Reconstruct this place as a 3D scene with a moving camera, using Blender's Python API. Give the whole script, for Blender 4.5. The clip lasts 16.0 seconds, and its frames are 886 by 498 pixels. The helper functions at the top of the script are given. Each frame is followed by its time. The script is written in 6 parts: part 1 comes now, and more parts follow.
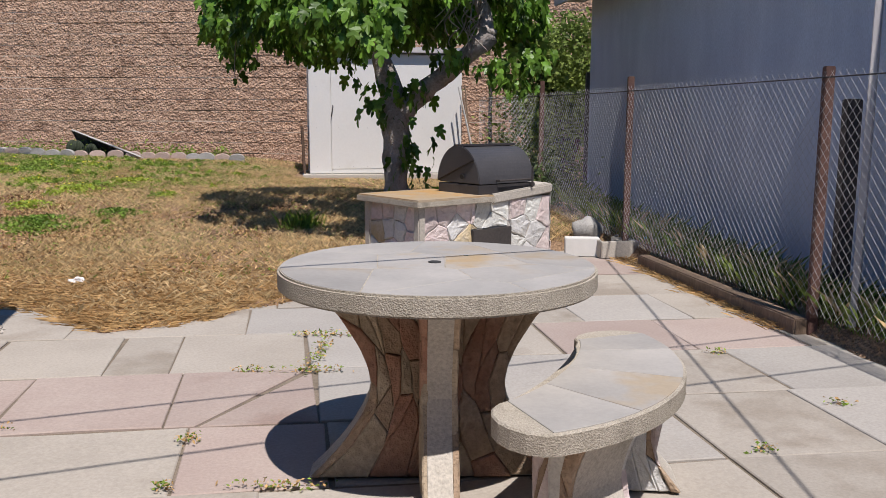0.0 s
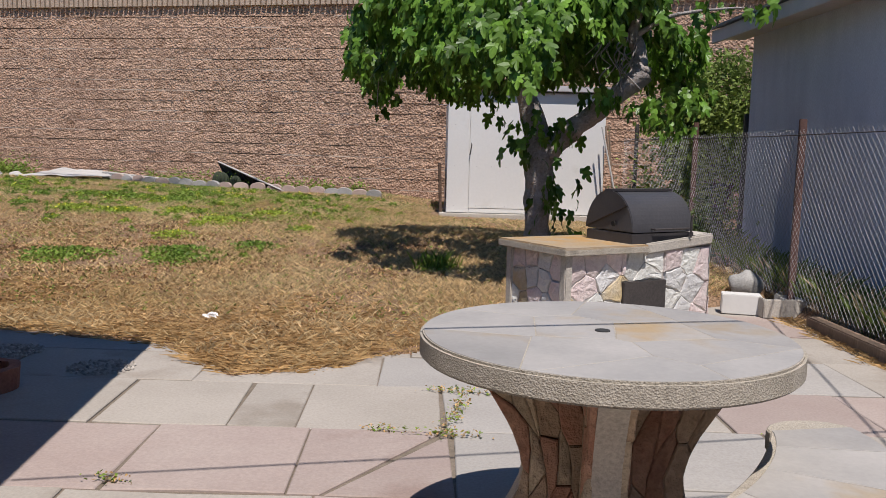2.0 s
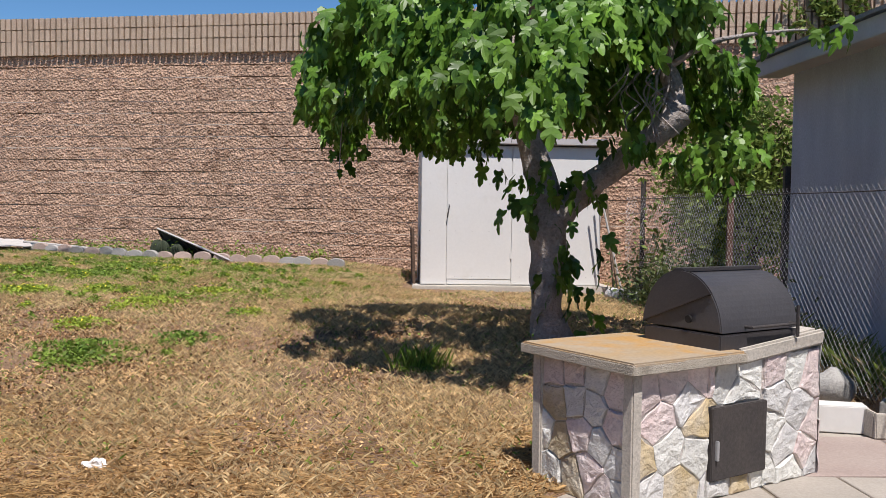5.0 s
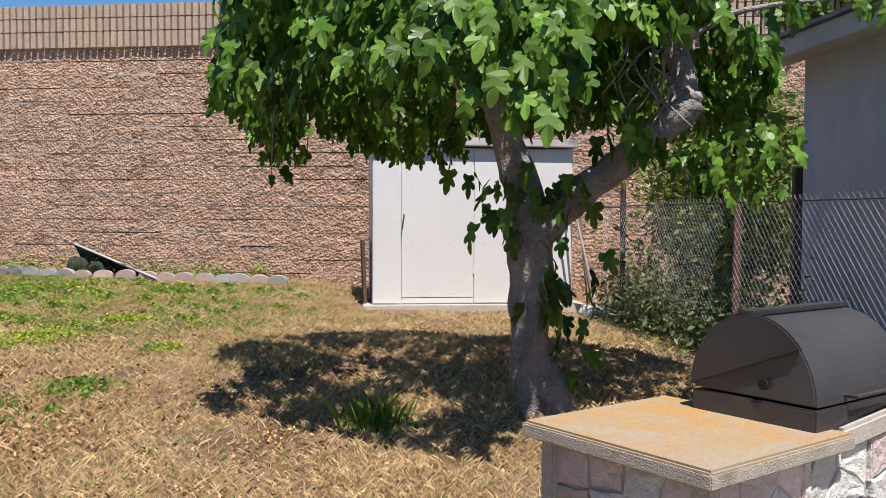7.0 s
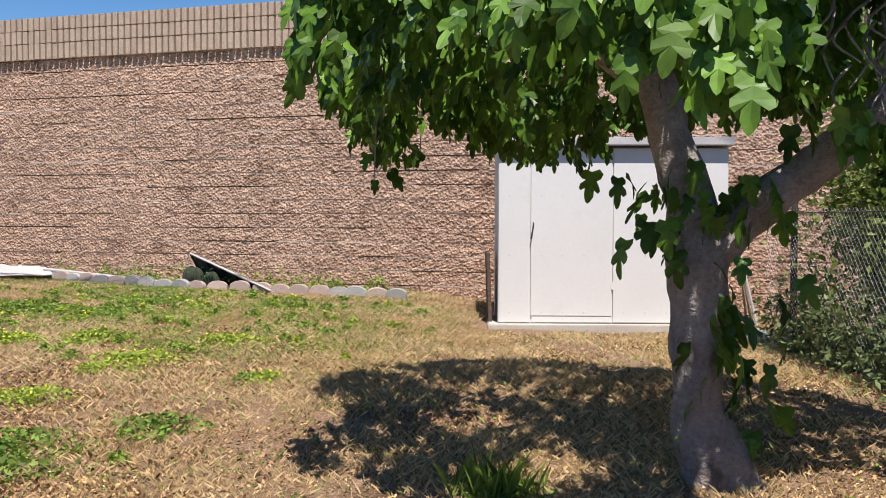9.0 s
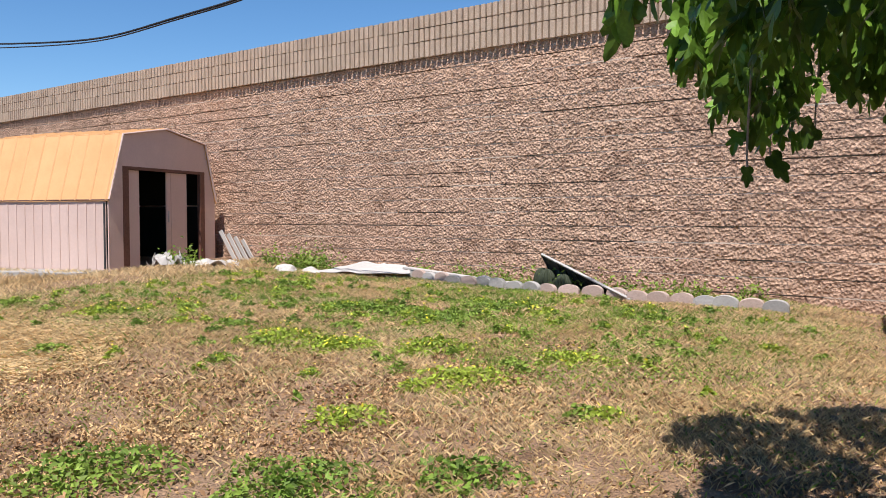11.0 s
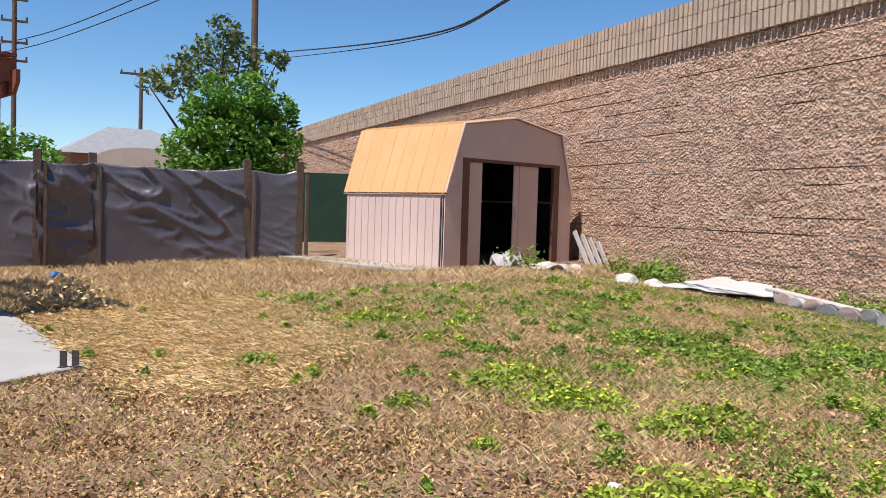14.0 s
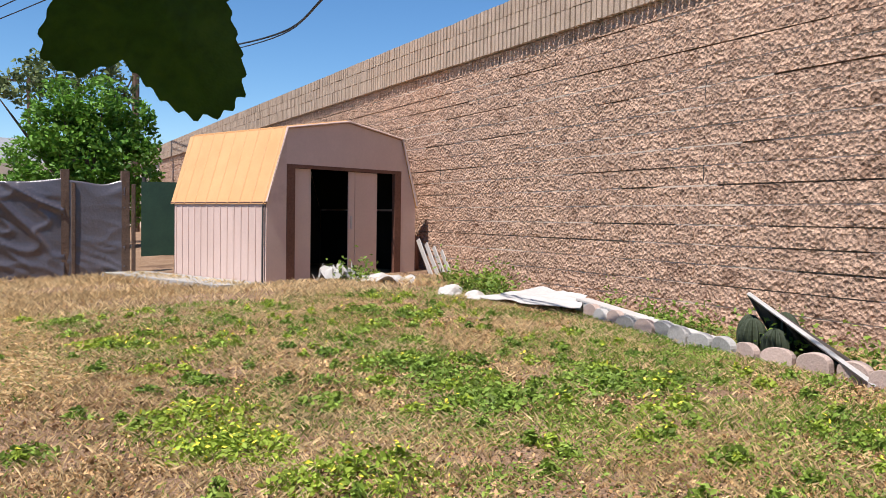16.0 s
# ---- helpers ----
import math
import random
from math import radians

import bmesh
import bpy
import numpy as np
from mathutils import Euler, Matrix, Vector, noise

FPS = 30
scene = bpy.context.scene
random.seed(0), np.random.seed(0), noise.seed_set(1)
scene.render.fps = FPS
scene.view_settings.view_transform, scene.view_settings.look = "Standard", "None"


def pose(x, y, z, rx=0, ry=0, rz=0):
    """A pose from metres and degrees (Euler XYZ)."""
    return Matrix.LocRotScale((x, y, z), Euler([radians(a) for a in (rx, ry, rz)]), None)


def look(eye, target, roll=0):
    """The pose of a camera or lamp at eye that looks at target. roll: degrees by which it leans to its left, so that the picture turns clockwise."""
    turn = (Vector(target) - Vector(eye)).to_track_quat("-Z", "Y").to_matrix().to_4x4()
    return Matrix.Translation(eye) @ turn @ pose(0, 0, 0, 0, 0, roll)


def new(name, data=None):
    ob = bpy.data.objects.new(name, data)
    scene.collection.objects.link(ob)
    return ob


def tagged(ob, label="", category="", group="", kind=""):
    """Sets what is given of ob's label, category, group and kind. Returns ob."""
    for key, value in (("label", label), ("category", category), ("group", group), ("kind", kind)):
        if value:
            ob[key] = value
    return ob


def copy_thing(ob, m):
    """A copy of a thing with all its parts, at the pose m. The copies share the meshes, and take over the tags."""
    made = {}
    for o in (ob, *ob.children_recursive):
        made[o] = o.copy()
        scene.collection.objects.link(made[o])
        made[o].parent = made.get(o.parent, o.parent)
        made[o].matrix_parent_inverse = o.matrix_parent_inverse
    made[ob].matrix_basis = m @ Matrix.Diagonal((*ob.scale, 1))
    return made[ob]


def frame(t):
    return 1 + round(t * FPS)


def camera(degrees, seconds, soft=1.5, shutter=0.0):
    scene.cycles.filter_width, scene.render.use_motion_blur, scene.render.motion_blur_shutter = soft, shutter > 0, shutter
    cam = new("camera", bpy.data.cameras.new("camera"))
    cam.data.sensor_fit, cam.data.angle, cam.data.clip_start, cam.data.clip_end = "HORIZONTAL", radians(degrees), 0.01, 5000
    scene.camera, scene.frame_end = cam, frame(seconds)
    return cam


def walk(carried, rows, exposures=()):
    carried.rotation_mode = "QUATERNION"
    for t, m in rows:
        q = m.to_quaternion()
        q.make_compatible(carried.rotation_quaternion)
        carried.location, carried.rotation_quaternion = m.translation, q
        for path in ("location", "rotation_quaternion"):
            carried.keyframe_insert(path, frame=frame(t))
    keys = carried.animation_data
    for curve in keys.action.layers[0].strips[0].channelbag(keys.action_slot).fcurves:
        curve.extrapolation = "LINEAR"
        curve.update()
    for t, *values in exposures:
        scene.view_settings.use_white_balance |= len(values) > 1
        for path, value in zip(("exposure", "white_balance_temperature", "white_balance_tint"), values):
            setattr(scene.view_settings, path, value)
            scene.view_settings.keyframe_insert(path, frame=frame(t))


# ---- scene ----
cam = camera(53.7, 16.0, soft=0.5)
METRES, EYE, TILT, LEAN, TURN = 10.44, 1.26, -1.0, 0.0, 0.0
ROWS = [
    (0.0, 0.0, 0.0, 0.0, 0.03, -7.86, -0.2),
    (0.5, -0.0007, -0.0001, 0.0012, 5.64, -9.27, -0.61),
    (1.0, -0.0039, 0.0037, -0.0013, 8.0, -10.29, -1.34),
    (1.5, -0.008, 0.0183, -0.001, 8.57, -9.53, -1.62),
    (2.0, -0.0119, 0.0396, 0.0013, 8.66, -5.51, -1.61),
    (2.5, -0.0108, 0.0665, -0.0014, 8.69, -3.45, -1.66),
    (3.0, -0.0191, 0.0954, -0.0025, 8.44, -2.48, -1.63),
    (3.5, -0.0294, 0.1206, 0.0002, 7.88, -1.81, -1.47),
    (4.0, -0.0359, 0.1549, 0.0024, 7.73, -1.64, -1.34),
    (6.5, -0.0759, 0.3134, 0.0109, 3.12, -1.16, -0.4),
    (7.0, -0.0727, 0.3459, 0.0127, 2.94, -1.05, -0.3),
    (7.5, -0.0819, 0.375, 0.0141, 3.1, -0.98, -0.2),
    (8.0, -0.0825, 0.3994, 0.0159, 3.63, -0.86, -0.22),
    (10.5, -0.1018, 0.5344, 0.0229, 29.81, -1.11, -0.41),
    (11.0, -0.114, 0.5642, 0.0245, 35.21, -1.27, -0.44),
    (11.5, -0.1263, 0.5994, 0.0267, 42.63, -1.53, -0.7),
    (12.0, -0.1481, 0.6334, 0.0262, 51.85, -1.82, -1.16),
    (12.5, -0.1617, 0.6719, 0.0275, 61.93, -2.23, -1.55),
    (13.0, -0.1741, 0.712, 0.0268, 65.94, -2.32, -1.86),
    (13.5, -0.1825, 0.7531, 0.03, 66.78, -2.27, -2.25),
    (14.0, -0.1775, 0.7984, 0.0321, 63.51, -2.1, -2.68),
    (14.5, -0.1823, 0.8409, 0.0324, 60.23, -1.85, -2.52),
    (15.0, -0.1772, 0.8809, 0.0348, 58.81, -1.7, -2.1),
    (15.5, -0.171, 0.9244, 0.0378, 58.47, -1.59, -1.83),
    (16.0, -0.1723, 0.9616, 0.0415, 59.13, -1.51, -1.69),
]
walk(cam, [(t, pose(0, 0, EYE, TILT, LEAN, TURN) @ pose(METRES * x, METRES * y, METRES * z, 90 + pitch, roll, yaw)) for t, x, y, z, yaw, pitch, roll in ROWS],
     exposures=[(0.0, 0.1), (1.5, 0.0), (3.5, 0.1), (7.0, 0.4), (11.0, 0.5), (13.0, 0.44), (14.5, 0.5), (16.0, 0.54)])

# ---- light ----
U = 0.9  # plan units to metres
world = bpy.data.worlds.new("sky")
scene.world = world
world.use_nodes = True
wn = world.node_tree.nodes
sky = wn.new("ShaderNodeTexSky")
sky.sky_type, sky.sun_disc = "NISHITA", False
SUN_FROM = Vector((0.14, -0.37, 0.79)).normalized()
sky.sun_elevation = math.asin(SUN_FROM.z)
sky.sun_rotation = math.atan2(SUN_FROM.x, SUN_FROM.y)
sky.altitude = 1500
sky.air_density, sky.dust_density, sky.ozone_density = 1.0, 0.0, 4.0
wn["Background"].inputs[1].default_value = 0.10
clear = wn.new("ShaderNodeHueSaturation")
clear.inputs["Saturation"].default_value = 1.18
world.node_tree.links.new(sky.outputs[0], clear.inputs["Color"])
world.node_tree.links.new(clear.outputs[0], wn["Background"].inputs[0])
sun = new("sun", bpy.data.lights.new("sun", "SUN"))
sun.data.energy, sun.data.angle, sun.data.color = 5.0, radians(0.53), (1.0, 0.935, 0.905)
sun.matrix_world = look(SUN_FROM * 30, (0, 0, 0))


# ---- materials ----
def stuff_mat(name, c1, c2, c3=None, scale=3.0, fine=40.0, rough=0.85, bump=0.25, rand=0.0, island=0.0,
              stretch=(1, 1, 1), metal=0.0, spots=0.62, spec=0.3, depth=0.01, trans=0.0, pock=0.0, grain=0.25):
    m = bpy.data.materials.new(name)
    m.use_nodes = True
    nt = m.node_tree
    nd, ln = nt.nodes, nt.links
    b = nd["Principled BSDF"]
    tc, info = nd.new("ShaderNodeTexCoord"), nd.new("ShaderNodeObjectInfo")
    mul = nd.new("ShaderNodeVectorMath")
    mul.operation = "MULTIPLY_ADD"
    mul.inputs[1].default_value = stretch
    off = nd.new("ShaderNodeMath")
    off.operation, off.inputs[1].default_value = "MULTIPLY", 53.0
    ln.new(info.outputs["Random"], off.inputs[0])
    ln.new(tc.outputs["Object"], mul.inputs[0])
    ln.new(off.outputs[0], mul.inputs[2])

    def tex(sc, detail, rough_):
        n = nd.new("ShaderNodeTexNoise")
        n.inputs["Scale"].default_value, n.inputs["Detail"].default_value = sc, detail
        n.inputs["Roughness"].default_value = rough_
        ln.new(mul.outputs[0], n.inputs["Vector"])
        return n

    n1, n2, n3 = tex(scale, 5, 0.6), tex(fine, 3, 0.65), tex(scale * 0.43 + 0.2, 4, 0.7)

    def ramp(src, lo, hi):
        r = nd.new("ShaderNodeMapRange")
        r.inputs[1].default_value, r.inputs[2].default_value = lo, hi
        ln.new(src, r.inputs[0])
        return r.outputs[0]

    def mix(f, a, c, kind="MIX"):
        x = nd.new("ShaderNodeMix")
        x.data_type, x.blend_type = "RGBA", kind
        for sock, v in ((x.inputs[0], f), (x.inputs[6], a), (x.inputs[7], c)):
            if hasattr(v, "links"):
                ln.new(v, sock)
            else:
                sock.default_value = v if isinstance(v, float) else (*v, 1)
        return x.outputs[2]

    col = mix(ramp(n1.outputs[0], 0.33, 0.67), c1, c2)
    if c3:
        col = mix(ramp(n3.outputs[0], spots, spots + 0.1), col, c3)
    grey = nd.new("ShaderNodeMapRange")
    grey.inputs[1].default_value, grey.inputs[2].default_value = 0.25, 0.75
    grey.inputs[3].default_value, grey.inputs[4].default_value = 1 - grain, 1 + grain
    ln.new(n2.outputs[0], grey.inputs[0])
    value = grey.outputs[0]
    for amount, sock in ((rand, info.outputs["Random"]), (island, None)):
        if amount:
            if sock is None:
                sock = nd.new("ShaderNodeNewGeometry").outputs["Random Per Island"]
            v = nd.new("ShaderNodeMapRange")
            v.inputs[3].default_value, v.inputs[4].default_value = 1 - amount, 1 + amount
            ln.new(sock, v.inputs[0])
            p = nd.new("ShaderNodeMath")
            p.operation = "MULTIPLY"
            ln.new(value, p.inputs[0]), ln.new(v.outputs[0], p.inputs[1])
            value = p.outputs[0]
    hsv = nd.new("ShaderNodeHueSaturation")
    ln.new(value, hsv.inputs["Value"]), ln.new(col, hsv.inputs["Color"])
    ln.new(hsv.outputs[0], b.inputs["Base Color"])
    b.inputs["Metallic"].default_value = metal
    b.inputs["Specular IOR Level"].default_value = spec
    rg = nd.new("ShaderNodeMapRange")
    rg.inputs[3].default_value, rg.inputs[4].default_value = max(0.05, rough - 0.1), min(1, rough + 0.1)
    ln.new(n1.outputs[0], rg.inputs[0]), ln.new(rg.outputs[0], b.inputs["Roughness"])
    height = n2.outputs[0]
    if pock:
        vo = nd.new("ShaderNodeTexVoronoi")
        vo.inputs["Scale"].default_value = pock
        ln.new(mul.outputs[0], vo.inputs["Vector"])
        ad = nd.new("ShaderNodeMath")
        ad.operation = "ADD"
        ln.new(vo.outputs["Distance"], ad.inputs[0]), ln.new(n2.outputs[0], ad.inputs[1])
        height = ad.outputs[0]
    if bump:
        bp = nd.new("ShaderNodeBump")
        bp.inputs["Strength"].default_value, bp.inputs["Distance"].default_value = bump, depth
        ln.new(height, bp.inputs["Height"]), ln.new(bp.outputs[0], b.inputs["Normal"])
    if trans:
        tr = nd.new("ShaderNodeBsdfTranslucent")
        ln.new(hsv.outputs[0], tr.inputs[0])
        ms = nd.new("ShaderNodeMixShader")
        ms.inputs[0].default_value = trans
        ln.new(b.outputs[0], ms.inputs[1]), ln.new(tr.outputs[0], ms.inputs[2])
        ln.new(ms.outputs[0], nd["Material Output"].inputs[0])
    return m


M_SOIL = stuff_mat("soil", (0.27, 0.165, 0.095), (0.38, 0.25, 0.155), (0.18, 0.105, 0.06), 2.5, 60, 0.95, 1.0, depth=0.025, grain=0.45, spots=0.54, pock=45)
M_STRAW = stuff_mat("straw", (0.54, 0.39, 0.19), (0.68, 0.52, 0.29), (0.42, 0.25, 0.12), 0.7, 8, 0.8, 0, island=0.45, trans=0.2)
M_PALESTRAW = stuff_mat("pale_straw", (0.60, 0.42, 0.20), (0.72, 0.54, 0.29), None, 0.9, 8, 0.8, 0, island=0.3, trans=0.1)
M_THATCH = stuff_mat("thatch", (0.42, 0.26, 0.11), (0.55, 0.37, 0.17), None, 1.2, 8, 0.8, 0, island=0.4, trans=0.15)
M_LITTER = stuff_mat("leaf_litter", (0.30, 0.165, 0.075), (0.54, 0.37, 0.18), None, 1.5, 9, 0.85, 0, island=0.75)
M_DEADLEAF = stuff_mat("dead_leaf", (0.20, 0.115, 0.06), (0.42, 0.26, 0.14), None, 1.5, 9, 0.85, 0, island=0.6)
M_GREEN = stuff_mat("weed_green", (0.14, 0.235, 0.035), (0.27, 0.36, 0.06), None, 0.8, 9, 0.6, 0, island=0.5, trans=0.3)
M_LIME = stuff_mat("clover_green", (0.24, 0.335, 0.04), (0.37, 0.45, 0.06), None, 0.9, 9, 0.6, 0, island=0.4, trans=0.3)
M_YELLOW = stuff_mat("flower_yellow", (0.75, 0.62, 0.03), (0.8, 0.7, 0.08), None, 2, 9, 0.6, 0, island=0.2)
M_PAVER = stuff_mat("paving_stone", (0.345, 0.308, 0.262), (0.40, 0.36, 0.31), (0.29, 0.25, 0.205), 1.6, 70, 0.85, 0.3, rand=0.10, depth=0.003, grain=0.13, spots=0.54)
M_PAVER_PINK = stuff_mat("paving_stone_pink", (0.355, 0.28, 0.246), (0.40, 0.33, 0.29), (0.315, 0.238, 0.205), 1.6, 70, 0.85, 0.3, rand=0.09, depth=0.003, grain=0.13, spots=0.54)
M_PAVER_GREY = stuff_mat("paving_stone_grey", (0.335, 0.31, 0.28), (0.375, 0.35, 0.318), (0.30, 0.272, 0.24), 1.8, 70, 0.85, 0.3, rand=0.08, depth=0.003, grain=0.13)
M_MORTAR = stuff_mat("mortar", (0.24, 0.195, 0.15), (0.16, 0.13, 0.095), None, 4, 60, 0.95, 0.6)
M_LIGHTMORTAR = stuff_mat("light_mortar", (0.54, 0.50, 0.46), (0.44, 0.41, 0.37), None, 6, 60, 0.95, 0.8, depth=0.01)
M_CONCRETE = stuff_mat("concrete", (0.44, 0.40, 0.345), (0.50, 0.46, 0.40), (0.36, 0.33, 0.28), 2.5, 90, 0.9, 0.5, depth=0.006)
M_AGGREGATE = stuff_mat("pitted_concrete", (0.36, 0.32, 0.255), (0.45, 0.40, 0.33), (0.28, 0.25, 0.2), 9, 170, 0.95, 0.5, depth=0.005, pock=190, grain=0.35, spots=0.58)
M_SLAB = stuff_mat("slab_concrete", (0.31, 0.30, 0.282), (0.37, 0.36, 0.338), (0.275, 0.258, 0.232), 1.1, 60, 0.85, 0.3, depth=0.004, grain=0.07)
M_TOP = stuff_mat("table_stone", (0.315, 0.30, 0.28), (0.40, 0.375, 0.345), (0.37, 0.305, 0.225), 3.0, 60, 0.7, 0.2, rand=0.10, spots=0.57, depth=0.002, grain=0.06)
M_TOPTAN = stuff_mat("table_stone_tan", (0.38, 0.31, 0.22), (0.39, 0.36, 0.325), (0.40, 0.295, 0.175), 2.6, 60, 0.7, 0.2, spots=0.5, depth=0.002, grain=0.06)
M_TAN = stuff_mat("counter_tan", (0.40, 0.275, 0.14), (0.37, 0.315, 0.245), (0.44, 0.26, 0.095), 2.8, 60, 0.8, 0.4, spots=0.52, depth=0.004, grain=0.12)
STONES = [stuff_mat("flagstone_" + n, a, b_, c, 5, 45, 0.85, 0.9, rand=0.14, depth=0.012, grain=0.14) for n, a, b_, c in (
    ("white", (0.74, 0.74, 0.69), (0.62, 0.61, 0.57), (0.64, 0.50, 0.46)),
    ("pink", (0.66, 0.53, 0.51), (0.70, 0.62, 0.59), (0.52, 0.28, 0.25)),
    ("grey", (0.55, 0.54, 0.53), (0.66, 0.65, 0.62), (0.58, 0.44, 0.41)),
    ("ochre", (0.46, 0.35, 0.18), (0.58, 0.52, 0.42), (0.26, 0.17, 0.08)))]
DARK_STONES = [stuff_mat("leg_stone_" + n, a, b_, c, 6, 45, 0.8, 0.9, rand=0.2, depth=0.015) for n, a, b_, c in (
    ("brown", (0.30, 0.21, 0.14), (0.40, 0.30, 0.21), (0.24, 0.12, 0.07)),
    ("red", (0.30, 0.15, 0.10), (0.36, 0.22, 0.15), (0.40, 0.30, 0.22)),
    ("sand", (0.42, 0.33, 0.23), (0.50, 0.41, 0.30), (0.30, 0.24, 0.18)))]
M_BLOCK = stuff_mat("split_face_block", (0.36, 0.23, 0.158), (0.515, 0.34, 0.238), (0.265, 0.162, 0.108), 6.5, 30, 0.95, 1.0, rand=0.08, island=0.07, depth=0.022, pock=26, grain=0.47, spots=0.57)
M_JOINT = stuff_mat("block_mortar", (0.52, 0.41, 0.32), (0.60, 0.49, 0.39), (0.3, 0.22, 0.16), 2, 50, 0.95, 0.4)
M_RIB = stuff_mat("ribbed_block", (0.40, 0.30, 0.22), (0.47, 0.36, 0.27), None, 2.5, 50, 0.95, 0.8, rand=0.05, island=0.08, depth=0.012)
M_BLUE = stuff_mat("blue_stucco", (0.44, 0.48, 0.58), (0.55, 0.59, 0.68), (0.64, 0.67, 0.73), 1.2, 60, 0.95, 0.7, spots=0.64, depth=0.01, grain=0.18, stretch=(2.5, 2.5, 0.7))
M_FASCIA = stuff_mat("fascia_paint", (0.44, 0.41, 0.40), (0.52, 0.49, 0.47), None, 3, 40, 0.7, 0.15, grain=0.05)
M_ROOFING = stuff_mat("roofing", (0.22, 0.225, 0.235), (0.28, 0.285, 0.295), None, 5, 60, 0.9, 0.6)
M_WHITE = stuff_mat("white_paint", (0.66, 0.645, 0.61), (0.69, 0.675, 0.64), (0.62, 0.595, 0.545), 1.5, 30, 0.6, 0.0, grain=0.03)
M_DARKGAP = stuff_mat("shadow_gap", (0.03, 0.03, 0.03), (0.05, 0.05, 0.05), None, 3, 30, 0.9, 0)
M_SHED = stuff_mat("shed_pink", (0.58, 0.435, 0.375), (0.64, 0.485, 0.42), (0.53, 0.385, 0.325), 1.4, 30, 0.6, 0.0, grain=0.04)
M_SHEDROOF = stuff_mat("shed_roof", (0.60, 0.335, 0.145), (0.66, 0.385, 0.175), (0.53, 0.30, 0.14), 1.8, 25, 0.6, 0.0, grain=0.04)
M_SHEDTRIM = stuff_mat("shed_trim", (0.13, 0.06, 0.042), (0.17, 0.08, 0.055), None, 2, 30, 0.6, 0.1)
# near-black that stands in for the shade inside the shed and the vent hole
M_BLACK = stuff_mat("interior_shade_black", (0.012, 0.011, 0.010), (0.02, 0.018, 0.016), None, 2, 20, 0.9, 0)
M_GRILL = stuff_mat("grill_black", (0.035, 0.032, 0.034), (0.055, 0.05, 0.05), (0.12, 0.07, 0.04), 2.6, 60, 0.42, 0.15, spots=0.76, spec=0.5, grain=0.12)
M_LID = stuff_mat("grill_lid", (0.045, 0.044, 0.048), (0.07, 0.068, 0.072), (0.19, 0.105, 0.055), 1.5, 60, 0.36, 0.12, spots=0.585, spec=0.5, grain=0.15)
M_IRON = stuff_mat("dark_iron", (0.05, 0.045, 0.045), (0.075, 0.065, 0.06), None, 4, 50, 0.6, 0.2)
M_RUST = stuff_mat("rusty_post", (0.085, 0.045, 0.038), (0.14, 0.078, 0.062), None, 7, 60, 0.8, 0.4)
M_WIRE = stuff_mat("galvanised_wire", (0.36, 0.36, 0.37), (0.48, 0.48, 0.49), None, 9, 40, 0.4, 0, metal=0.3, spec=0.5, grain=0.1)
M_CABLE = stuff_mat("cable", (0.015, 0.015, 0.017), (0.025, 0.025, 0.025), None, 4, 40, 0.6, 0)
M_WOOD = stuff_mat("weathered_beam", (0.20, 0.14, 0.095), (0.29, 0.21, 0.15), None, 3, 40, 0.9, 0.5, stretch=(6, 6, 0.6))
M_REDWOOD = stuff_mat("stained_redwood", (0.155, 0.045, 0.028), (0.22, 0.07, 0.042), (0.10, 0.032, 0.022), 4, 45, 0.65, 0.35)
M_BARK = stuff_mat("fig_bark", (0.28, 0.245, 0.22), (0.42, 0.375, 0.34), (0.18, 0.145, 0.125), 6, 40, 0.9, 1.0, depth=0.02)
M_BARK2 = stuff_mat("brown_bark", (0.095, 0.06, 0.042), (0.145, 0.098, 0.07), None, 6, 40, 0.9, 0.8)
M_LEAF = stuff_mat("fig_leaf", (0.05, 0.115, 0.014), (0.13, 0.235, 0.028), None, 1.6, 18, 0.42, 0.1, rand=0.3, island=0.5, spec=0.35, trans=0.22)
M_LEAF2 = stuff_mat("citrus_leaf", (0.085, 0.20, 0.022), (0.18, 0.34, 0.045), None, 0.7, 8, 0.5, 0, island=0.4, trans=0.3)
M_LEAF3 = stuff_mat("olive_leaf", (0.09, 0.13, 0.045), (0.16, 0.20, 0.075), None, 0.7, 8, 0.55, 0, island=0.4, trans=0.25)
M_BUSH = stuff_mat("bush_leaf", (0.13, 0.19, 0.04), (0.22, 0.28, 0.06), None, 0.9, 8, 0.6, 0, island=0.45, trans=0.3)
M_TARP = stuff_mat("grey_tarp", (0.070, 0.061, 0.068), (0.10, 0.088, 0.095), (0.125, 0.11, 0.117), 0.9, 26, 0.33, 0.4, spec=0.9, grain=0.15, depth=0.01)
M_GREENTARP = stuff_mat("green_screen", (0.012, 0.035, 0.022), (0.02, 0.05, 0.03), None, 2, 60, 0.8, 0.2)
M_SHEET = stuff_mat("old_white_sheet", (0.42, 0.40, 0.37), (0.50, 0.475, 0.44), (0.30, 0.26, 0.215), 1.8, 30, 0.75, 0.2, grain=0.08)
M_CACTUS = stuff_mat("cactus_skin", (0.03, 0.04, 0.022), (0.05, 0.062, 0.034), None, 5, 40, 0.7, 0.3)
M_EDGE_PINK = stuff_mat("edging_pink", (0.40, 0.30, 0.25), (0.46, 0.355, 0.30), None, 4, 60, 0.9, 0.5, rand=0.12)
M_EDGE_GREY = stuff_mat("edging_grey", (0.33, 0.315, 0.29), (0.385, 0.37, 0.345), None, 4, 60, 0.9, 0.5, rand=0.12)
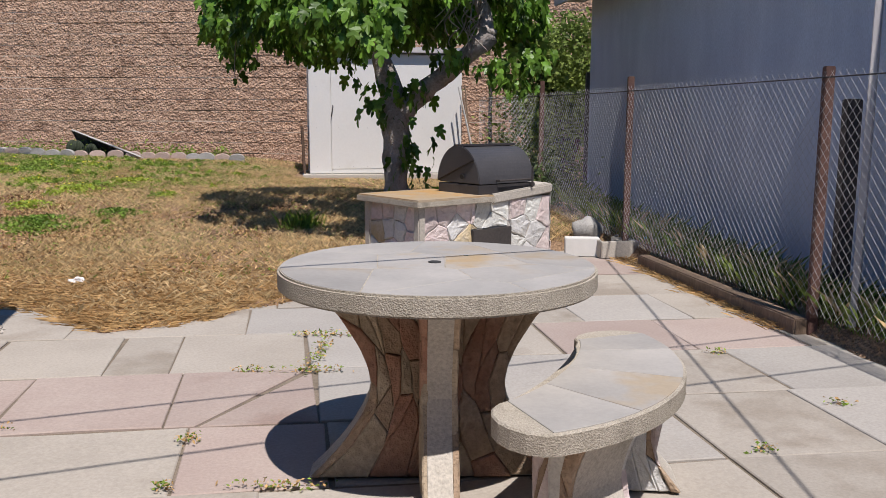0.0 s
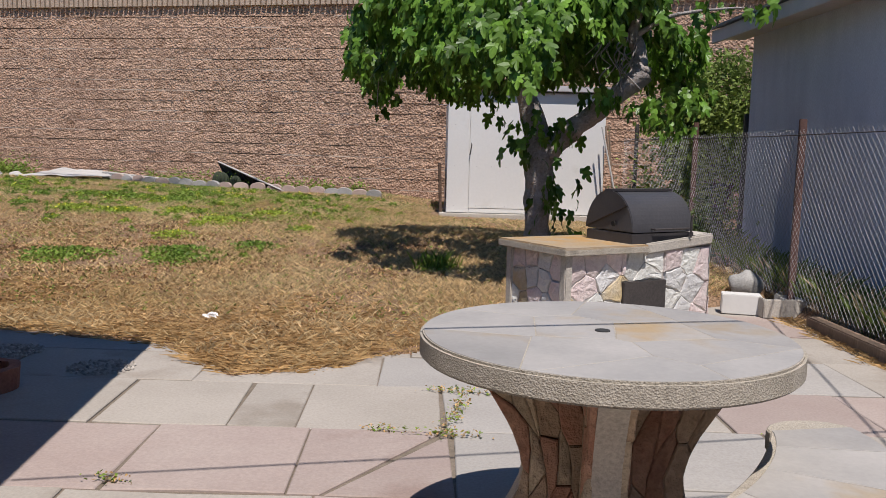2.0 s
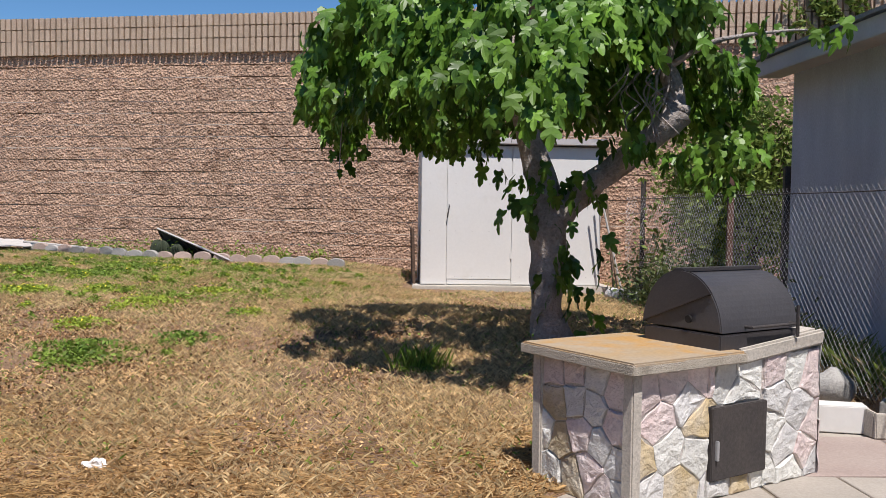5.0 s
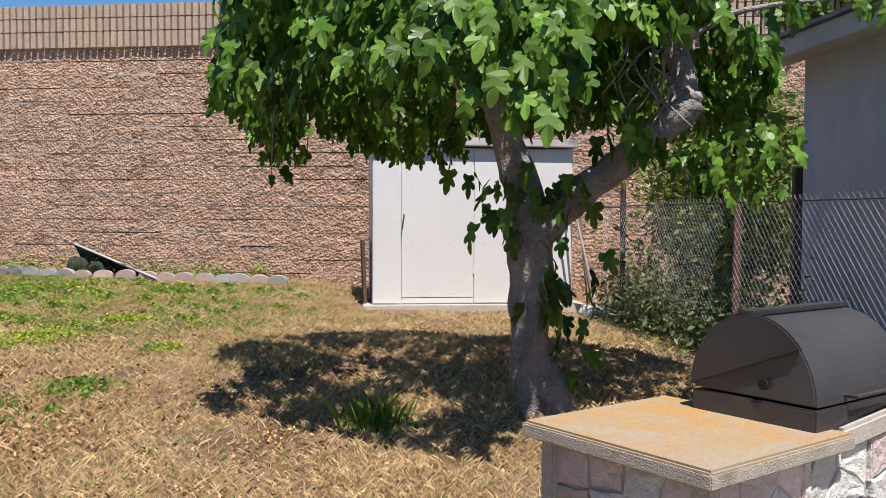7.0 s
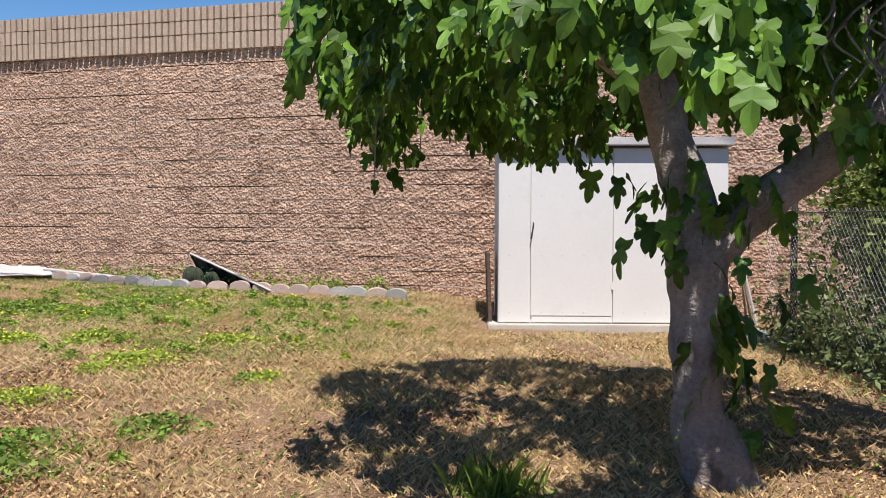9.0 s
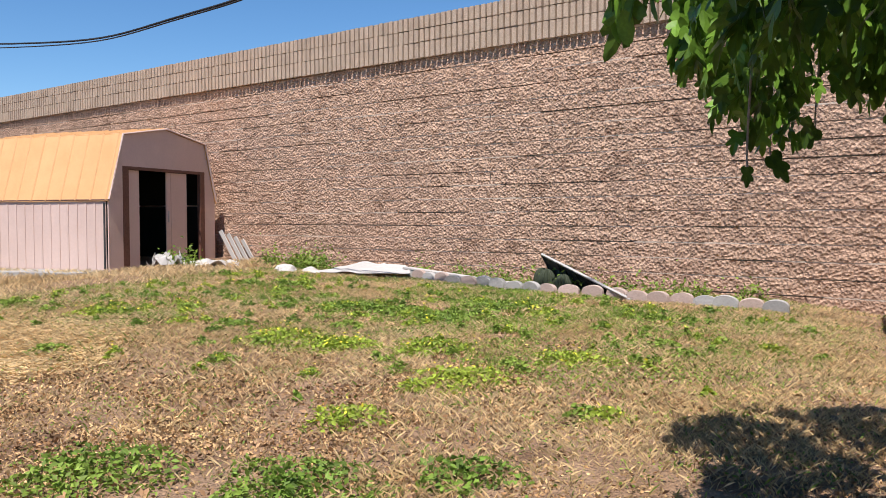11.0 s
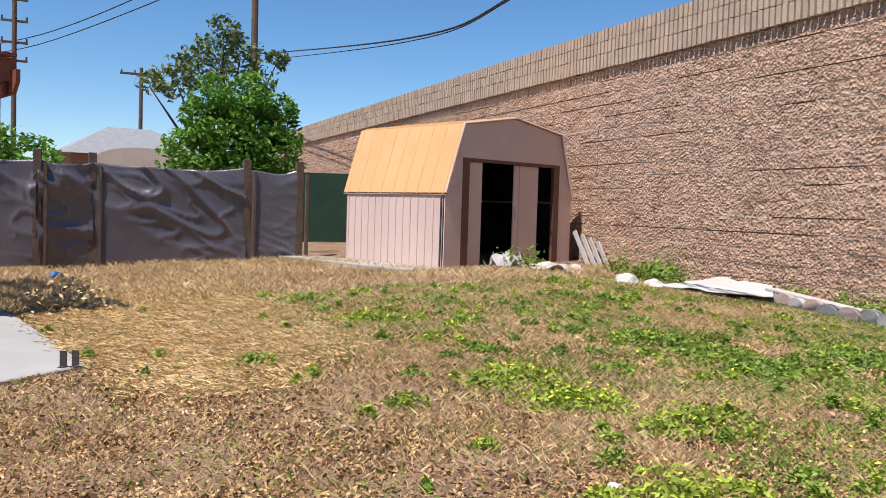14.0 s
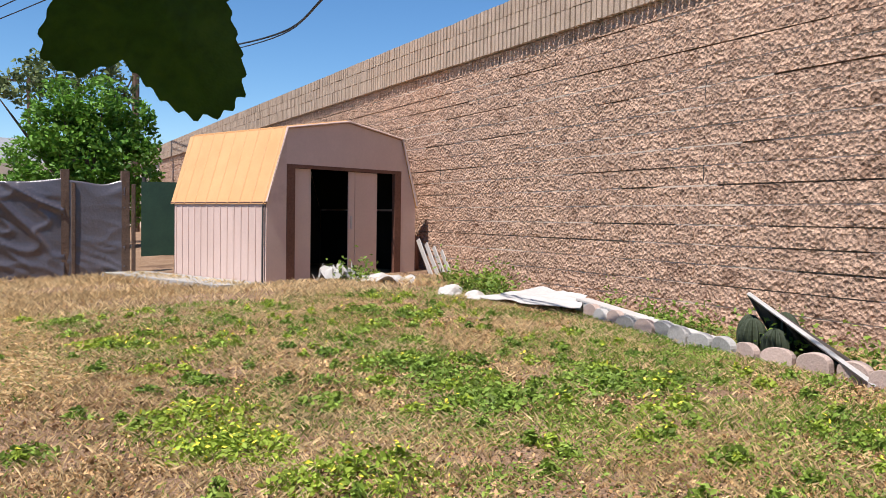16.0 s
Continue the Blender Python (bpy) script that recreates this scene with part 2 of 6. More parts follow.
M_STUCCO = stuff_mat("beige_stucco", (0.55, 0.46, 0.36), (0.62, 0.53, 0.43), None, 2, 60, 0.95, 0.5, grain=0.1)
M_BROWNWALL = stuff_mat("brown_stucco", (0.25, 0.13, 0.09), (0.31, 0.17, 0.12), None, 2, 60, 0.95, 0.5, grain=0.1)
M_TERRACOTTA = stuff_mat("terracotta", (0.30, 0.11, 0.07), (0.38, 0.16, 0.10), (0.22, 0.08, 0.05), 6, 50, 0.9, 0.4)
M_PEBBLE = stuff_mat("pebbles", (0.34, 0.30, 0.26), (0.46, 0.42, 0.37), None, 8, 60, 0.85, 0.3, island=0.35)
M_TRASH = stuff_mat("white_paper", (0.80, 0.80, 0.80), (0.85, 0.85, 0.84), None, 5, 30, 0.7, 0.1)
M_BLUEPLASTIC = stuff_mat("blue_plastic", (0.02, 0.12, 0.55), (0.03, 0.16, 0.62), None, 5, 30, 0.5, 0.1)
M_TEAL = stuff_mat("teal_plastic", (0.12, 0.50, 0.55), (0.2, 0.6, 0.62), None, 5, 30, 0.5, 0.1)
M_HOSE = stuff_mat("green_hose", (0.06, 0.26, 0.15), (0.09, 0.33, 0.2), None, 5, 30, 0.5, 0.1)


# ---- building helpers ----
def at(x, y, z, rx=0, ry=0, rz=0):
    return pose(U * x, U * y, U * z, rx, ry, rz)


def part(name, bm, material, parent=None, label="", m=None, smooth=False):
    if m is not None:
        bm.transform(m)
    bm.transform(Matrix.Scale(U, 4))
    me = bpy.data.meshes.new(name)
    bm.to_mesh(me)
    bm.free()
    me.materials.append(material)
    if smooth:
        me.polygons.foreach_set("use_smooth", [True] * len(me.polygons))
    ob = new(name, me)
    if parent:
        ob.parent = parent
    if label:
        tagged(ob, label)
    return ob


def thing(name, label, category, m, group="", kind=""):
    ob = new(name)
    ob.empty_display_size = 0.1
    ob.matrix_world = m
    return tagged(ob, label, category, group, kind)


def shared(name, me, parent, m):
    ob = new(name, me)
    ob.parent = parent
    ob.matrix_basis = m
    return ob


def box(x0, x1, y0, y1, z0, z1, bevel=0.0):
    bm = bmesh.new()
    bmesh.ops.create_cube(bm, size=1)
    bmesh.ops.scale(bm, vec=(x1 - x0, y1 - y0, z1 - z0), verts=bm.verts)
    bmesh.ops.translate(bm, vec=((x0 + x1) / 2, (y0 + y1) / 2, (z0 + z1) / 2), verts=bm.verts)
    if bevel:
        bmesh.ops.bevel(bm, geom=bm.edges[:], offset=bevel, segments=2, affect="EDGES", clamp_overlap=True)
    return bm


def prism(poly, z0, z1, bevel=0.0, wobble=0.0):
    """A flat polygon of (x, y) raised from z0 to z1."""
    bm = bmesh.new()
    lo = [bm.verts.new((x, y, z0)) for x, y in poly]
    hi = [bm.verts.new((x, y, z1 + random.uniform(-wobble, wobble))) for x, y in poly]
    n = len(poly)
    bm.faces.new(hi)
    bm.faces.new(lo[::-1])
    for i in range(n):
        bm.faces.new((lo[i], lo[(i + 1) % n], hi[(i + 1) % n], hi[i]))
    bmesh.ops.recalc_face_normals(bm, faces=bm.faces)
    if bevel:
        top = [e for e in bm.edges if e.verts[0] in hi and e.verts[1] in hi]
        bmesh.ops.bevel(bm, geom=top, offset=bevel, segments=1, affect="EDGES", clamp_overlap=True)
    return bm


def tube(points, radii, sides=8, bm=None, cap=True):
    bm = bm or bmesh.new()
    pts = [Vector(p) for p in points]
    rings = []
    for i, p in enumerate(pts):
        d = (pts[min(i + 1, len(pts) - 1)] - pts[max(i - 1, 0)]).normalized()
        side = d.cross(Vector((0.31, 0.95, 0.05)) if abs(d.z) > 0.9 else Vector((0, 0, 1))).normalized()
        up = side.cross(d)
        r = radii[i] if hasattr(radii, "__len__") else radii
        rings.append([bm.verts.new(p + r * (math.cos(a) * side + math.sin(a) * up)) for a in (2 * math.pi * k / sides for k in range(sides))])
    for a, b in zip(rings, rings[1:]):
        for k in range(sides):
            bm.faces.new((a[k], a[(k + 1) % sides], b[(k + 1) % sides], b[k]))
    if cap:
        bm.faces.new(rings[0][::-1])
        bm.faces.new(rings[-1])
    return bm


def merge(*bms):
    out = bms[0]
    for b in bms[1:]:
        me = bpy.data.meshes.new("joined")
        b.to_mesh(me)
        b.free()
        out.from_mesh(me)
        bpy.data.meshes.remove(me)
    return out


def rough(bm, amount, scale=4.0, seed=0.0):
    for v in bm.verts:
        v.co += noise.noise_vector(v.co * scale + Vector((seed, 0, 0))) * amount
    return bm


def rock(rx, ry, rz, seed, cuts=2):
    bm = bmesh.new()
    bmesh.ops.create_icosphere(bm, subdivisions=cuts, radius=1)
    for v in bm.verts:
        v.co *= 1 + 0.28 * noise.noise(v.co * 1.3 + Vector((seed, seed, 0)))
        v.co = Vector((v.co.x * rx, v.co.y * ry, max(v.co.z, -0.55) * rz))
    return bm


def clip(poly, px, py, nx, ny):
    """The part of a convex polygon on the side of a line to which n does not point."""
    out = []
    for i, a in enumerate(poly):
        b = poly[(i + 1) % len(poly)]
        da, db = (a[0] - px) * nx + (a[1] - py) * ny, (b[0] - px) * nx + (b[1] - py) * ny
        if da <= 0:
            out.append(a)
        if da * db < 0:
            t = da / (da - db)
            out.append((a[0] + t * (b[0] - a[0]), a[1] + t * (b[1] - a[1])))
    return out


def cells(outline, seeds, gap):
    """Crazy-paving cells of a convex outline round the seeds, with a joint between them."""
    made = []
    for i, (x, y) in enumerate(seeds):
        poly = list(outline)
        for j, (u, v) in enumerate(seeds):
            if i != j:
                d = math.hypot(u - x, v - y) or 1e-6
                nx, ny = (u - x) / d, (v - y) / d
                poly = clip(poly, (x + u) / 2 - nx * gap / 2, (y + v) / 2 - ny * gap / 2, nx, ny)
                if len(poly) < 3:
                    break
        clean = [p for k, p in enumerate(poly) if math.hypot(p[0] - poly[k - 1][0], p[1] - poly[k - 1][1]) > 0.004]
        if len(clean) > 2:
            made.append(clean)
    return made


def raw_mesh(name, verts, faces, material, parent=None):
    """A mesh from numpy arrays: verts (n, 3) in plan units, faces (m, k)."""
    me = bpy.data.meshes.new(name)
    verts = np.asarray(verts, dtype=np.float32) * U
    faces = np.asarray(faces, dtype=np.int32)
    k = faces.shape[1]
    me.vertices.add(len(verts)), me.loops.add(faces.size), me.polygons.add(len(faces))
    me.vertices.foreach_set("co", verts.ravel())
    me.loops.foreach_set("vertex_index", faces.ravel())
    me.polygons.foreach_set("loop_start", np.arange(0, faces.size, k, dtype=np.int32))
    me.polygons.foreach_set("use_smooth", np.zeros(len(faces), dtype=bool))
    me.update(calc_edges=True)
    me.materials.append(material)
    ob = new(name, me)
    if parent:
        ob.parent = parent
    return ob


rng = np.random.default_rng(7)

# ---- ground ----
EDGE_X = [-7, -4.4, -3.04, -2.6, -2.19, -1.65, -1.45, -0.7, -0.3, 0.1, 0.6, 1.0, 1.4, 1.9]
EDGE_Y = [6.5, 6.3, 6.12, 5.75, 5.45, 5.75, 6.1, 6.7, 7.2, 7.9, 8.4, 8.8, 9.15, 9.2]


def beam_x(y):
    return 1.93 + 0.176 * (7.9 - y)


def base_z(x, y):
    p = np.interp(y, [5.5, 7, 9.3, 10.8, 12, 13.5, 14.5, 16, 19], [0, 0.015, 0.1, 0.19, 0.29, 0.335, 0.37, 0.42, 0.48])
    w = np.clip((y - 9) / 7, 0, 1)
    west = 0.035 * np.clip(-x - 6, 0, 6.5) * (1 - w) ** 2
    dip = 0.15 * np.clip((x + 4.2) / 1.8, 0, 1) * np.clip((y - 12.5) / 3, 0, 1)
    return p + 0.02 * (-np.clip(x, -25, 3) - 5) * w + west - dip


def lawn_side(x, y):
    """Positive on the lawn, negative on the paving."""
    lawn = np.where(x < -7, 1.0, y - np.interp(x, EDGE_X, EDGE_Y))
    lawn = np.where((x < -4.2) & (y < 6.4), np.maximum(lawn, -4.6 - x), lawn)
    strip = x - beam_x(y) - 0.03
    return np.maximum(lawn, strip)


def ground_z(x, y):
    s = lawn_side(x, y)
    wav = 0.03 * np.sin(7.1 * x + 2 * np.sin(5.3 * y)) + 0.03 * np.sin(9.7 * y + 3 * np.sin(4.1 * x))
    lift = np.clip((s + wav) / 0.1, -1, 1)
    strip = np.clip((x - beam_x(y)) / 0.12, 0, 1) * 0.12 * (y < 13)
    up = 0.5 + 0.5 * lift
    return up * (base_z(x, y) + 0.01) - 0.06 * (1 - up) + strip


def axis(edges):
    return np.concatenate([np.arange(a, b, s) for a, b, s in edges])


GX = axis([(-900, -100, 80), (-100, -30, 7), (-30, -14, 0.8), (-14, -6, 0.25), (-6, 3.4, 0.075), (3.4, 10, 0.8), (10, 100, 9), (100, 901, 80)])
GY = axis([(-900, -100, 80), (-100, -6, 8), (-6, 4, 0.5), (4, 10, 0.075), (10, 20, 0.25), (20, 60, 5), (60, 901, 80)])
XX, YY = np.meshgrid(GX, GY)
UNDER_SLAB = (XX < -9.1) & (XX > -19) & (YY < np.where(XX < -9.6, 9.6 + 0.2 * (XX + 9.6), 9.6 - 1.8 * (XX + 9.6)))
ZZ = ground_z(XX, YY) - 0.16 * UNDER_SLAB + 0.012 * np.sin(3.1 * XX + 1.7 * YY) * (lawn_side(XX, YY) > 0.3)
idx = np.arange(XX.size).reshape(XX.shape)
ground = raw_mesh("ground", np.stack([XX.ravel(), YY.ravel(), ZZ.ravel()], 1),
                  np.stack([idx[:-1, :-1].ravel(), idx[:-1, 1:].ravel(), idx[1:, 1:].ravel(), idx[1:, :-1].ravel()], 1), M_SOIL)
tagged(ground, "dry brown soil of a half-dead back yard lawn", "ground", kind="structure")


def blades(name, x, y, z, height, width, lean, material, label):
    """One thin bent blade at each place."""
    n = len(x)
    a, b = rng.uniform(0, 2 * np.pi, n), rng.uniform(0, 2 * np.pi, n)
    h = height * rng.uniform(0.5, 1.4, n)
    w = width * rng.uniform(0.6, 1.4, n)
    dx, dy = np.cos(a) * w, np.sin(a) * w
    tip = h * lean * rng.uniform(0.3, 1.5, n)
    v = np.empty((n, 4, 3))
    v[:, 0] = np.stack([x - dx, y - dy, z - 0.01], 1)
    v[:, 1] = np.stack([x + dx, y + dy, z - 0.01], 1)
    v[:, 2] = np.stack([x + dx * 0.7 + np.cos(b) * tip * 0.45, y + dy * 0.7 + np.sin(b) * tip * 0.45, z + h * 0.6], 1)
    v[:, 3] = np.stack([x + np.cos(b) * tip, y + np.sin(b) * tip, z + h], 1)
    f = np.arange(n * 4).reshape(n, 4)
    ob = raw_mesh(name, v.reshape(-1, 3), np.concatenate([f[:, [0, 1, 2]], f[:, [0, 2, 3]]]), material)
    return tagged(ob, label, "grass", kind="stuff")


def leaves(name, p, size, material, label="", category="weeds", up=0.6, parent=None):
    """Small rhombic leaves at the places p, turned at random."""
    n = len(p)
    d = rng.normal(size=(n, 3))
    d[:, 2] = d[:, 2] * (1 - up)
    d /= np.linalg.norm(d, axis=1)[:, None]
    nrm = rng.normal(size=(n, 3)) * (1 - up) + np.array([0, 0, up])
    s = np.cross(d, nrm)
    s /= np.linalg.norm(s, axis=1)[:, None] + 1e-9
    k = (size * rng.uniform(0.6, 1.4, n))[:, None]
    v = np.stack([p - d * k, p + s * k * 0.5, p + d * k, p - s * k * 0.5], 1)
    v[:, 2, 2] -= (k * 0.25)[:, 0]
    ob = raw_mesh(name, v.reshape(-1, 3), np.arange(n * 4).reshape(n, 4), material, parent)
    return tagged(ob, label, category, kind="stuff") if label else ob


def scatter(n, x0, x1, y0, y1):
    x, y = rng.uniform(x0, x1, n), rng.uniform(y0, y1, n)
    keep = lawn_side(x, y) > 0.02
    keep &= y < 18.0 - 0.07 * x
    keep &= ~((x < -8.84) & (y < np.where(x < -9.6, 9.86 + 0.2 * (x + 9.6), 9.86 - 1.8 * (x + 9.6))))
    keep &= ~((np.abs(x + 1.1) < 1.6) & (y > 15.6 + 0.17 * (x + 2.4)) & (y < 18))
    keep &= ~((x < -14.9) & (y > 15.5 + 0.29 * (x + 15)))
    return x[keep], y[keep]


def greenness(x, y):
    near_wall = np.clip((y - 11) / 4, 0, 1) * np.clip((-2.5 - x) / 2, 0, 1) * np.clip((x + 14.5) / 2, 0, 1)
    return near_wall


LATTICE = rng.uniform(size=(256, 256))


def fbm(x, y, scale, seed=0, octaves=4):
    """Uneven value noise between 0 and 1."""
    total, weight = 0.0, 0.0
    for k in range(octaves):
        f, a = scale * 2.03 ** k, 0.62 ** k
        px, py = x * f + 17.3 * seed + 5.1 * k, y * f + 31.7 * seed + 9.2 * k
        ix, iy = np.floor(px).astype(int), np.floor(py).astype(int)
        tx, ty = px - ix, py - iy
        tx, ty = tx * tx * (3 - 2 * tx), ty * ty * (3 - 2 * ty)
        g = lambda i, j: LATTICE[(ix + i) % 256, (iy + j) % 256]
        total = total + a * ((g(0, 0) * (1 - tx) + g(1, 0) * tx) * (1 - ty) + (g(0, 1) * (1 - tx) + g(1, 1) * tx) * ty)
        weight += a
    return total / weight


def step(v, lo, hi):
    return np.clip((v - lo) / (hi - lo), 0, 1)


def tan_patch(x, y):
    """The pale trampled straw beside the pergola slab."""
    d = np.hypot((x + 11.6) / 2.9, (y - 10.9) / 1.25)
    return step(1.25 - d + 0.7 * (fbm(x, y, 1.2, 8) - 0.5), 0.0, 0.5)


def dirt(x, y):
    """Thin, brown ground with little straw on it."""
    west = np.clip((-3.2 - x) / 2, 0, 1) * np.clip((12.6 - y) / 1.6, 0, 1) * (1 - tan_patch(x, y))
    return np.maximum(west, 0.85 * step(fbm(x, y, 0.75, 3), 0.53, 0.62))


def luck(x):
    return rng.uniform(size=len(x))


x, y = scatter(560000, -13, 3, 5.4, 18.5)
keep = luck(x) < (0.1 + 0.9 * step(fbm(x, y, 1.1, 1), 0.32, 0.56)) * (1 - 0.8 * dirt(x, y))
x, y = x[keep], y[keep]
blades("dry_grass", x, y, ground_z(x, y), 0.042, 0.0022, 1.3, M_STRAW, "straw-coloured dry grass stubble over bare soil")
x, y = scatter(230000, -14.8, -8.2, 9.2, 13.0)
keep = luck(x) < tan_patch(x, y)
x, y = x[keep], y[keep]
blades("trampled_straw", x, y, ground_z(x, y), 0.03, 0.0075, 3.6, M_PALESTRAW, "pale trampled straw beside the pergola slab")
x, y = scatter(700000, -13, 2, 6.5, 18.5)
keep = luck(x) < (0.12 + 0.88 * step(fbm(x, y, 1.7, 5), 0.40, 0.60)) * np.where(x > -3.4, 0.42, 0.9) * (1 - 0.85 * tan_patch(x, y))
x, y = x[keep], y[keep]
p = np.stack([x, y, ground_z(x, y) + rng.uniform(0.0, 0.022, len(x))], 1)
leaves("leaf_litter", p, 0.0145, M_LITTER, "brown dead leaf litter between the grass", up=0.25)
x, y = scatter(620000, -13.5, 2, 7, 18.5)
green = step(fbm(x, y, 1.5, 6), 0.46, 0.60) * step(fbm(x, y, 0.5, 7, 2), 0.34, 0.5)
keep = luck(x) < 0.03 + 0.10 * step(fbm(x, y, 2.5, 9), 0.55, 0.65) + 0.85 * greenness(x, y) * green
x, y = x[keep], y[keep]
p = np.stack([x, y, ground_z(x, y) + rng.uniform(0.004, 0.04, len(x))], 1)
leaves("small_weeds", p, 0.0135, M_GREEN, "tiny green weeds spread through the dry lawn", up=0.5)
x, y = scatter(120000, -21, -13, 6, 19)
keep = luck(x) < 0.15 + 0.85 * step(fbm(x, y, 0.9, 2), 0.38, 0.6)
x, y = x[keep], y[keep]
blades("dry_grass", x, y, ground_z(x, y), 0.075, 0.004, 1.0, M_STRAW, "straw-coloured dry grass stubble by the fence")
x, y = scatter(130000, -5.5, 0.4, 5.3, 8.2)
keep = luck(x) < np.clip(1.15 - (y - np.interp(x, EDGE_X, EDGE_Y)) / 2.2, 0.1, 1) * (0.35 + 0.65 * step(fbm(x, y, 2.2, 4), 0.35, 0.6))
x, y = x[keep], y[keep]
blades("dead_thatch", x, y, ground_z(x, y), 0.022, 0.0034, 5.0, M_THATCH, "flattened orange-brown dead grass along the paving")
x, y = scatter(200000, -13.5, 2.5, 7, 18.5)
keep = luck(x) < np.clip(0.02 + 0.9 * greenness(x, y) * step(fbm(x, y, 1.3, 11), 0.46, 0.62), 0, 1)
x, y = x[keep], y[keep]
blades("green_grass", x, y, ground_z(x, y), 0.05, 0.003, 0.9, M_GREEN, "patchy green grass among the straw")

x, y = scatter(20000, -12.5, -2.6, 7, 14)
keep = luck(x) < 0.1 + 0.6 * step(fbm(x, y, 1.2, 13), 0.42, 0.6)
x, y = x[keep], y[keep]
p = np.stack([x, y, ground_z(x, y) + rng.uniform(0.006, 0.03, len(x))], 1)
leaves("dead_leaves", p, 0.024, M_DEADLEAF, "curled dark brown dead leaves on the lawn", "leaves", up=0.2)

# low weeds in clumps
CLUMPS = [(-7.6, 12.7, 0.42, 1), (-6.8, 12.7, 0.3, 1), (-5.1, 12.1, 0.35, 1), (-8.5, 14.6, 0.4, 0), (-10.7, 12.7, 0.35, 1), (-12.3, 12.5, 0.3, 0),
          (-9.1, 11.1, 0.2, 0), (-6.1, 13.1, 0.35, 1), (-7.7, 14.65, 0.4, 0), (-6.9, 12.65, 0.35, 1), (-6.9, 14.6, 0.45, 0), (-5.8, 9.4, 0.42, 0),
          (-4.6, 9.8, 0.4, 0), (-4.4, 9.4, 0.3, 0), (-3.9, 10.4, 0.25, 0), (-1.55, 9.65, 0.2, 0), (-5.2, 10.9, 0.25, 1), (-7.0, 15.6, 0.5, 0), (-4.7, 13.2, 0.3, 1)]
clump_rng = random.Random(5)
for _ in range(900):
    cx, cy = clump_rng.uniform(-13, -3), clump_rng.uniform(9.5, 17)
    if clump_rng.random() < 0.55 * float(greenness(cx, cy)) + 0.05:
        CLUMPS.append((cx, cy, clump_rng.uniform(0.03, 0.07) + 0.11 * clump_rng.random() ** 3, int(clump_rng.random() < 0.4)))
for kind_, material, label in ((0, M_GREEN, "dark green low weeds in clumps on the lawn"), (1, M_LIME, "bright yellow-green clover clumps on the lawn")):
    pts = []
    for cx, cy, r, k in CLUMPS:
        if k == kind_:
            n = int(7000 * r * r) + 60
            rad, ang = r * 1.25 * rng.uniform(0, 1, n) ** 0.75, rng.uniform(0, 2 * np.pi, n)
            px, py = cx + rad * np.cos(ang) * (1 + 0.3 * np.sin(3 * ang)), cy + rad * np.sin(ang)
            pz = ground_z(px, py) + rng.uniform(0, 0.09, n) * np.clip(1 - (rad / (1.25 * r)) ** 2 * 0.8, 0, 1)
            pts.append(np.stack([px, py, pz], 1))
    leaves("weeds", np.concatenate(pts), 0.023, material, label, up=0.45)
pts = []
for cx, cy, r, k in CLUMPS:
    if k:
        n = int(240 * r * r) + 3
        px, py = cx + rng.normal(0, r * 0.6, n), cy + rng.normal(0, r * 0.6, n)
        pts.append(np.stack([px, py, ground_z(px, py) + rng.uniform(0.06, 0.12, n)], 1))
leaves("yellow_flowers", np.concatenate(pts), 0.015, M_YELLOW, "small yellow flowers on the clover")

n = 900
y = rng.uniform(5.6, 8.7, n)
x = beam_x(y) - 0.07 - np.abs(rng.normal(0, 0.05, n))
blades("straw_debris", x, y, np.zeros(n), 0.03, 0.0025, 4.0, M_THATCH, "dry straw debris against the timber beam")
# tall grass along the fence and one green tuft under the tree
n = 5200
y = rng.uniform(4.6, 12.5, n)
x = beam_x(y) + 0.08 + np.abs(rng.normal(0, 0.22, n))
blades("tall_grass", x, y, ground_z(x, y), 0.16, 0.0032, 0.7, M_BUSH, "tall yellow-green grass along the chain-link fence")
y = rng.uniform(4.6, 9.5, 600)
x = beam_x(y) + 0.1 + np.abs(rng.normal(0, 0.15, 600))
blades("dry_tall_grass", x, y, ground_z(x, y), 0.18, 0.004, 0.8, M_STRAW, "tall dry grass along the chain-link fence")
n = 150
x, y = -1.57 + rng.normal(0, 0.12, n), 9.65 + rng.normal(0, 0.06, n)
blades("green_tuft", x, y, ground_z(x, y), 0.17, 0.005, 0.5, M_GREEN, "tuft of long green grass under the fig tree")

# ---- retaining wall of split-face blocks ----
WALL_M = at(0, 18.13, 0, 0, 0, math.degrees(math.atan(-0.07)))
wall = part("wall_north", box(-60, 9, 0.05, 0.5, -0.3, 4.36), M_JOINT)
wall.matrix_world = WALL_M
tagged(wall, "tall tan split-face block retaining wall", "wall", kind="structure")
COURSE, LONG = 0.2225, 0.445


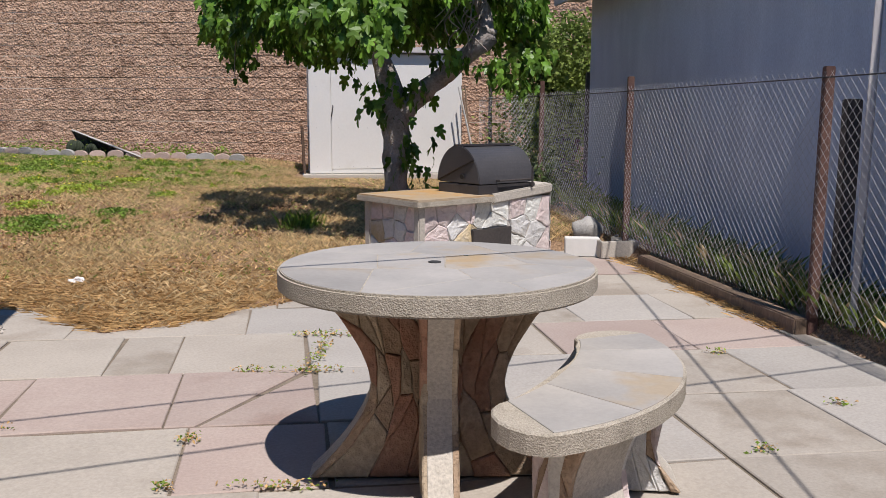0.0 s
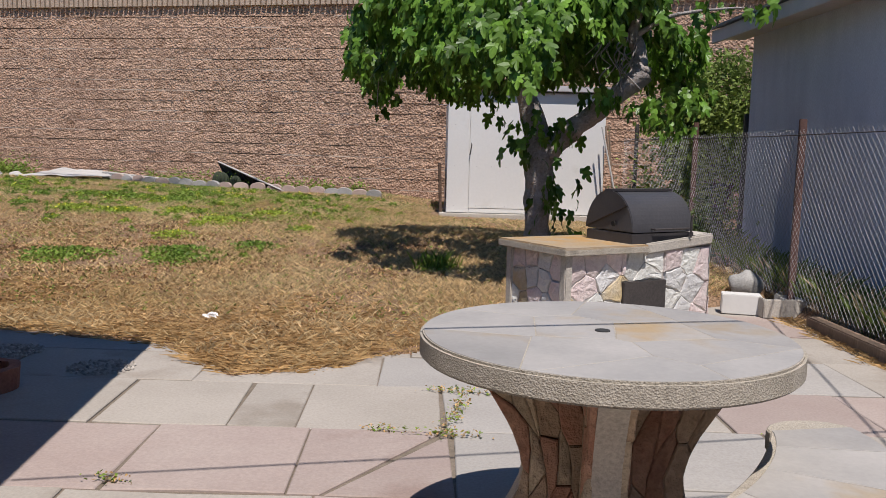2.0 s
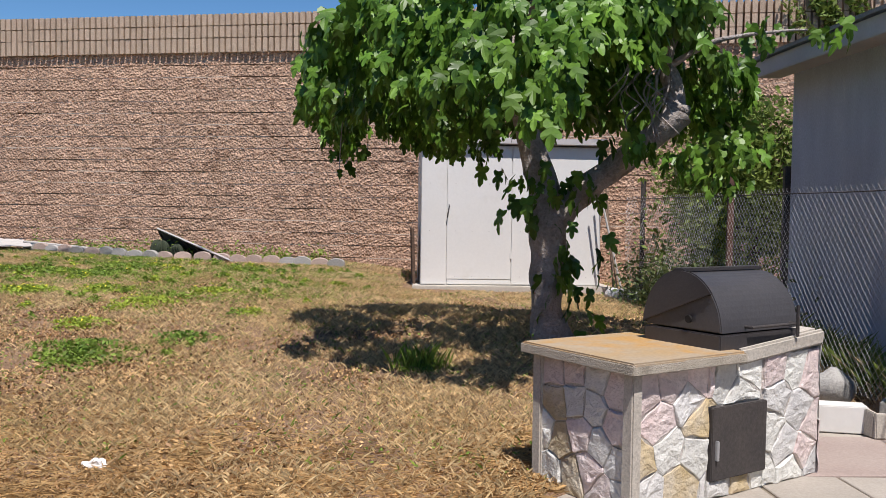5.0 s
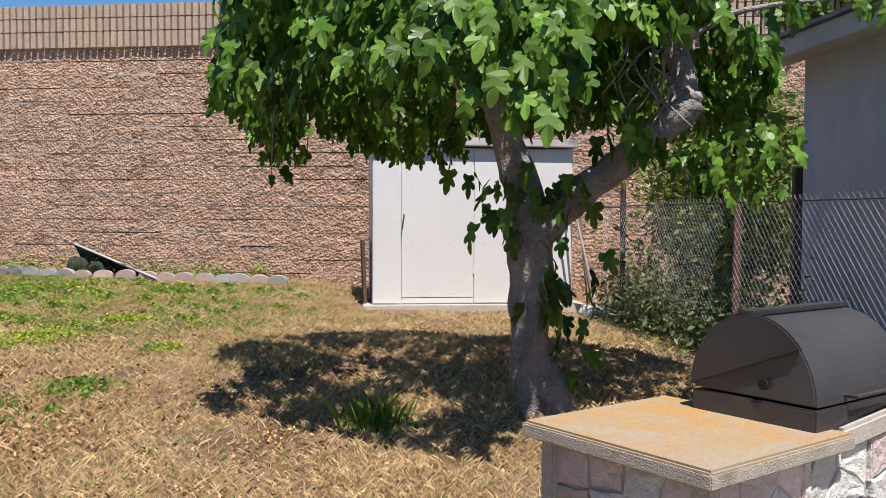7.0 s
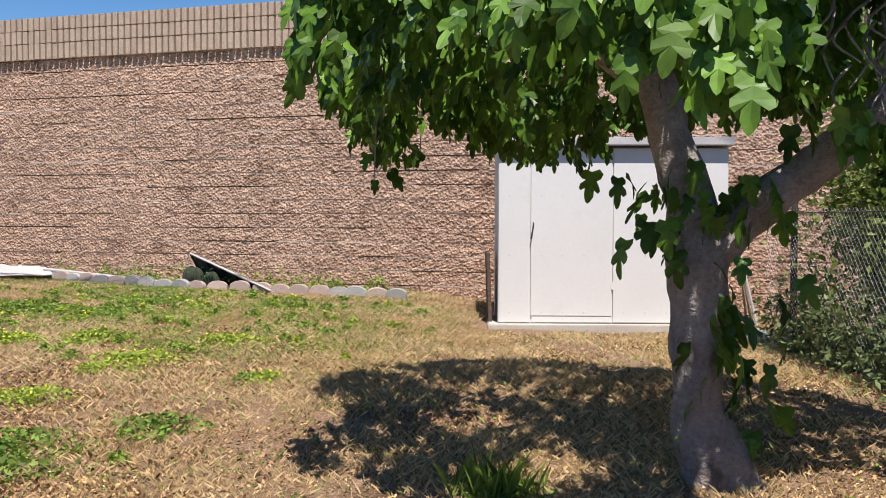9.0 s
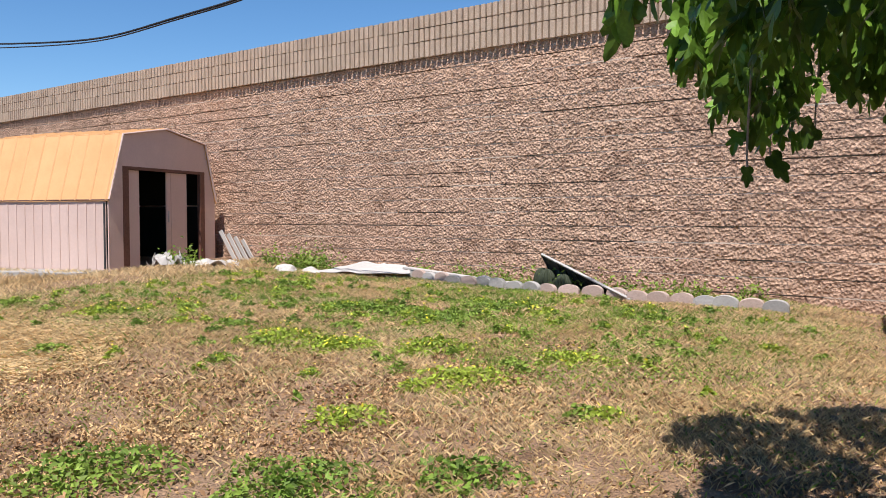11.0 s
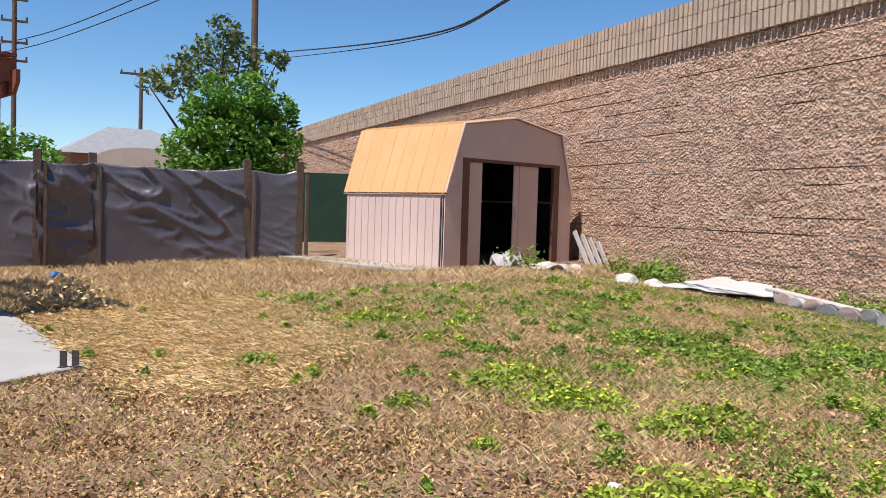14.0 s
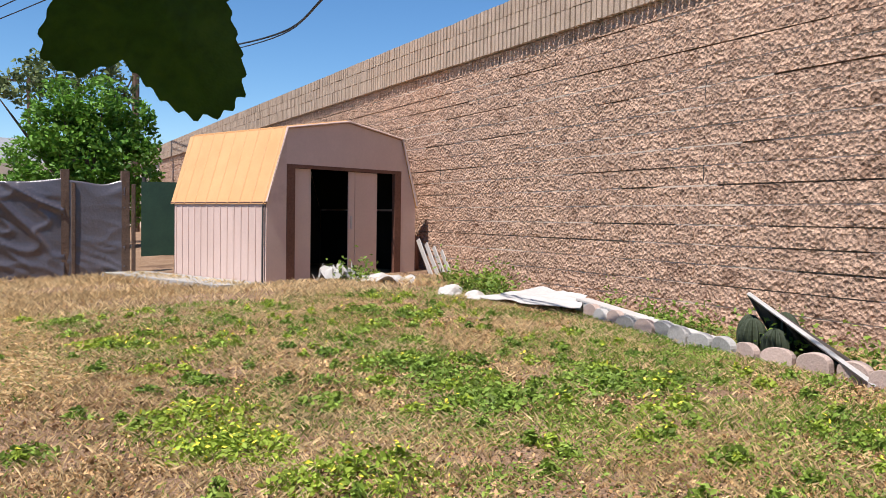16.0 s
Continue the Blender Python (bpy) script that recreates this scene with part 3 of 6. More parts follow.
def block_mesh(seed):
    """A block with a broken, uneven face towards -y."""
    bm = bmesh.new()
    nx, nz = 11, 6
    w, h = LONG - 0.002, COURSE - (0.017, 0.014, 0.020)[int(seed) % 3]
    grid = []
    for j in range(nz + 1):
        row = []
        for i in range(nx + 1):
            edge = i in (0, nx) or j in (0, nz)
            p = Vector((w * i / nx, 0, h * j / nz))
            q = Vector((p.x * 8 + seed * 3.1, p.z * 11, seed))
            d = -0.022 + 0.013 * noise.noise(q) + 0.012 * noise.noise(q * 2.7)
            if edge:
                d = max(min(d, -0.008), -0.024)
                p.x += 0.004 * noise.noise(q * 3) * (0 < i < nx)
                p.z += 0.005 * noise.noise(q * 3.3) * (0 < j < nz)
            row.append(bm.verts.new((p.x, d, p.z)))
        grid.append(row)
    for j in range(nz):
        for i in range(nx):
            bm.faces.new((grid[j][i], grid[j][i + 1], grid[j + 1][i + 1], grid[j + 1][i]))
    rim = grid[0] + [r[-1] for r in grid[1:]] + grid[-1][-2::-1] + [r[0] for r in grid[-2:0:-1]]
    back = [bm.verts.new((v.co.x, 0.028, v.co.z)) for v in rim]
    for k in range(len(rim)):
        bm.faces.new((rim[k], back[k], back[(k + 1) % len(rim)], rim[(k + 1) % len(rim)]))
    bm.transform(Matrix.Scale(U, 4))
    me = bpy.data.meshes.new("block")
    bm.to_mesh(me)
    bm.free()
    me.materials.append(M_BLOCK)
    return me


BLOCKS = [block_mesh(k + 1.7) for k in range(12)]
block_rng = random.Random(3)
rest_v, rest_f, count = [], [], 0
templates = []
for me in BLOCKS:
    co = np.empty(len(me.vertices) * 3, dtype=np.float32)
    me.vertices.foreach_get("co", co)
    templates.append((co.reshape(-1, 3) / U, np.array([list(p.vertices) for p in me.polygons])))
offset = 0
for row in range(-1, 21):
    z = -0.12 + COURSE * row
    shift = (row % 2) * LONG / 2
    for col in range(-105, 18):
        x = col * LONG + shift
        run = (row * 7 + (col + 200) // 9) % 3
        k = (run + 3 * block_rng.randrange(4)) if block_rng.random() < 0.8 else block_rng.randrange(12)
        out = block_rng.uniform(-0.004, 0.004)
        if z + COURSE > 4.40 or z < -0.2:
            continue
        if -9.6 < x < -2.9 and 0.3 < z < 4.2 and (x < -5.5 or z < 1.0) and count < 300:
            shared("block", BLOCKS[k], wall, pose(U * x, U * out, U * z))
            count += 1
        else:
            v, f = templates[k]
            rest_v.append(v + np.array([x, out, z]))
            rest_f.append(f + offset)
            offset += len(v)
rest = raw_mesh("block_courses", np.concatenate(rest_v), np.concatenate(rest_f), M_BLOCK, wall)
tagged(rest, kind="stuff")
# mortar in the bed joints, fallen out in places
mort_v, mort_f, offset = [], [], 0
for row in range(0, 21):
    z = -0.12 + COURSE * row - 0.020
    x = -47.0
    while x < 8:
        run = block_rng.uniform(0.4, 2.6)
        if block_rng.random() < 0.66 and z < 4.34:
            back = block_rng.uniform(-0.020, -0.008)
            v = np.array([(a, b, c) for a in (x, min(x + run, 8)) for b in (back, 0.05) for c in (z, z + 0.021)])
            mort_v.append(v)
            mort_f.append(np.array([(0, 1, 3, 2), (4, 6, 7, 5), (0, 4, 5, 1), (2, 3, 7, 6), (0, 2, 6, 4), (1, 5, 7, 3)]) + offset)
            offset += 8
        x += run
tagged(raw_mesh("bed_mortar", np.concatenate(mort_v), np.concatenate(mort_f), M_JOINT, wall), kind="stuff")
# ribbed parapet on top
par_v, par_f, offset = [], [], 0
parapet = part("wall_parapet", box(-60, 9, 0.06, 0.36, 4.40, 5.04), M_RIB)
parapet.matrix_world = WALL_M
tagged(parapet, "ribbed tan block parapet on top of the retaining wall", "wall", kind="structure")
RIB = 0.12
cube_v = np.array([(a, b, c) for a in (0, 1) for b in (0, 1) for c in (0, 1)], dtype=float)
cube_f = np.array([(0, 1, 3, 2), (4, 6, 7, 5), (0, 4, 5, 1), (2, 3, 7, 6), (0, 2, 6, 4), (1, 5, 7, 3)])
rib_mesh = []
for low in (0.05, 0.0):
    bm = box(0, RIB - 0.036, 0, 0.17, 0, 0.213 + low, 0.004)
    bm.transform(Matrix.Scale(U, 4))
    me = bpy.data.meshes.new("rib")
    bm.to_mesh(me)
    bm.free()
    me.materials.append(M_RIB)
    rib_mesh.append(me)
for row in range(3):
    z0 = 4.37 + 0.225 * row - (0.05 if row == 0 else 0)
    z1 = 4.37 + 0.225 * (row + 1) - 0.012
    for i in range(int(69 / RIB)):
        x0 = -60 + i * RIB
        if x0 > 9:
            break
        v = cube_v * np.array([RIB - 0.036, 0.17, z1 - z0]) + np.array([x0, -0.105 + block_rng.uniform(-0.006, 0.006), z0])
        v[:, 2] += block_rng.uniform(-0.004, 0.004)
        if -10.5 < x0 < -1.2:
            shared("rib", rib_mesh[row > 0], parapet, pose(U * x0, U * v[0, 1], U * z0))
            continue
        par_v.append(v), par_f.append(cube_f + offset)
        offset += 8
ribs = raw_mesh("ribs", np.concatenate(par_v), np.concatenate(par_f), M_RIB, parapet)
tagged(ribs, kind="stuff")
for jx, z0, z1 in ((-9.0, 2.15, 3.45), (-6.9, 3.4, 4.35), (-2.4, 1.8, 3.2), (-15.6, 2.3, 3.9), (-12.0, 3.3, 4.3)):
    bm = tube([(jx + 0.01 * math.sin(9 * k), -0.016, z0 + (z1 - z0) * k / 12) for k in range(13)], 0.006, 4)
    part("crack", bm, M_DARKGAP, wall)

# ---- paving ----
paving = tagged(part("pavement", box(-7.2, 2.9, -6, 9.4, -0.2, -0.013), M_MORTAR), "mortar bed under the flagstone patio", "pavement", kind="structure")
LEFT_ROWS = [(-4.6, -3.7, [-3, -1.2]), (-3.7, -2.8, [-2.2, -1]), (-2.8, -1.9, [-3.4, -1.6, -0.5]), (-1.9, -1.0, [-2.4, -1.1]), (-1.0, -0.1, [-2.9, -1.5, -0.4]),
             (-0.1, 0.75, [-3.1, -1.9, -0.7]), (0.75, 1.55, [-2.6, -1.4]), (1.55, 2.32, [-3.3, -2.0, -0.9]), (2.32, 3.07, [-2.7, -1.9, -0.95]),
             (3.07, 3.78, [-3.2, -2.28, -1.28, -0.67]), (3.78, 4.62, [-3.4, -2.14, -1.39, -0.69]), (4.62, 5.43, [-3.3, -2.5, -1.81, -1.46, -0.72]),
             (5.43, 6.15, [-3.4, -2.2, -1.09, -0.4]), (6.15, 7.0, [-2.4, -0.9])]
RIGHT_ROWS = [(-4.6, -3.5, [1.6]), (-3.5, -2.5, [1.9]), (-2.5, -1.5, [1.5]), (-1.5, -0.5, [1.0, 2.0]), (-0.5, 0.5, [1.5]), (0.5, 1.4, [0.9, 2.0]), (1.4, 2.3, [1.3]), (2.3, 3.13, [0.94, 1.9]),
              (3.13, 3.94, [0.935, 1.67, 2.4]), (3.94, 4.73, [0.9, 1.71]), (4.73, 5.49, [0.77, 1.6, 2.3]), (5.49, 6.31, [1.15, 1.93]), (6.31, 7.15, [1.0, 1.5]), (7.15, 8.0, [1.2]), (8.0, 9.0, [1.4])]
TONES = {(4.62, -0.72): "grey", (3.78, -1.39): "pink", (3.78, -2.14): "pink", (3.07, -1.28): "pink", (3.94, 1.71): "grey", (5.49, 1.15): "grey", (4.73, 1.6): "pink", (3.13, 0.1): "grey",
         (4.73, 0.77): "pink", (3.07, -2.28): "plain", (4.62, -1.46): "plain", (5.43, -1.09): "grey", (3.13, 0.935): "plain", (3.94, 0.9): "plain", (6.31, 1.0): "plain", (6.31, 1.5): "plain"}
pave_rng = random.Random(11)


def stone(x0, x1, y0, y1, lo_skew, hi_skew):
    j = lambda: pave_rng.uniform(-0.012, 0.012)
    g = 0.008
    tilt = lambda px, py: (px - 0.18 * (py - 4.5), py + 0.14 * (px + 1.2))
    polys = [[tilt(x0 + g + j(), y0 + g + j()), tilt((x0 + x1) / 2, y0 + g + j()), tilt(x1 - g + j(), y0 + g + j()),
              tilt(x1 - g + j(), y1 - g + j()), tilt((x0 + x1) / 2, y1 - g + j()), tilt(x0 + g + j(), y1 - g + j())]]
    if (y0, x0) == (3.78, -1.39):  # one flag broken across from corner to corner
        a, b, c, d = tilt(x0 + 0.16, y0 + g), tilt(x1 - g, y0 + g), tilt(x1 - g, y1 - g), tilt(x0 + g, y1 - g)
        polys = [[a, b, (c[0], c[1] - 0.05)], [tilt(x0 + g, y0 + g), (a[0] - 0.02, a[1]), (c[0] - 0.03, c[1]), d]]
    roll = pave_rng.random()
    material = M_PAVER_PINK if roll < 0.3 else M_PAVER_GREY if roll < 0.42 else M_PAVER
    material = {"pink": M_PAVER_PINK, "grey": M_PAVER_GREY, "plain": M_PAVER}.get(TONES.get((y0, x0)), material)
    for poly in polys:
        bm = prism(poly, -0.06, -0.003 + pave_rng.uniform(-0.004, 0.004), 0.005)
        part("paving_stone", bm, material, paving)


for rows, lo, hi in ((LEFT_ROWS, -6.5, 0.1), (RIGHT_ROWS, 0.1, 3.4)):
    for y0, y1, cuts in rows:
        xs = [lo] + [c for c in cuts if lo < c < hi] + [hi]
        for x0, x1 in zip(xs, xs[1:]):
            right = beam_x(max(y0, 4.0)) + 0.18 * (y0 - 4.5) + 0.1 if rows is RIGHT_ROWS else hi
            if x0 < right - 0.15:
                stone(x0, min(x1, right + 0.25), y0, y1, 0, 0)

# weeds in the joints
pts = []
for jx, jy, w, h in ((-0.75, 5.4, 0.25, 0.04), (-0.72, 5.0, 0.05, 0.35), (-0.7, 4.62, 0.2, 0.04), (-1.05, 4.62, 0.12, 0.03), (-0.62, 3.12, 0.18, 0.03), (-1.05, 3.1, 0.05, 0.03),
                     (-1.1, 3.6, 0.06, 0.06), (-1.75, 2.95, 0.07, 0.05), (-2.0, 3.72, 0.1, 0.03), (-0.5, 5.4, 0.15, 0.03), (1.1, 4.95, 0.16, 0.04), (1.62, 5.02, 0.07, 0.03), (1.93, 4.1, 0.06, 0.04), (1.35, 3.5, 0.06, 0.04)):
    n = int(500 * (w + h))
    px, py = jx + rng.normal(0, w * 0.5, n), jy + rng.normal(0, h * 0.5, n)
    pts.append(np.stack([px, py, rng.uniform(0, 0.035, n)], 1))
pts = np.concatenate(pts)
leaves("joint_weeds", pts[::2], 0.010, M_GREEN, "small green weeds in the joints of the paving")
leaves("dry_joint_weeds", pts[1::2], 0.010, M_THATCH, "small dried weeds in the joints of the paving")

# ---- concrete table ----
TX, TY = -0.02, 3.30
table = thing("patio_table", "round grey concrete patio table with stone-clad fin legs", "table", at(TX, TY, 0, 0, 0, 4))
R = 0.605
disc = bmesh.new()
bmesh.ops.create_cone(disc, cap_ends=True, segments=96, radius1=R, radius2=R, depth=0.075)
bmesh.ops.translate(disc, vec=(0, 0, 0.7895), verts=disc.verts)
bmesh.ops.bevel(disc, geom=[e for e in disc.edges if len(e.link_faces) == 2 and any(len(f.verts) > 4 for f in e.link_faces)], offset=0.008, segments=2, affect="EDGES")
top = part("tabletop", disc, M_AGGREGATE, table, "pitted concrete rim")
ring = [((R - 0.012) * math.cos(2 * math.pi * k / 64), (R - 0.012) * math.sin(2 * math.pi * k / 64)) for k in range(64)]
seed_rng = random.Random(21)
seeds = [(-0.36, 0.1), (-0.1, -0.28), (0.28, -0.2), (0.1, 0.33), (0.44, 0.16), (-0.25, 0.42), (0.17, 0.08), (-0.42, -0.25), (0.05, -0.5), (0.42, -0.38), (0.35, 0.43), (-0.1, 0.1)]
for poly in cells(ring, seeds, 0.004):
    cx_, cy_ = sum(p[0] for p in poly) / len(poly), sum(p[1] for p in poly) / len(poly)
    part("inlaid_stone", prism(poly, 0.822, 0.829, 0.001), M_TOPTAN if abs(cx_ - 0.15) + abs(cy_ + 0.0) < 0.2 else M_TOP, top)
bed = bmesh.new()
bmesh.ops.create_cone(bed, cap_ends=True, segments=64, radius1=R - 0.014, radius2=R - 0.014, depth=0.004)
part("grout", bed, M_AGGREGATE, top, m=Matrix.Translation((0, 0, 0.8262)))
hole = bmesh.new()
bmesh.ops.create_cone(hole, cap_ends=True, segments=20, radius1=0.025, radius2=0.025, depth=0.004)
part("umbrella_hole", hole, M_DARKGAP, top, "dark umbrella hole", m=Matrix.Translation((-0.01, 0.03, 0.8305)))


def fin_r(z, top_r, mid_r, foot_r, height):
    t = z / height
    return mid_r + (foot_r - mid_r) * max(0, 1 - t / 0.55) ** 1.8 + (top_r - mid_r) * max(0, (t - 0.45) / 0.55) ** 1.8


def fin(parent, rz, height, top_r, mid_r, foot_r, thick, seed, stones, loc=(0, 0), inner=0.0):
    """A curved fin leg: a concrete core with stones laid on both sides."""
    m = Matrix.Translation((*loc, 0)) @ Matrix.Rotation(radians(rz), 4, "Z")
    rr = random.Random(seed)
    zs = [height * k / 12 for k in range(13)]
    bm = bmesh.new()
    cols = [[bm.verts.new((r, s * thick / 2, z)) for r in (inner, fin_r(z, top_r, mid_r, foot_r, height))] for s in (-1, 1) for z in zs]
    n = len(zs)
    for side in (0, 1):
        for k in range(n - 1):
            a, b = cols[side * n + k], cols[side * n + k + 1]
            bm.faces.new((a[0], a[1], b[1], b[0]))
    for k in range(n - 1):
        for e in (0, 1):
            bm.faces.new((cols[k][e], cols[k + 1][e], cols[n + k + 1][e], cols[n + k][e]))
    for k in (0, n - 1):
        bm.faces.new((cols[k][0], cols[k][1], cols[n + k][1], cols[n + k][0]))
    bmesh.ops.recalc_face_normals(bm, faces=bm.faces)
    leg = part("leg", bm, M_CONCRETE, parent, "curved concrete fin clad in flat stones", m=m)
    for side in (-1, 1):
        count_ = max(5, int(20 * height * (foot_r - inner) / 0.37))
        spots2 = [(rr.uniform(0.05, 0.95), rr.uniform(0.02, height - 0.02)) for _ in range(count_)]
        for poly in cells([(0.02, 0.004), (0.985, 0.004), (0.985, height * 0.35), (0.985, height * 0.7), (0.985, height - 0.004), (0.02, height - 0.004)], spots2, 0.003):
            pts = []
            for q, (px, pz) in enumerate(poly):
                nx_, nz_ = poly[(q + 1) % len(poly)]
                for t in ((0, 0.5) if abs(nz_ - pz) > 0.1 else (0,)):
                    xx, zz = px + (nx_ - px) * t, pz + (nz_ - pz) * t
                    pts.append((inner + (fin_r(zz, top_r, mid_r, foot_r, height) - inner) * xx, zz))
            st = rough(prism(pts, 0, rr.uniform(0.016, 0.026), 0.005, 0.006), 0.005, 17)
            turn = Matrix.Translation((0, side * thick / 2, 0)) @ Matrix(((1, 0, 0, 0), (0, 0, side, 0), (0, 1, 0, 0), (0, 0, 0, 1)))
            st.transform(turn)
            bmesh.ops.recalc_face_normals(st, faces=st.faces)
            part("facing_stone", st, rr.choice(stones), leg, m=m)
    return leg


for k, rz in enumerate((-92, -2, 88, 178)):
    fin(table, rz, 0.75, 0.47, 0.25, 0.50, 0.09 if k == 0 else 0.13, 31 + k, DARK_STONES)

# ---- curved bench ----
bench = thing("curved_bench", "curved grey concrete bench on stone-clad legs", "bench", at(TX, TY, 0))
A0, A1, R0, R1 = radians(-67), radians(19), 0.605, 0.935
arc = []
for k in range(25):
    a = A0 + (A1 - A0) * k / 24
    arc.append((R1 * math.cos(a), R1 * math.sin(a)))
mid, half = (R0 + R1) / 2, (R1 - R0) / 2
for k in range(1, 8):
    b = math.pi * k / 8
    r, off = mid + half * math.cos(b), half * 0.75 * math.sin(b)
    arc.append((r * math.cos(A1) - off * math.sin(A1), r * math.sin(A1) + off * math.cos(A1)))
for k in range(25):
    t = k / 24
    a = A1 + (A0 - A1) * t
    px, py = R0 * math.cos(A1) * (1 - t) + R0 * math.cos(A0) * t, R0 * math.sin(A1) * (1 - t) + R0 * math.sin(A0) * t
    arc.append((px * 0.75 + R0 * math.cos(a) * 0.25, py * 0.75 + R0 * math.sin(a) * 0.25))
for k in range(1, 8):
    b = math.pi * k / 8
    r, off = mid - half * math.cos(b), half * 0.75 * math.sin(b)
    arc.append((r * math.cos(A0) + off * math.sin(A0), r * math.sin(A0) - off * math.cos(A0)))
seat = part("seat", prism(arc, 0.405, 0.475, 0.006), M_AGGREGATE, bench, "pitted concrete seat slab")
for a0, a1, s in ((-68, -46, 0), (-45.6, -20, 1), (-19.6, 4, 2), (4.4, 20, 3)):
    poly = []
    inner_r, outer_r = R0 + 0.012, R1 - 0.012
    for k in range(9):
        a = radians(max(min(a0 + (a1 - a0) * k / 8, 30), -80))
        poly.append((outer_r * math.cos(a), outer_r * math.sin(a)))
    for k in range(9):
        a = radians(max(min(a1 + (a0 - a1) * k / 8, 30), -80))
        inr = inner_r - 0.10 * max(0.0, 1 - ((a - (A0 + A1) / 2) / ((A1 - A0) / 2)) ** 2)
        poly.append((inr * math.cos(a), inr * math.sin(a)))
    part("inlaid_stone", prism(poly, 0.468, 0.4785, 0.0015), M_TOP, seat)
for k, a in enumerate((-50, -5)):
    fin(bench, a, 0.403, 0.26, 0.19, 0.31, 0.24, 51 + k, DARK_STONES[:1] + STONES[:3], loc=(0.62 * math.cos(radians(a)), 0.62 * math.sin(radians(a))), inner=0.03)

# ---- barbecue counter ----
CANG = 39.5
counter = thing("barbecue_counter", "stone-faced masonry barbecue counter with a tan slab top", "barbecue", at(-0.185, 6.64, 0, 0, 0, CANG))
core = part("body", box(0.02, 1.45, 0.02, 0.70, -0.05, 0.70, 0.006), M_LIGHTMORTAR, counter)
part("corner_post", rough(box(-0.012, 0.055, -0.012, 0.055, -0.05, 0.69, 0.008), 0.005, 11), M_CONCRETE, counter, "grey concrete corner strip")
part("corner_post", rough(box(-0.012, 0.055, 0.645, 0.715, -0.05, 0.69, 0.008), 0.005, 11), M_CONCRETE, counter, "grey concrete corner strip")
part("slab_top", rough(box(-0.05, 0.745, -0.05, 0.765, 0.692, 0.742, 0.008), 0.004, 9), M_TAN, counter, "tan-stained concrete slab top with pitted edges")
part("slab_edge", box(-0.054, 0.749, -0.054, 0.769, 0.684, 0.731, 0.004), M_AGGREGATE, counter, "pitted concrete slab edge")
RISE = Matrix(((1, 0, 0, 0), (0, 1, 0, 0), (0.09, 0, 1, -0.068), (0, 0, 0, 1)))
part("rim", rough(box(0.752, 1.46, -0.008, 0.03, 0.66, 0.742, 0.012), 0.007, 8), M_CONCRETE, counter, m=RISE)
part("rim", rough(box(1.30, 1.46, 0.032, 0.70, 0.66, 0.742, 0.012), 0.007, 8), M_CONCRETE, counter, m=RISE)
DOOR = (0.54, 0.98, 0.095, 0.47)


def ledge_stone(poly, thick, rr):
    """A split stone with a ragged outline and a broken, stepped face."""
    ragged = []
    for k, (ax, az) in enumerate(poly):
        bx, bz = poly[(k + 1) % len(poly)]
        length_ = math.hypot(bx - ax, bz - az)
        n_ = max(1, min(5, int(length_ / 0.045)))
        for q in range(n_):
            t = q / n_
            off_ = rr.uniform(-0.012, 0.003) if q else 0.0
            nx_, nz_ = (bz - az) / (length_ + 1e-6), -(bx - ax) / (length_ + 1e-6)
            ragged.append((ax + (bx - ax) * t + nx_ * off_, az + (bz - az) * t + nz_ * off_))
    cx_, cz_ = sum(p[0] for p in ragged) / len(ragged), sum(p[1] for p in ragged) / len(ragged)
    tilt_x, tilt_z = rr.uniform(-0.06, 0.06), rr.uniform(-0.06, 0.06)
    bm = bmesh.new()
    rings_ = []
    for scale_, up_ in ((1.0, 0.0), (0.99, 0.6), (0.93, 0.9), (0.55, 1.05)):
        ring_ = []
        for px, pz in ragged:
            x_, z_ = cx_ + (px - cx_) * scale_, cz_ + (pz - cz_) * scale_
            h_ = thick * up_ + (tilt_x * (x_ - cx_) + tilt_z * (z_ - cz_) + rr.uniform(-0.004, 0.004) + 0.006 * noise.noise(Vector((x_ * 9, z_ * 30, thick * 400)))) * (up_ > 0)
            ring_.append(bm.verts.new((x_, z_, max(h_, 0.0 if up_ == 0 else 0.003))))
        rings_.append(ring_)
    n_ = len(ragged)
    for a_, b_ in zip(rings_, rings_[1:]):
        for k in range(n_):
            bm.faces.new((a_[k], a_[(k + 1) % n_], b_[(k + 1) % n_], b_[k]))
    mid_ = bm.verts.new((cx_, cz_, thick * 1.05))
    for k in range(n_):
        bm.faces.new((rings_[-1][k], rings_[-1][(k + 1) % n_], mid_))
    return bm


def veneer(parent, w, h, seeds, mats, turn, gap=0.005, skip=None):
    rr = random.Random(len(seeds) + int(w * 100))
    for poly, k in zip(cells([(0, 0), (w, 0), (w, h), (0, h)], seeds, gap), range(99)):
        pieces = [poly]
        if skip:
            x0, x1, z0, z1 = skip
            pieces = [clip(poly, x0, 0, 1, 0), clip(poly, x1, 0, -1, 0)]
            between = clip(clip(poly, x0, 0, -1, 0), x1, 0, 1, 0)
            if len(between) > 2:
                pieces += [clip(between, 0, z1, 0, -1), clip(between, 0, z0, 0, 1)]
        for p in pieces:
            if len(p) > 2:
                area = abs(sum(p[i - 1][0] * p[i][1] - p[i][0] * p[i - 1][1] for i in range(len(p)))) / 2
                if area > 0.0012:
                    st = ledge_stone(p, rr.uniform(0.007, 0.019), rr)
                    st.transform(turn)
                    bmesh.ops.recalc_face_normals(st, faces=st.faces)
                    part("facing_stone", st, mats[k % len(mats)], parent)


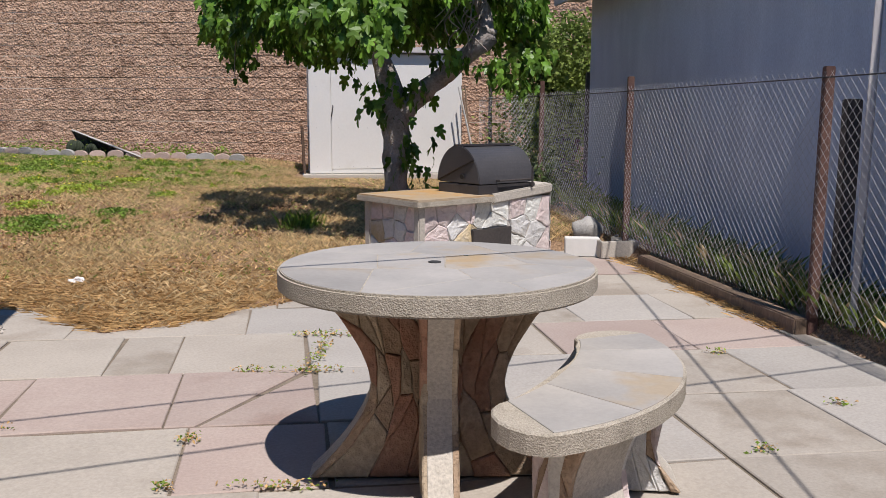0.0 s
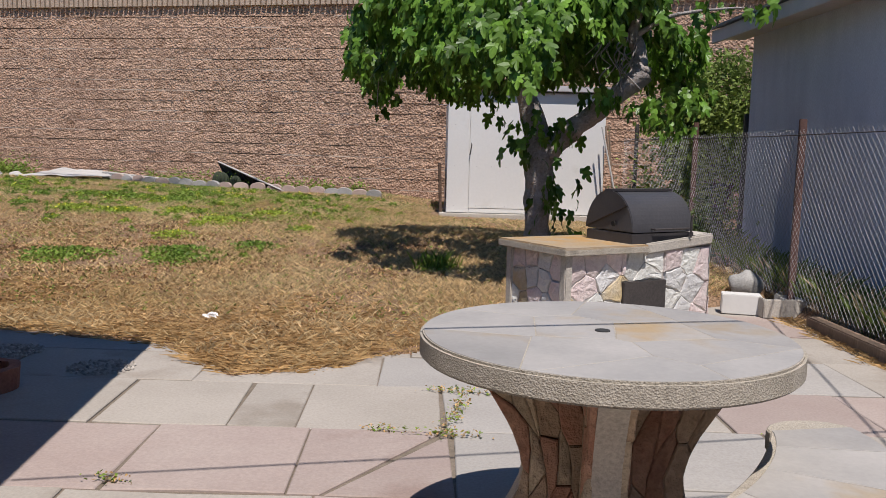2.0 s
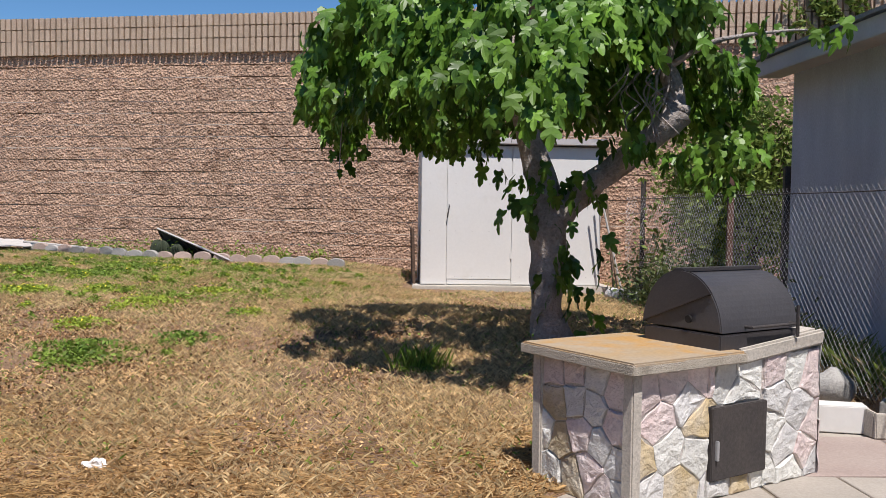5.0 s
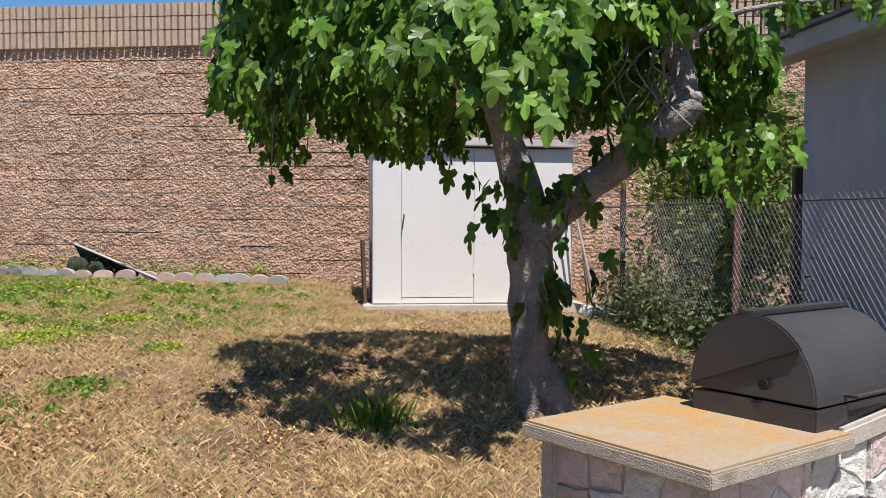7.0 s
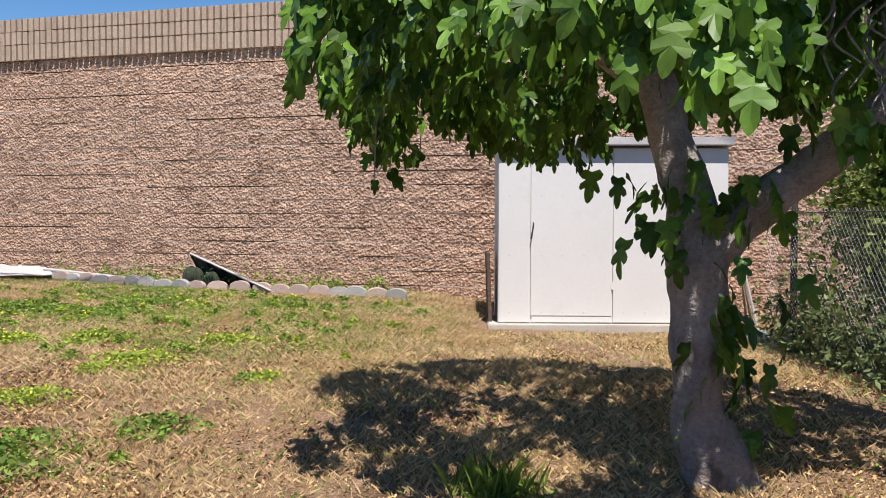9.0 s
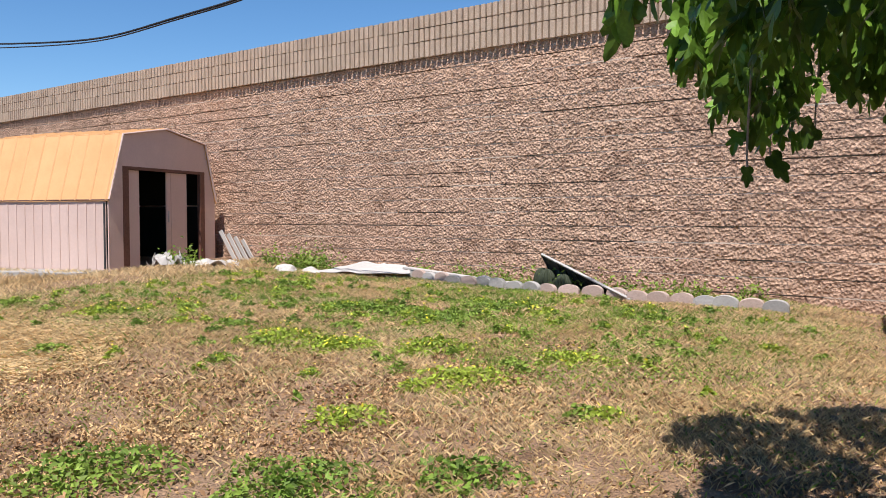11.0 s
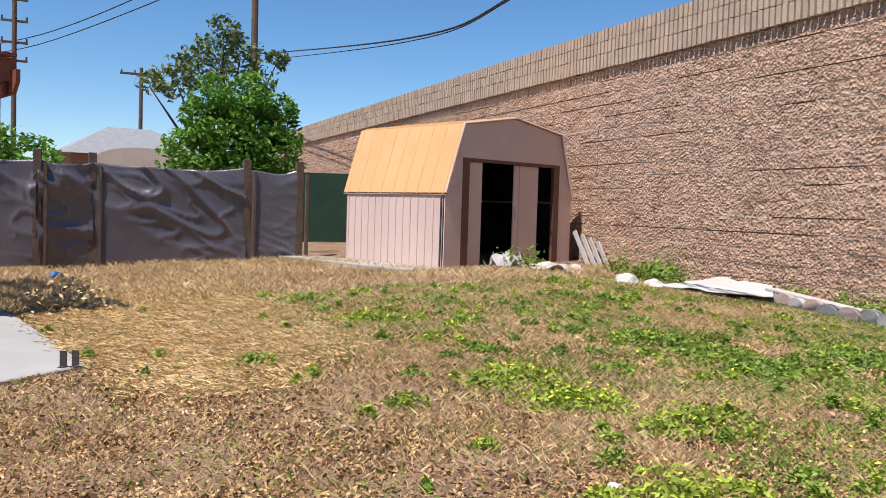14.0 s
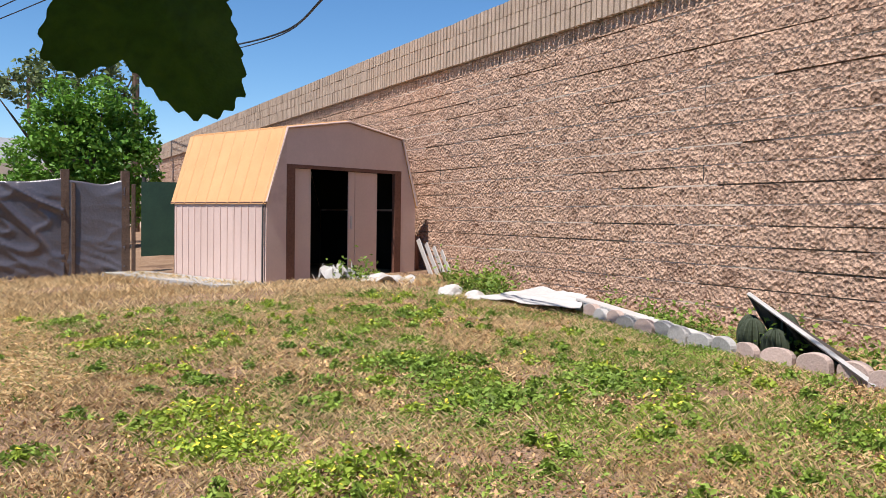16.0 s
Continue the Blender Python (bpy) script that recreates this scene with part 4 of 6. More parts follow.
FRONT = Matrix.Translation((0, 0.02, 0)) @ Matrix(((1, 0, 0, 0), (0, 0, -1, 0), (0, 1, 0, 0), (0, 0, 0, 1)))
SIDE = Matrix.Translation((0.02, 0, 0)) @ Matrix(((0, 0, -1, 0), (1, 0, 0, 0), (0, 1, 0, 0), (0, 0, 0, 1)))
RIGHT = Matrix.Translation((1.45, 0, 0)) @ Matrix(((0, 0, 1, 0), (1, 0, 0, 0), (0, 1, 0, 0), (0, 0, 0, 1)))
FACE = [(0.10, 0.58, 1), (0.27, 0.62, 1), (0.20, 0.43, 1), (0.40, 0.50, 2), (0.50, 0.64, 1), (0.47, 0.40, 3), (0.27, 0.29, 0), (0.45, 0.25, 0), (0.07, 0.25, 3), (0.12, 0.10, 2), (0.34, 0.10, 3),
        (0.66, 0.62, 0), (0.86, 0.63, 0), (0.80, 0.51, 0), (0.64, 0.06, 2), (0.80, 0.04, 3), (0.95, 0.07, 0), (1.04, 0.30, 0), (1.10, 0.46, 2), (1.07, 0.62, 1), (1.16, 0.20, 2), (1.24, 0.60, 0), (1.28, 0.38, 2),
        (1.38, 0.55, 1), (1.33, 0.14, 1), (1.22, 0.05, 0), (1.41, 0.30, 1), (1.43, 0.05, 2)]
veneer(core, 1.45, 0.70, [(a, b) for a, b, c in FACE], [STONES[c] for a, b, c in FACE], FRONT, skip=DOOR)
ENDS = [(0.58, 0.62, 1), (0.42, 0.64, 1), (0.25, 0.63, 2), (0.12, 0.58, 1), (0.56, 0.45, 3), (0.52, 0.26, 3), (0.40, 0.48, 2), (0.27, 0.47, 2), (0.12, 0.40, 1), (0.36, 0.33, 1), (0.22, 0.30, 2),
        (0.10, 0.24, 2), (0.58, 0.08, 0), (0.42, 0.10, 3), (0.30, 0.15, 1), (0.20, 0.06, 1), (0.08, 0.08, 2), (0.64, 0.30, 0)]
veneer(core, 0.70, 0.68, [(a, b) for a, b, c in ENDS], [STONES[c] for a, b, c in ENDS], SIDE)
veneer(core, 0.70, 0.72, [(0.15, 0.5), (0.2, 0.15), (0.5, 0.55), (0.45, 0.2), (0.6, 0.4), (0.6, 0.1)], [STONES[c] for c in (0, 1, 2, 1, 0, 3)], RIGHT)
ash = part("ash_door", box(DOOR[0] + 0.006, DOOR[1] - 0.006, -0.012, 0.018, DOOR[2], DOOR[3] - 0.006, 0.004), M_IRON, counter, "dark grey steel ash door")
part("latch", box(DOOR[0] + 0.03, DOOR[0] + 0.045, -0.03, -0.010, 0.20, 0.30, 0.003), M_WIRE, ash)

# barrel grill on the counter
grill = thing("barrel_grill", "black steel barrel grill with a rusty domed lid", "grill", at(-0.185, 6.64, 0, 0, 0, CANG))
G0, G1, GY0, GR, GZ = 0.63, 1.27, 0.285, 0.255, 0.82
TALL = 1.17  # the drum is a little taller than round


def half_drum(x0, x1, r, a0, a1, segs=28):
    bm = bmesh.new()
    rings = []
    for x in (x0, x1):
        rings.append([bm.verts.new((x, GY0 - r * math.cos(radians(a0 + (a1 - a0) * k / segs)), GZ + TALL * r * math.sin(radians(a0 + (a1 - a0) * k / segs)))) for k in range(segs + 1)])
    for k in range(segs):
        bm.faces.new((rings[0][k], rings[1][k], rings[1][k + 1], rings[0][k + 1]))
    for r_ in rings:
        bm.faces.new(r_)
    bm.faces.new((rings[0][0], rings[0][-1], rings[1][-1], rings[1][0]))
    bmesh.ops.recalc_face_normals(bm, faces=bm.faces)
    bmesh.ops.bevel(bm, geom=[e for e in bm.edges if abs(e.verts[0].co.x - e.verts[1].co.x) < 1e-5], offset=0.006, segments=2, affect="EDGES")
    return bm


lid = part("lid", half_drum(G0 + 0.012, G1, GR, 1, 179), M_LID, grill, "domed black lid with an orange rust patch")
part("back_shell", half_drum(G0, G1 + 0.01, GR + 0.014, 98, 178), M_GRILL, grill)
part("end_plate", half_drum(G0 - 0.004, G0 + 0.010, GR + 0.012, 40, 178), M_GRILL, grill)
part("top_strip", box(G0, G1 + 0.01, GY0 - 0.01, GY0 + 0.06, GZ + TALL * GR + 0.002, GZ + TALL * GR + 0.022, 0.004), M_GRILL, grill)
part("firebox", box(G0, G1 + 0.01, GY0 - GR - 0.005, GY0 + GR, 0.70, GZ - 0.004, 0.006), M_GRILL, grill)
part("handle", tube([(0.83, 0.04, GZ + 0.03), (0.83, -0.01, GZ + 0.03), (1.20, -0.01, GZ + 0.03), (1.20, 0.04, GZ + 0.03)], 0.008, 8), M_IRON, lid)
part("lever", box(1.19, 1.205, -0.03, -0.012, GZ - 0.04, GZ + 0.13, 0.004), M_IRON, lid)
vent = bmesh.new()
bmesh.ops.create_cone(vent, cap_ends=True, segments=18, radius1=0.02, radius2=0.02, depth=0.012)
part("vent_hole", vent, M_BLACK, grill, m=Matrix.Translation((G0 - 0.006, GY0 - 0.06, GZ + 0.06)) @ Matrix.Rotation(radians(90), 4, "Y"))

# ---- white storage cabinet by the wall ----
BOXM = at(-2.42, 15.9, 0, 0, 0, 10)
cabinet = thing("storage_shed", "white painted plywood storage shed on a concrete pad", "shed", BOXM)
part("pad", rough(box(-0.12, 2.98, -0.16, 1.5, 0.0, 0.285, 0.012), 0.008, 4), M_CONCRETE, cabinet, "low concrete pad")
part("body", box(0, 2.80, 0.0, 1.25, 0.28, 2.44, 0.006), M_WHITE, cabinet)
roof = box(-0.04, 2.84, -0.13, 1.3, 2.46, 2.56, 0.008)
part("roof", roof, M_FASCIA, cabinet, "grey roof edge")
for x0, x1, z0 in ((0.006, 0.385, 0.30), (0.40, 1.39, 0.38), (1.405, 2.79, 0.30)):
    pn = part("panel", box(x0, x1, -0.022, -0.002, z0, 2.42, 0.004), M_WHITE, cabinet)
    for zz in (0.42, 1.12, 1.85):
        for k in range(int((x1 - x0) / 0.26)):
            part("screw", box(x0 + 0.13 + 0.26 * k - 0.006, x0 + 0.13 + 0.26 * k + 0.006, -0.026, -0.020, zz - 0.006, zz + 0.006, 0.002), M_FASCIA, pn)
part("threshold", box(0.41, 1.39, -0.018, -0.002, 0.30, 0.372, 0.003), M_WHITE, cabinet)
part("door_handle", tube([(0.43, -0.025, 1.52), (0.43, -0.06, 1.50), (0.40, -0.05, 1.32)], 0.010, 6), M_IRON, cabinet)
for zz in (0.7, 1.9):
    part("hinge", box(1.38, 1.41, -0.028, -0.018, zz, zz + 0.1, 0.002), M_WHITE, cabinet)
part("side_board", box(-0.10, -0.055, 0.15, 0.9, 0.0, 1.15, 0.006), M_BARK2, cabinet, "dark board leaning on the side", m=Matrix.Rotation(radians(-2), 4, "Y"))

# ---- barn shed ----
SH = 16
shed = thing("barn_shed", "pink metal barn-roofed garden shed with an open sliding door", "shed", at(-15.08, 15.77, 0.58, 0, 0, SH))
W, D, HE, HB, HR, IN = 3.26, 2.72, 1.32, 2.48, 2.68, 0.37  # local: x back is -D, y along the front
profile = [(0, 0), (W, 0), (W, HE), (W - IN, HB), (W / 2, HR), (IN, HB), (0, HE)]


def sheet(points, thick):
    """A thin plate over a flat outline of 3D points."""
    bm = bmesh.new()
    f = bm.faces.new([bm.verts.new(p) for p in points])
    bm.normal_update()
    nrm = f.normal.copy()
    g = bmesh.ops.extrude_face_region(bm, geom=[f])
    bmesh.ops.translate(bm, vec=nrm * thick, verts=[v for v in g["geom"] if isinstance(v, bmesh.types.BMVert)])
    bmesh.ops.recalc_face_normals(bm, faces=bm.faces)
    return bm


D0, D1, DH = 0.38, 2.90, 1.92
part("front_panel", sheet([(0, 0.0, 0), (0, D0, 0), (0, D0, HB), (0, IN, HB), (0, 0, HE)], 0.02), M_SHED, shed)
part("front_panel", sheet([(0, D1, 0), (0, W, 0), (0, W, HE), (0, W - IN, HB), (0, D1, HB)], 0.02), M_SHED, shed)
part("front_panel", sheet([(0, D0, DH), (0, D1, DH), (0, D1, HB), (0, W / 2, HR), (0, D0, HB)], 0.02), M_SHED, shed)
part("back_panel", sheet([(-D, y, z) for y, z in profile], 0.02), M_SHED, shed)
part("side_wall", box(-D, -0.04, 0.0, 0.02, 0, HE - 0.03), M_SHED, shed)
part("side_wall", box(-D, 0, W - 0.02, W, 0, HE), M_SHED, shed)
for k in range(14):
    xx = -D + 0.06 + k * (D - 0.14) / 13
    part("side_rib", box(xx - 0.022, xx + 0.022, -0.012, 0.002, 0.0, HE - 0.07, 0.004), M_SHED, shed)
# raised near-black strip painted as the shade of an open corner gap
part("corner_trim", box(-0.085, -0.05, -0.016, 0.004, 0.02, HE - 0.06, 0.003), M_DARKGAP, shed, "near-black strip for the shade in a gap at a loose corner")
for (ya, za), (yb, zb) in (((0, HE), (IN, HB)), ((IN, HB), (W / 2, HR)), ((W / 2, HR), (W - IN, HB)), ((W - IN, HB), (W, HE))):
    dy, dz = yb - ya, zb - za
    ln_ = math.hypot(dy, dz)
    e = 0.05
    ya2, za2 = (ya - dy / ln_ * e, za - dz / ln_ * e) if za == HE else (ya, za)
    yb2, zb2 = (yb + dy / ln_ * e, zb + dz / ln_ * e) if zb == HE else (yb, zb)
    rf = part("roof_panel", sheet([(0.05, ya2, za2 + 0.012), (0.05, yb2, zb2 + 0.012), (-D - 0.08, yb2, zb2 + 0.012), (-D - 0.08, ya2, za2 + 0.012)], 0.014), M_SHEDROOF, shed, "orange-tan painted metal roof")
    for k in range(9):
        xx = -0.02 - k * (D + 0.0) / 8.2
        rb = tube([(xx, ya2, za2 + 0.026), (xx, yb2, zb2 + 0.026)], 0.026, 6)
        part("roof_rib", rb, M_SHEDROOF, rf)
part("roof_trim", tube([(0.055, 0 - 0.02, HE), (0.055, IN, HB + 0.02), (0.055, W / 2, HR + 0.02), (0.055, W - IN, HB + 0.02), (0.055, W + 0.02, HE)], 0.02, 6), M_SHED, shed)
part("roof_trim", tube([(0.05, 0 - 0.02, HE - 0.01), (-D - 0.08, -0.02, HE - 0.01)], 0.014, 6), M_SHEDTRIM, shed)
part("door_jamb", box(-0.05, 0.024, D0, D0 + 0.17, 0.0, DH, 0.004), M_SHEDTRIM, shed, "dark brown door jamb")
part("door_jamb", box(-0.05, 0.024, D1 - 0.16, D1, 0.0, DH, 0.004), M_SHEDTRIM, shed, "dark brown door jamb")
part("door_rail", box(-0.06, 0.026, D0, D1, DH - 0.045, DH + 0.01, 0.004), M_SHEDTRIM, shed, "dark brown door rail")
for y0, y1 in ((0.55, 0.92), (1.72, 1.86), (1.865, 2.38)):
    part("sliding_door", box(-0.07, -0.045, y0, y1, 0.03, DH - 0.05, 0.006), M_SHED, shed, "pink metal sliding door")
part("door_handle", box(-0.045, -0.03, 1.76, 1.80, 0.9, 1.12, 0.004), M_FASCIA, shed)
# black panels and floor added to put the interior's shade into colour
part("lining", sheet([(-D + 0.06, y * 0.96 + 0.06, z * 0.97) for y, z in profile], 0.01), M_BLACK, shed, "black panel imitating the shade inside the shed")
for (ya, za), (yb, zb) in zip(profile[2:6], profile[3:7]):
    part("lining", sheet([(-0.08, ya * 0.97 + 0.05, za - 0.06), (-0.08, yb * 0.97 + 0.05, zb - 0.06), (-D + 0.07, yb * 0.97 + 0.05, zb - 0.06), (-D + 0.07, ya * 0.97 + 0.05, za - 0.06)], 0.006), M_BLACK, shed, "black panel imitating the shade inside the shed")
part("floor", box(-D, -0.08, 0.03, W - 0.03, 0.0, 0.04), M_BLACK, shed, "black floor imitating the shade inside the shed")
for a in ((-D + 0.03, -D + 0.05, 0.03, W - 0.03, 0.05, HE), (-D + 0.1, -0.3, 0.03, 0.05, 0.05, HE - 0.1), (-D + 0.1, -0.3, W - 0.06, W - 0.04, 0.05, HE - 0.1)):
    part("lining", box(*a), M_BLACK, shed, "black panel imitating the shade inside the shed")
pad = part("concrete_apron", box(-3.7, 0.05, -0.85, -0.02, -0.2, 0.06, 0.01), M_SLAB)
pad.matrix_world = at(-15.08, 15.77, 0.58, 0, 0, SH)
tagged(pad, "broken pale concrete strip beside the barn shed", "slab")

# white torn sheets and boards by the shed and the wall


def crumpled(name, pts, material, label, category, lift=0.05, seed=1.0, n=14, parent=None):
    """A creased thin sheet over a quad of corners (x, y, z)."""
    a, b, c, d = (Vector(p) for p in pts)
    bm = bmesh.new()
    grid = []
    for j in range(n + 1):
        row = []
        for i in range(n + 1):
            u, v = i / n, j / n
            p = (a * (1 - u) + b * u) * (1 - v) + (d * (1 - u) + c * u) * v
            p = p + Vector((0, 0, lift * (0.5 + noise.noise(Vector((u * 4, v * 4, seed))) + 0.5 * noise.noise(Vector((u * 9, v * 9, seed + 5))))))
            p += noise.noise_vector(Vector((u * 5, v * 5, seed + 9))) * lift * 0.6
            row.append(bm.verts.new(p))
        grid.append(row)
    for j in range(n):
        for i in range(n):
            bm.faces.new((grid[j][i], grid[j][i + 1], grid[j + 1][i + 1], grid[j + 1][i]))
    g = bmesh.ops.extrude_face_region(bm, geom=bm.faces[:])
    bmesh.ops.translate(bm, vec=(0, 0, 0.008), verts=[v for v in g["geom"] if isinstance(v, bmesh.types.BMVert)])
    bmesh.ops.recalc_face_normals(bm, faces=bm.faces)
    ob = part(name, bm, material)
    return tagged(ob, label, category)


crumpled("torn_sheet", [(-15.0, 16.55, 0.66), (-14.55, 16.95, 0.64), (-14.9, 17.25, 0.68), (-15.3, 16.9, 0.66)], M_SHEET, "crumpled white torn sheet by the shed door", "sheet", 0.22, 2)
crumpled("torn_sheet", [(-14.6, 16.95, 0.63), (-13.9, 17.75, 0.63), (-14.4, 18.1, 0.66), (-15.05, 17.3, 0.65)], M_SHEET, "crumpled white torn sheet by the shed door", "sheet", 0.11, 7)
crumpled("white_board", [(-11.9, 17.5, 0.60), (-9.85, 17.72, 0.655), (-10.35, 18.25, 0.74), (-11.3, 18.25, 0.76)], M_SHEET, "curled white board lying by the retaining wall", "board", 0.03, 4)
long_board = part("white_plank", box(0, 2.6, -0.09, 0.09, 0, 0.03, 0.006), M_SHEET)
long_board.matrix_world = at(-10.15, 18.0, 0.72, 0, 3.6, -10)
tagged(long_board, "long weathered white plank behind the edging stones", "plank")
for k in range(5):
    b = part("board", rough(box(-0.012, 0.012, -0.045, 0.045, 0, 0.82 - 0.06 * k, 0.004), 0.01, 3, k), M_SHEET)
    lean_dir = Vector((-0.62 - 0.05 * k, -0.12 + 0.04 * k, 1.0))
    b.matrix_world = Matrix.Translation(Vector((-15.25 + 0.10 * k, 18.9 + 0.07 * k, 0.60)) * U) @ lean_dir.to_track_quat("Z", "Y").to_matrix().to_4x4()
    tagged(b, "weathered white board leaning beside the shed", "board", "boards leaning by the shed")
rb = part("rubble", rock(0.16, 0.13, 0.6, 3), M_SHEDTRIM)
rb.matrix_world = at(-16.25, 19.0, 0.9)
tagged(rb, "dark rusty scrap behind the shed corner", "scrap")

for k, (sx, sy, sr) in enumerate(((-12.4, 17.5, 0.22), (-12.0, 17.65, 0.17), (-12.75, 17.75, 0.18), (-11.75, 17.5, 0.13))):
    st = tagged(part("rubble_stone", rock(sr, sr * 0.8, sr * 0.6, k + 11, 3), M_LIGHTMORTAR), "broken grey concrete lump at the foot of the wall", "rubble", "rubble by the wall")
    st.matrix_world = at(sx, sy, float(base_z(sx, sy)) + sr * 0.05)
pts = []
for cx, cy in ((-14.75, 17.05), (-14.85, 17.35), (-13.6, 18.3), (-13.0, 18.5), (-12.2, 18.2)):
    n = 260
    pts.append(np.stack([cx + rng.normal(0, 0.14, n), cy + rng.normal(0, 0.14, n), base_z(cx, cy) + np.abs(rng.normal(0, 0.16, n))], 1))
leaves("shed_weeds", np.concatenate(pts), 0.035, M_GREEN, "leafy green weeds before the shed door", up=0.3)

# cactus and the sheet leaning over it
for cx, cy, cr, ch in ((-7.32, 17.62, 0.13, 0.42), (-7.02, 17.55, 0.12, 0.36), (-7.12, 17.8, 0.14, 0.5), (-7.5, 17.8, 0.12, 0.42)):
    bm = bmesh.new()
    bmesh.ops.create_uvsphere(bm, u_segments=84, v_segments=14, radius=1)
    for v in bm.verts:
        a = math.atan2(v.co.y, v.co.x)
        k = 1 + 0.17 * math.cos(12 * a)
        v.co = Vector((v.co.x * cr * k * 0.88, v.co.y * cr * k * 0.88, (v.co.z + 0.8) * ch * 0.46))
    body = tagged(part("barrel_cactus", bm, M_CACTUS), "ribbed dark green barrel cactus by the wall", "cactus", "cacti by the wall")
    body.matrix_world = at(cx, cy, float(base_z(cx, cy)) - 0.02)
LA, LB, LC, LD = (-7.45, 17.72, 1.02), (-5.85, 17.22, 0.48), (-5.8, 17.5, 0.38), (-7.3, 18.1, 0.40)
# the iron-dark colour stands in for shade on the sheet's underside
old_panel = part("panel_sheet", sheet([LA, LB, LC, LD], 0.02), M_IRON)
old_panel.name = "corrugated_sheet"
tagged(old_panel, "corrugated sheet propped over the cacti, coloured dark for its shaded underside", "sheet")
part("edge_strip", tube([Vector(LA) + Vector((0, -0.01, 0.01)), Vector(LB) + Vector((0, -0.01, 0.01))], 0.022, 5), M_SHEET, old_panel, "pale edge")
for k in range(6):
    t0 = k / 6
    a, b_ = Vector(LA).lerp(Vector(LB), t0), Vector(LD).lerp(Vector(LC), t0)
    part("corrugation", tube([a, b_], 0.02, 6), M_IRON, old_panel)

# scalloped edging stones
edge_pts = [(-4.05, 17.25), (-5.2, 17.2), (-6.1, 17.3), (-7.15, 17.33), (-8.9, 17.62), (-10.3, 17.95)]
i, carry = 0, 0.0
spots_ = []
for (xa, ya), (xb, yb) in zip(edge_pts, edge_pts[1:]):
    seg = math.hypot(xb - xa, yb - ya)
    n = max(1, round(seg / 0.305))
    for k in range(n):
        t = k / n
        spots_.append((xa + (xb - xa) * t, ya + (yb - ya) * t, math.degrees(math.atan2(yb - ya, xb - xa)) + 180))
edge_rng = random.Random(9)


def edging(material):
    arch = [(-0.15, 0), (0.15, 0)] + [(0.15 * math.cos(radians(a)), 0.10 + 0.08 * math.sin(radians(a))) for a in range(0, 181, 20)]
    bm = prism(arch, -0.035, 0.035, 0.006)
    return part("edging_stone", bm, material, m=Matrix.Rotation(radians(90), 4, "X"))


masters = []
for material, tone in ((M_EDGE_PINK, "pinkish"), (M_EDGE_GREY, "grey")):
    masters.append(tagged(edging(material), tone + " scalloped concrete edging stone in a row by the wall", "edging stone", "edging stones along the wall"))
used = set()
for k, (ex, ey, er) in enumerate(spots_):
    j = edge_rng.randrange(2)
    m = at(ex + edge_rng.uniform(-0.02, 0.02), ey + edge_rng.uniform(-0.05, 0.05), float(base_z(ex, ey)) - edge_rng.uniform(0.0, 0.03), edge_rng.uniform(-10, 10), edge_rng.uniform(-6, 6), er + edge_rng.uniform(-8, 8))
    if j in used:
        copy_thing(masters[j], m)
    else:
        used.add(j)
        masters[j].matrix_world = m
pts = []
for k in range(24):
    cx = edge_rng.uniform(-13.5, -4)
    cy = 17.75 - 0.07 * (cx + 4) * 0.9 + edge_rng.uniform(-0.3, 0.4)
    n = edge_rng.randrange(60, 240)
    pts.append(np.stack([cx + rng.normal(0, 0.13, n), cy + rng.normal(0, 0.09, n), base_z(cx, cy) + np.abs(rng.normal(0, 0.13, n))], 1))
leaves("bed_weeds", np.concatenate(pts), 0.03, M_GREEN, "green weeds growing along the foot of the wall", up=0.3)

# ---- fig tree ----
tree_m = at(-0.45, 10.1, 0.12)
tree = thing("fig_tree", "fig tree with a grey bare trunk and broad lobed leaves", "tree", tree_m)


def limb(name, pts, radii, parent, sides=12, bumpy=0.03):
    fine, fr = [], []
    for k in range(len(pts) - 1):
        for s in range(5):
            t = s / 5
            p0, p1, p2, p3 = (Vector(pts[max(0, min(len(pts) - 1, k + o))]) for o in (-1, 0, 1, 2))
            fine.append(0.5 * (2 * p1 + (p2 - p0) * t + (2 * p0 - 5 * p1 + 4 * p2 - p3) * t * t + (3 * p1 - p0 - 3 * p2 + p3) * t ** 3))
            fr.append(radii[k] * (1 - t) + radii[k + 1] * t)
    fine.append(Vector(pts[-1])), fr.append(radii[-1])
    bm = tube(fine, fr, sides)
    for v in bm.verts:
        v.co += noise.noise_vector(v.co * 5) * bumpy + noise.noise_vector(v.co * 14) * bumpy * 0.4
    return part(name, bm, M_BARK, parent, smooth=True)


trunk = limb("trunk", [(0.06, 0, -0.1), (0.0, 0, 0.1), (-0.09, 0, 0.4), (-0.1, 0, 0.8), (-0.1, 0, 1.2), (-0.1, 0.02, 1.42)], [0.24, 0.19, 0.145, 0.14, 0.17, 0.15], tree)
limb("branch", [(-0.1, 0, 1.25), (-0.17, 0, 1.6), (-0.28, 0, 1.95), (-0.36, 0.05, 2.3), (-0.45, 0.1, 2.8)], [0.15, 0.125, 0.115, 0.10, 0.05], trunk)
limb("branch", [(-0.08, 0, 1.22), (0.12, 0, 1.42), (0.36, -0.05, 1.62), (0.66, -0.1, 1.87), (0.88, -0.12, 2.06), (0.96, -0.12, 2.2)], [0.13, 0.12, 0.10, 0.10, 0.12, 0.10], trunk, bumpy=0.045)
limb("branch", [(0.92, -0.12, 2.05), (0.90, -0.1, 2.35), (0.84, -0.1, 2.55), (0.95, -0.1, 2.85)], [0.12, 0.085, 0.055, 0.03], trunk)
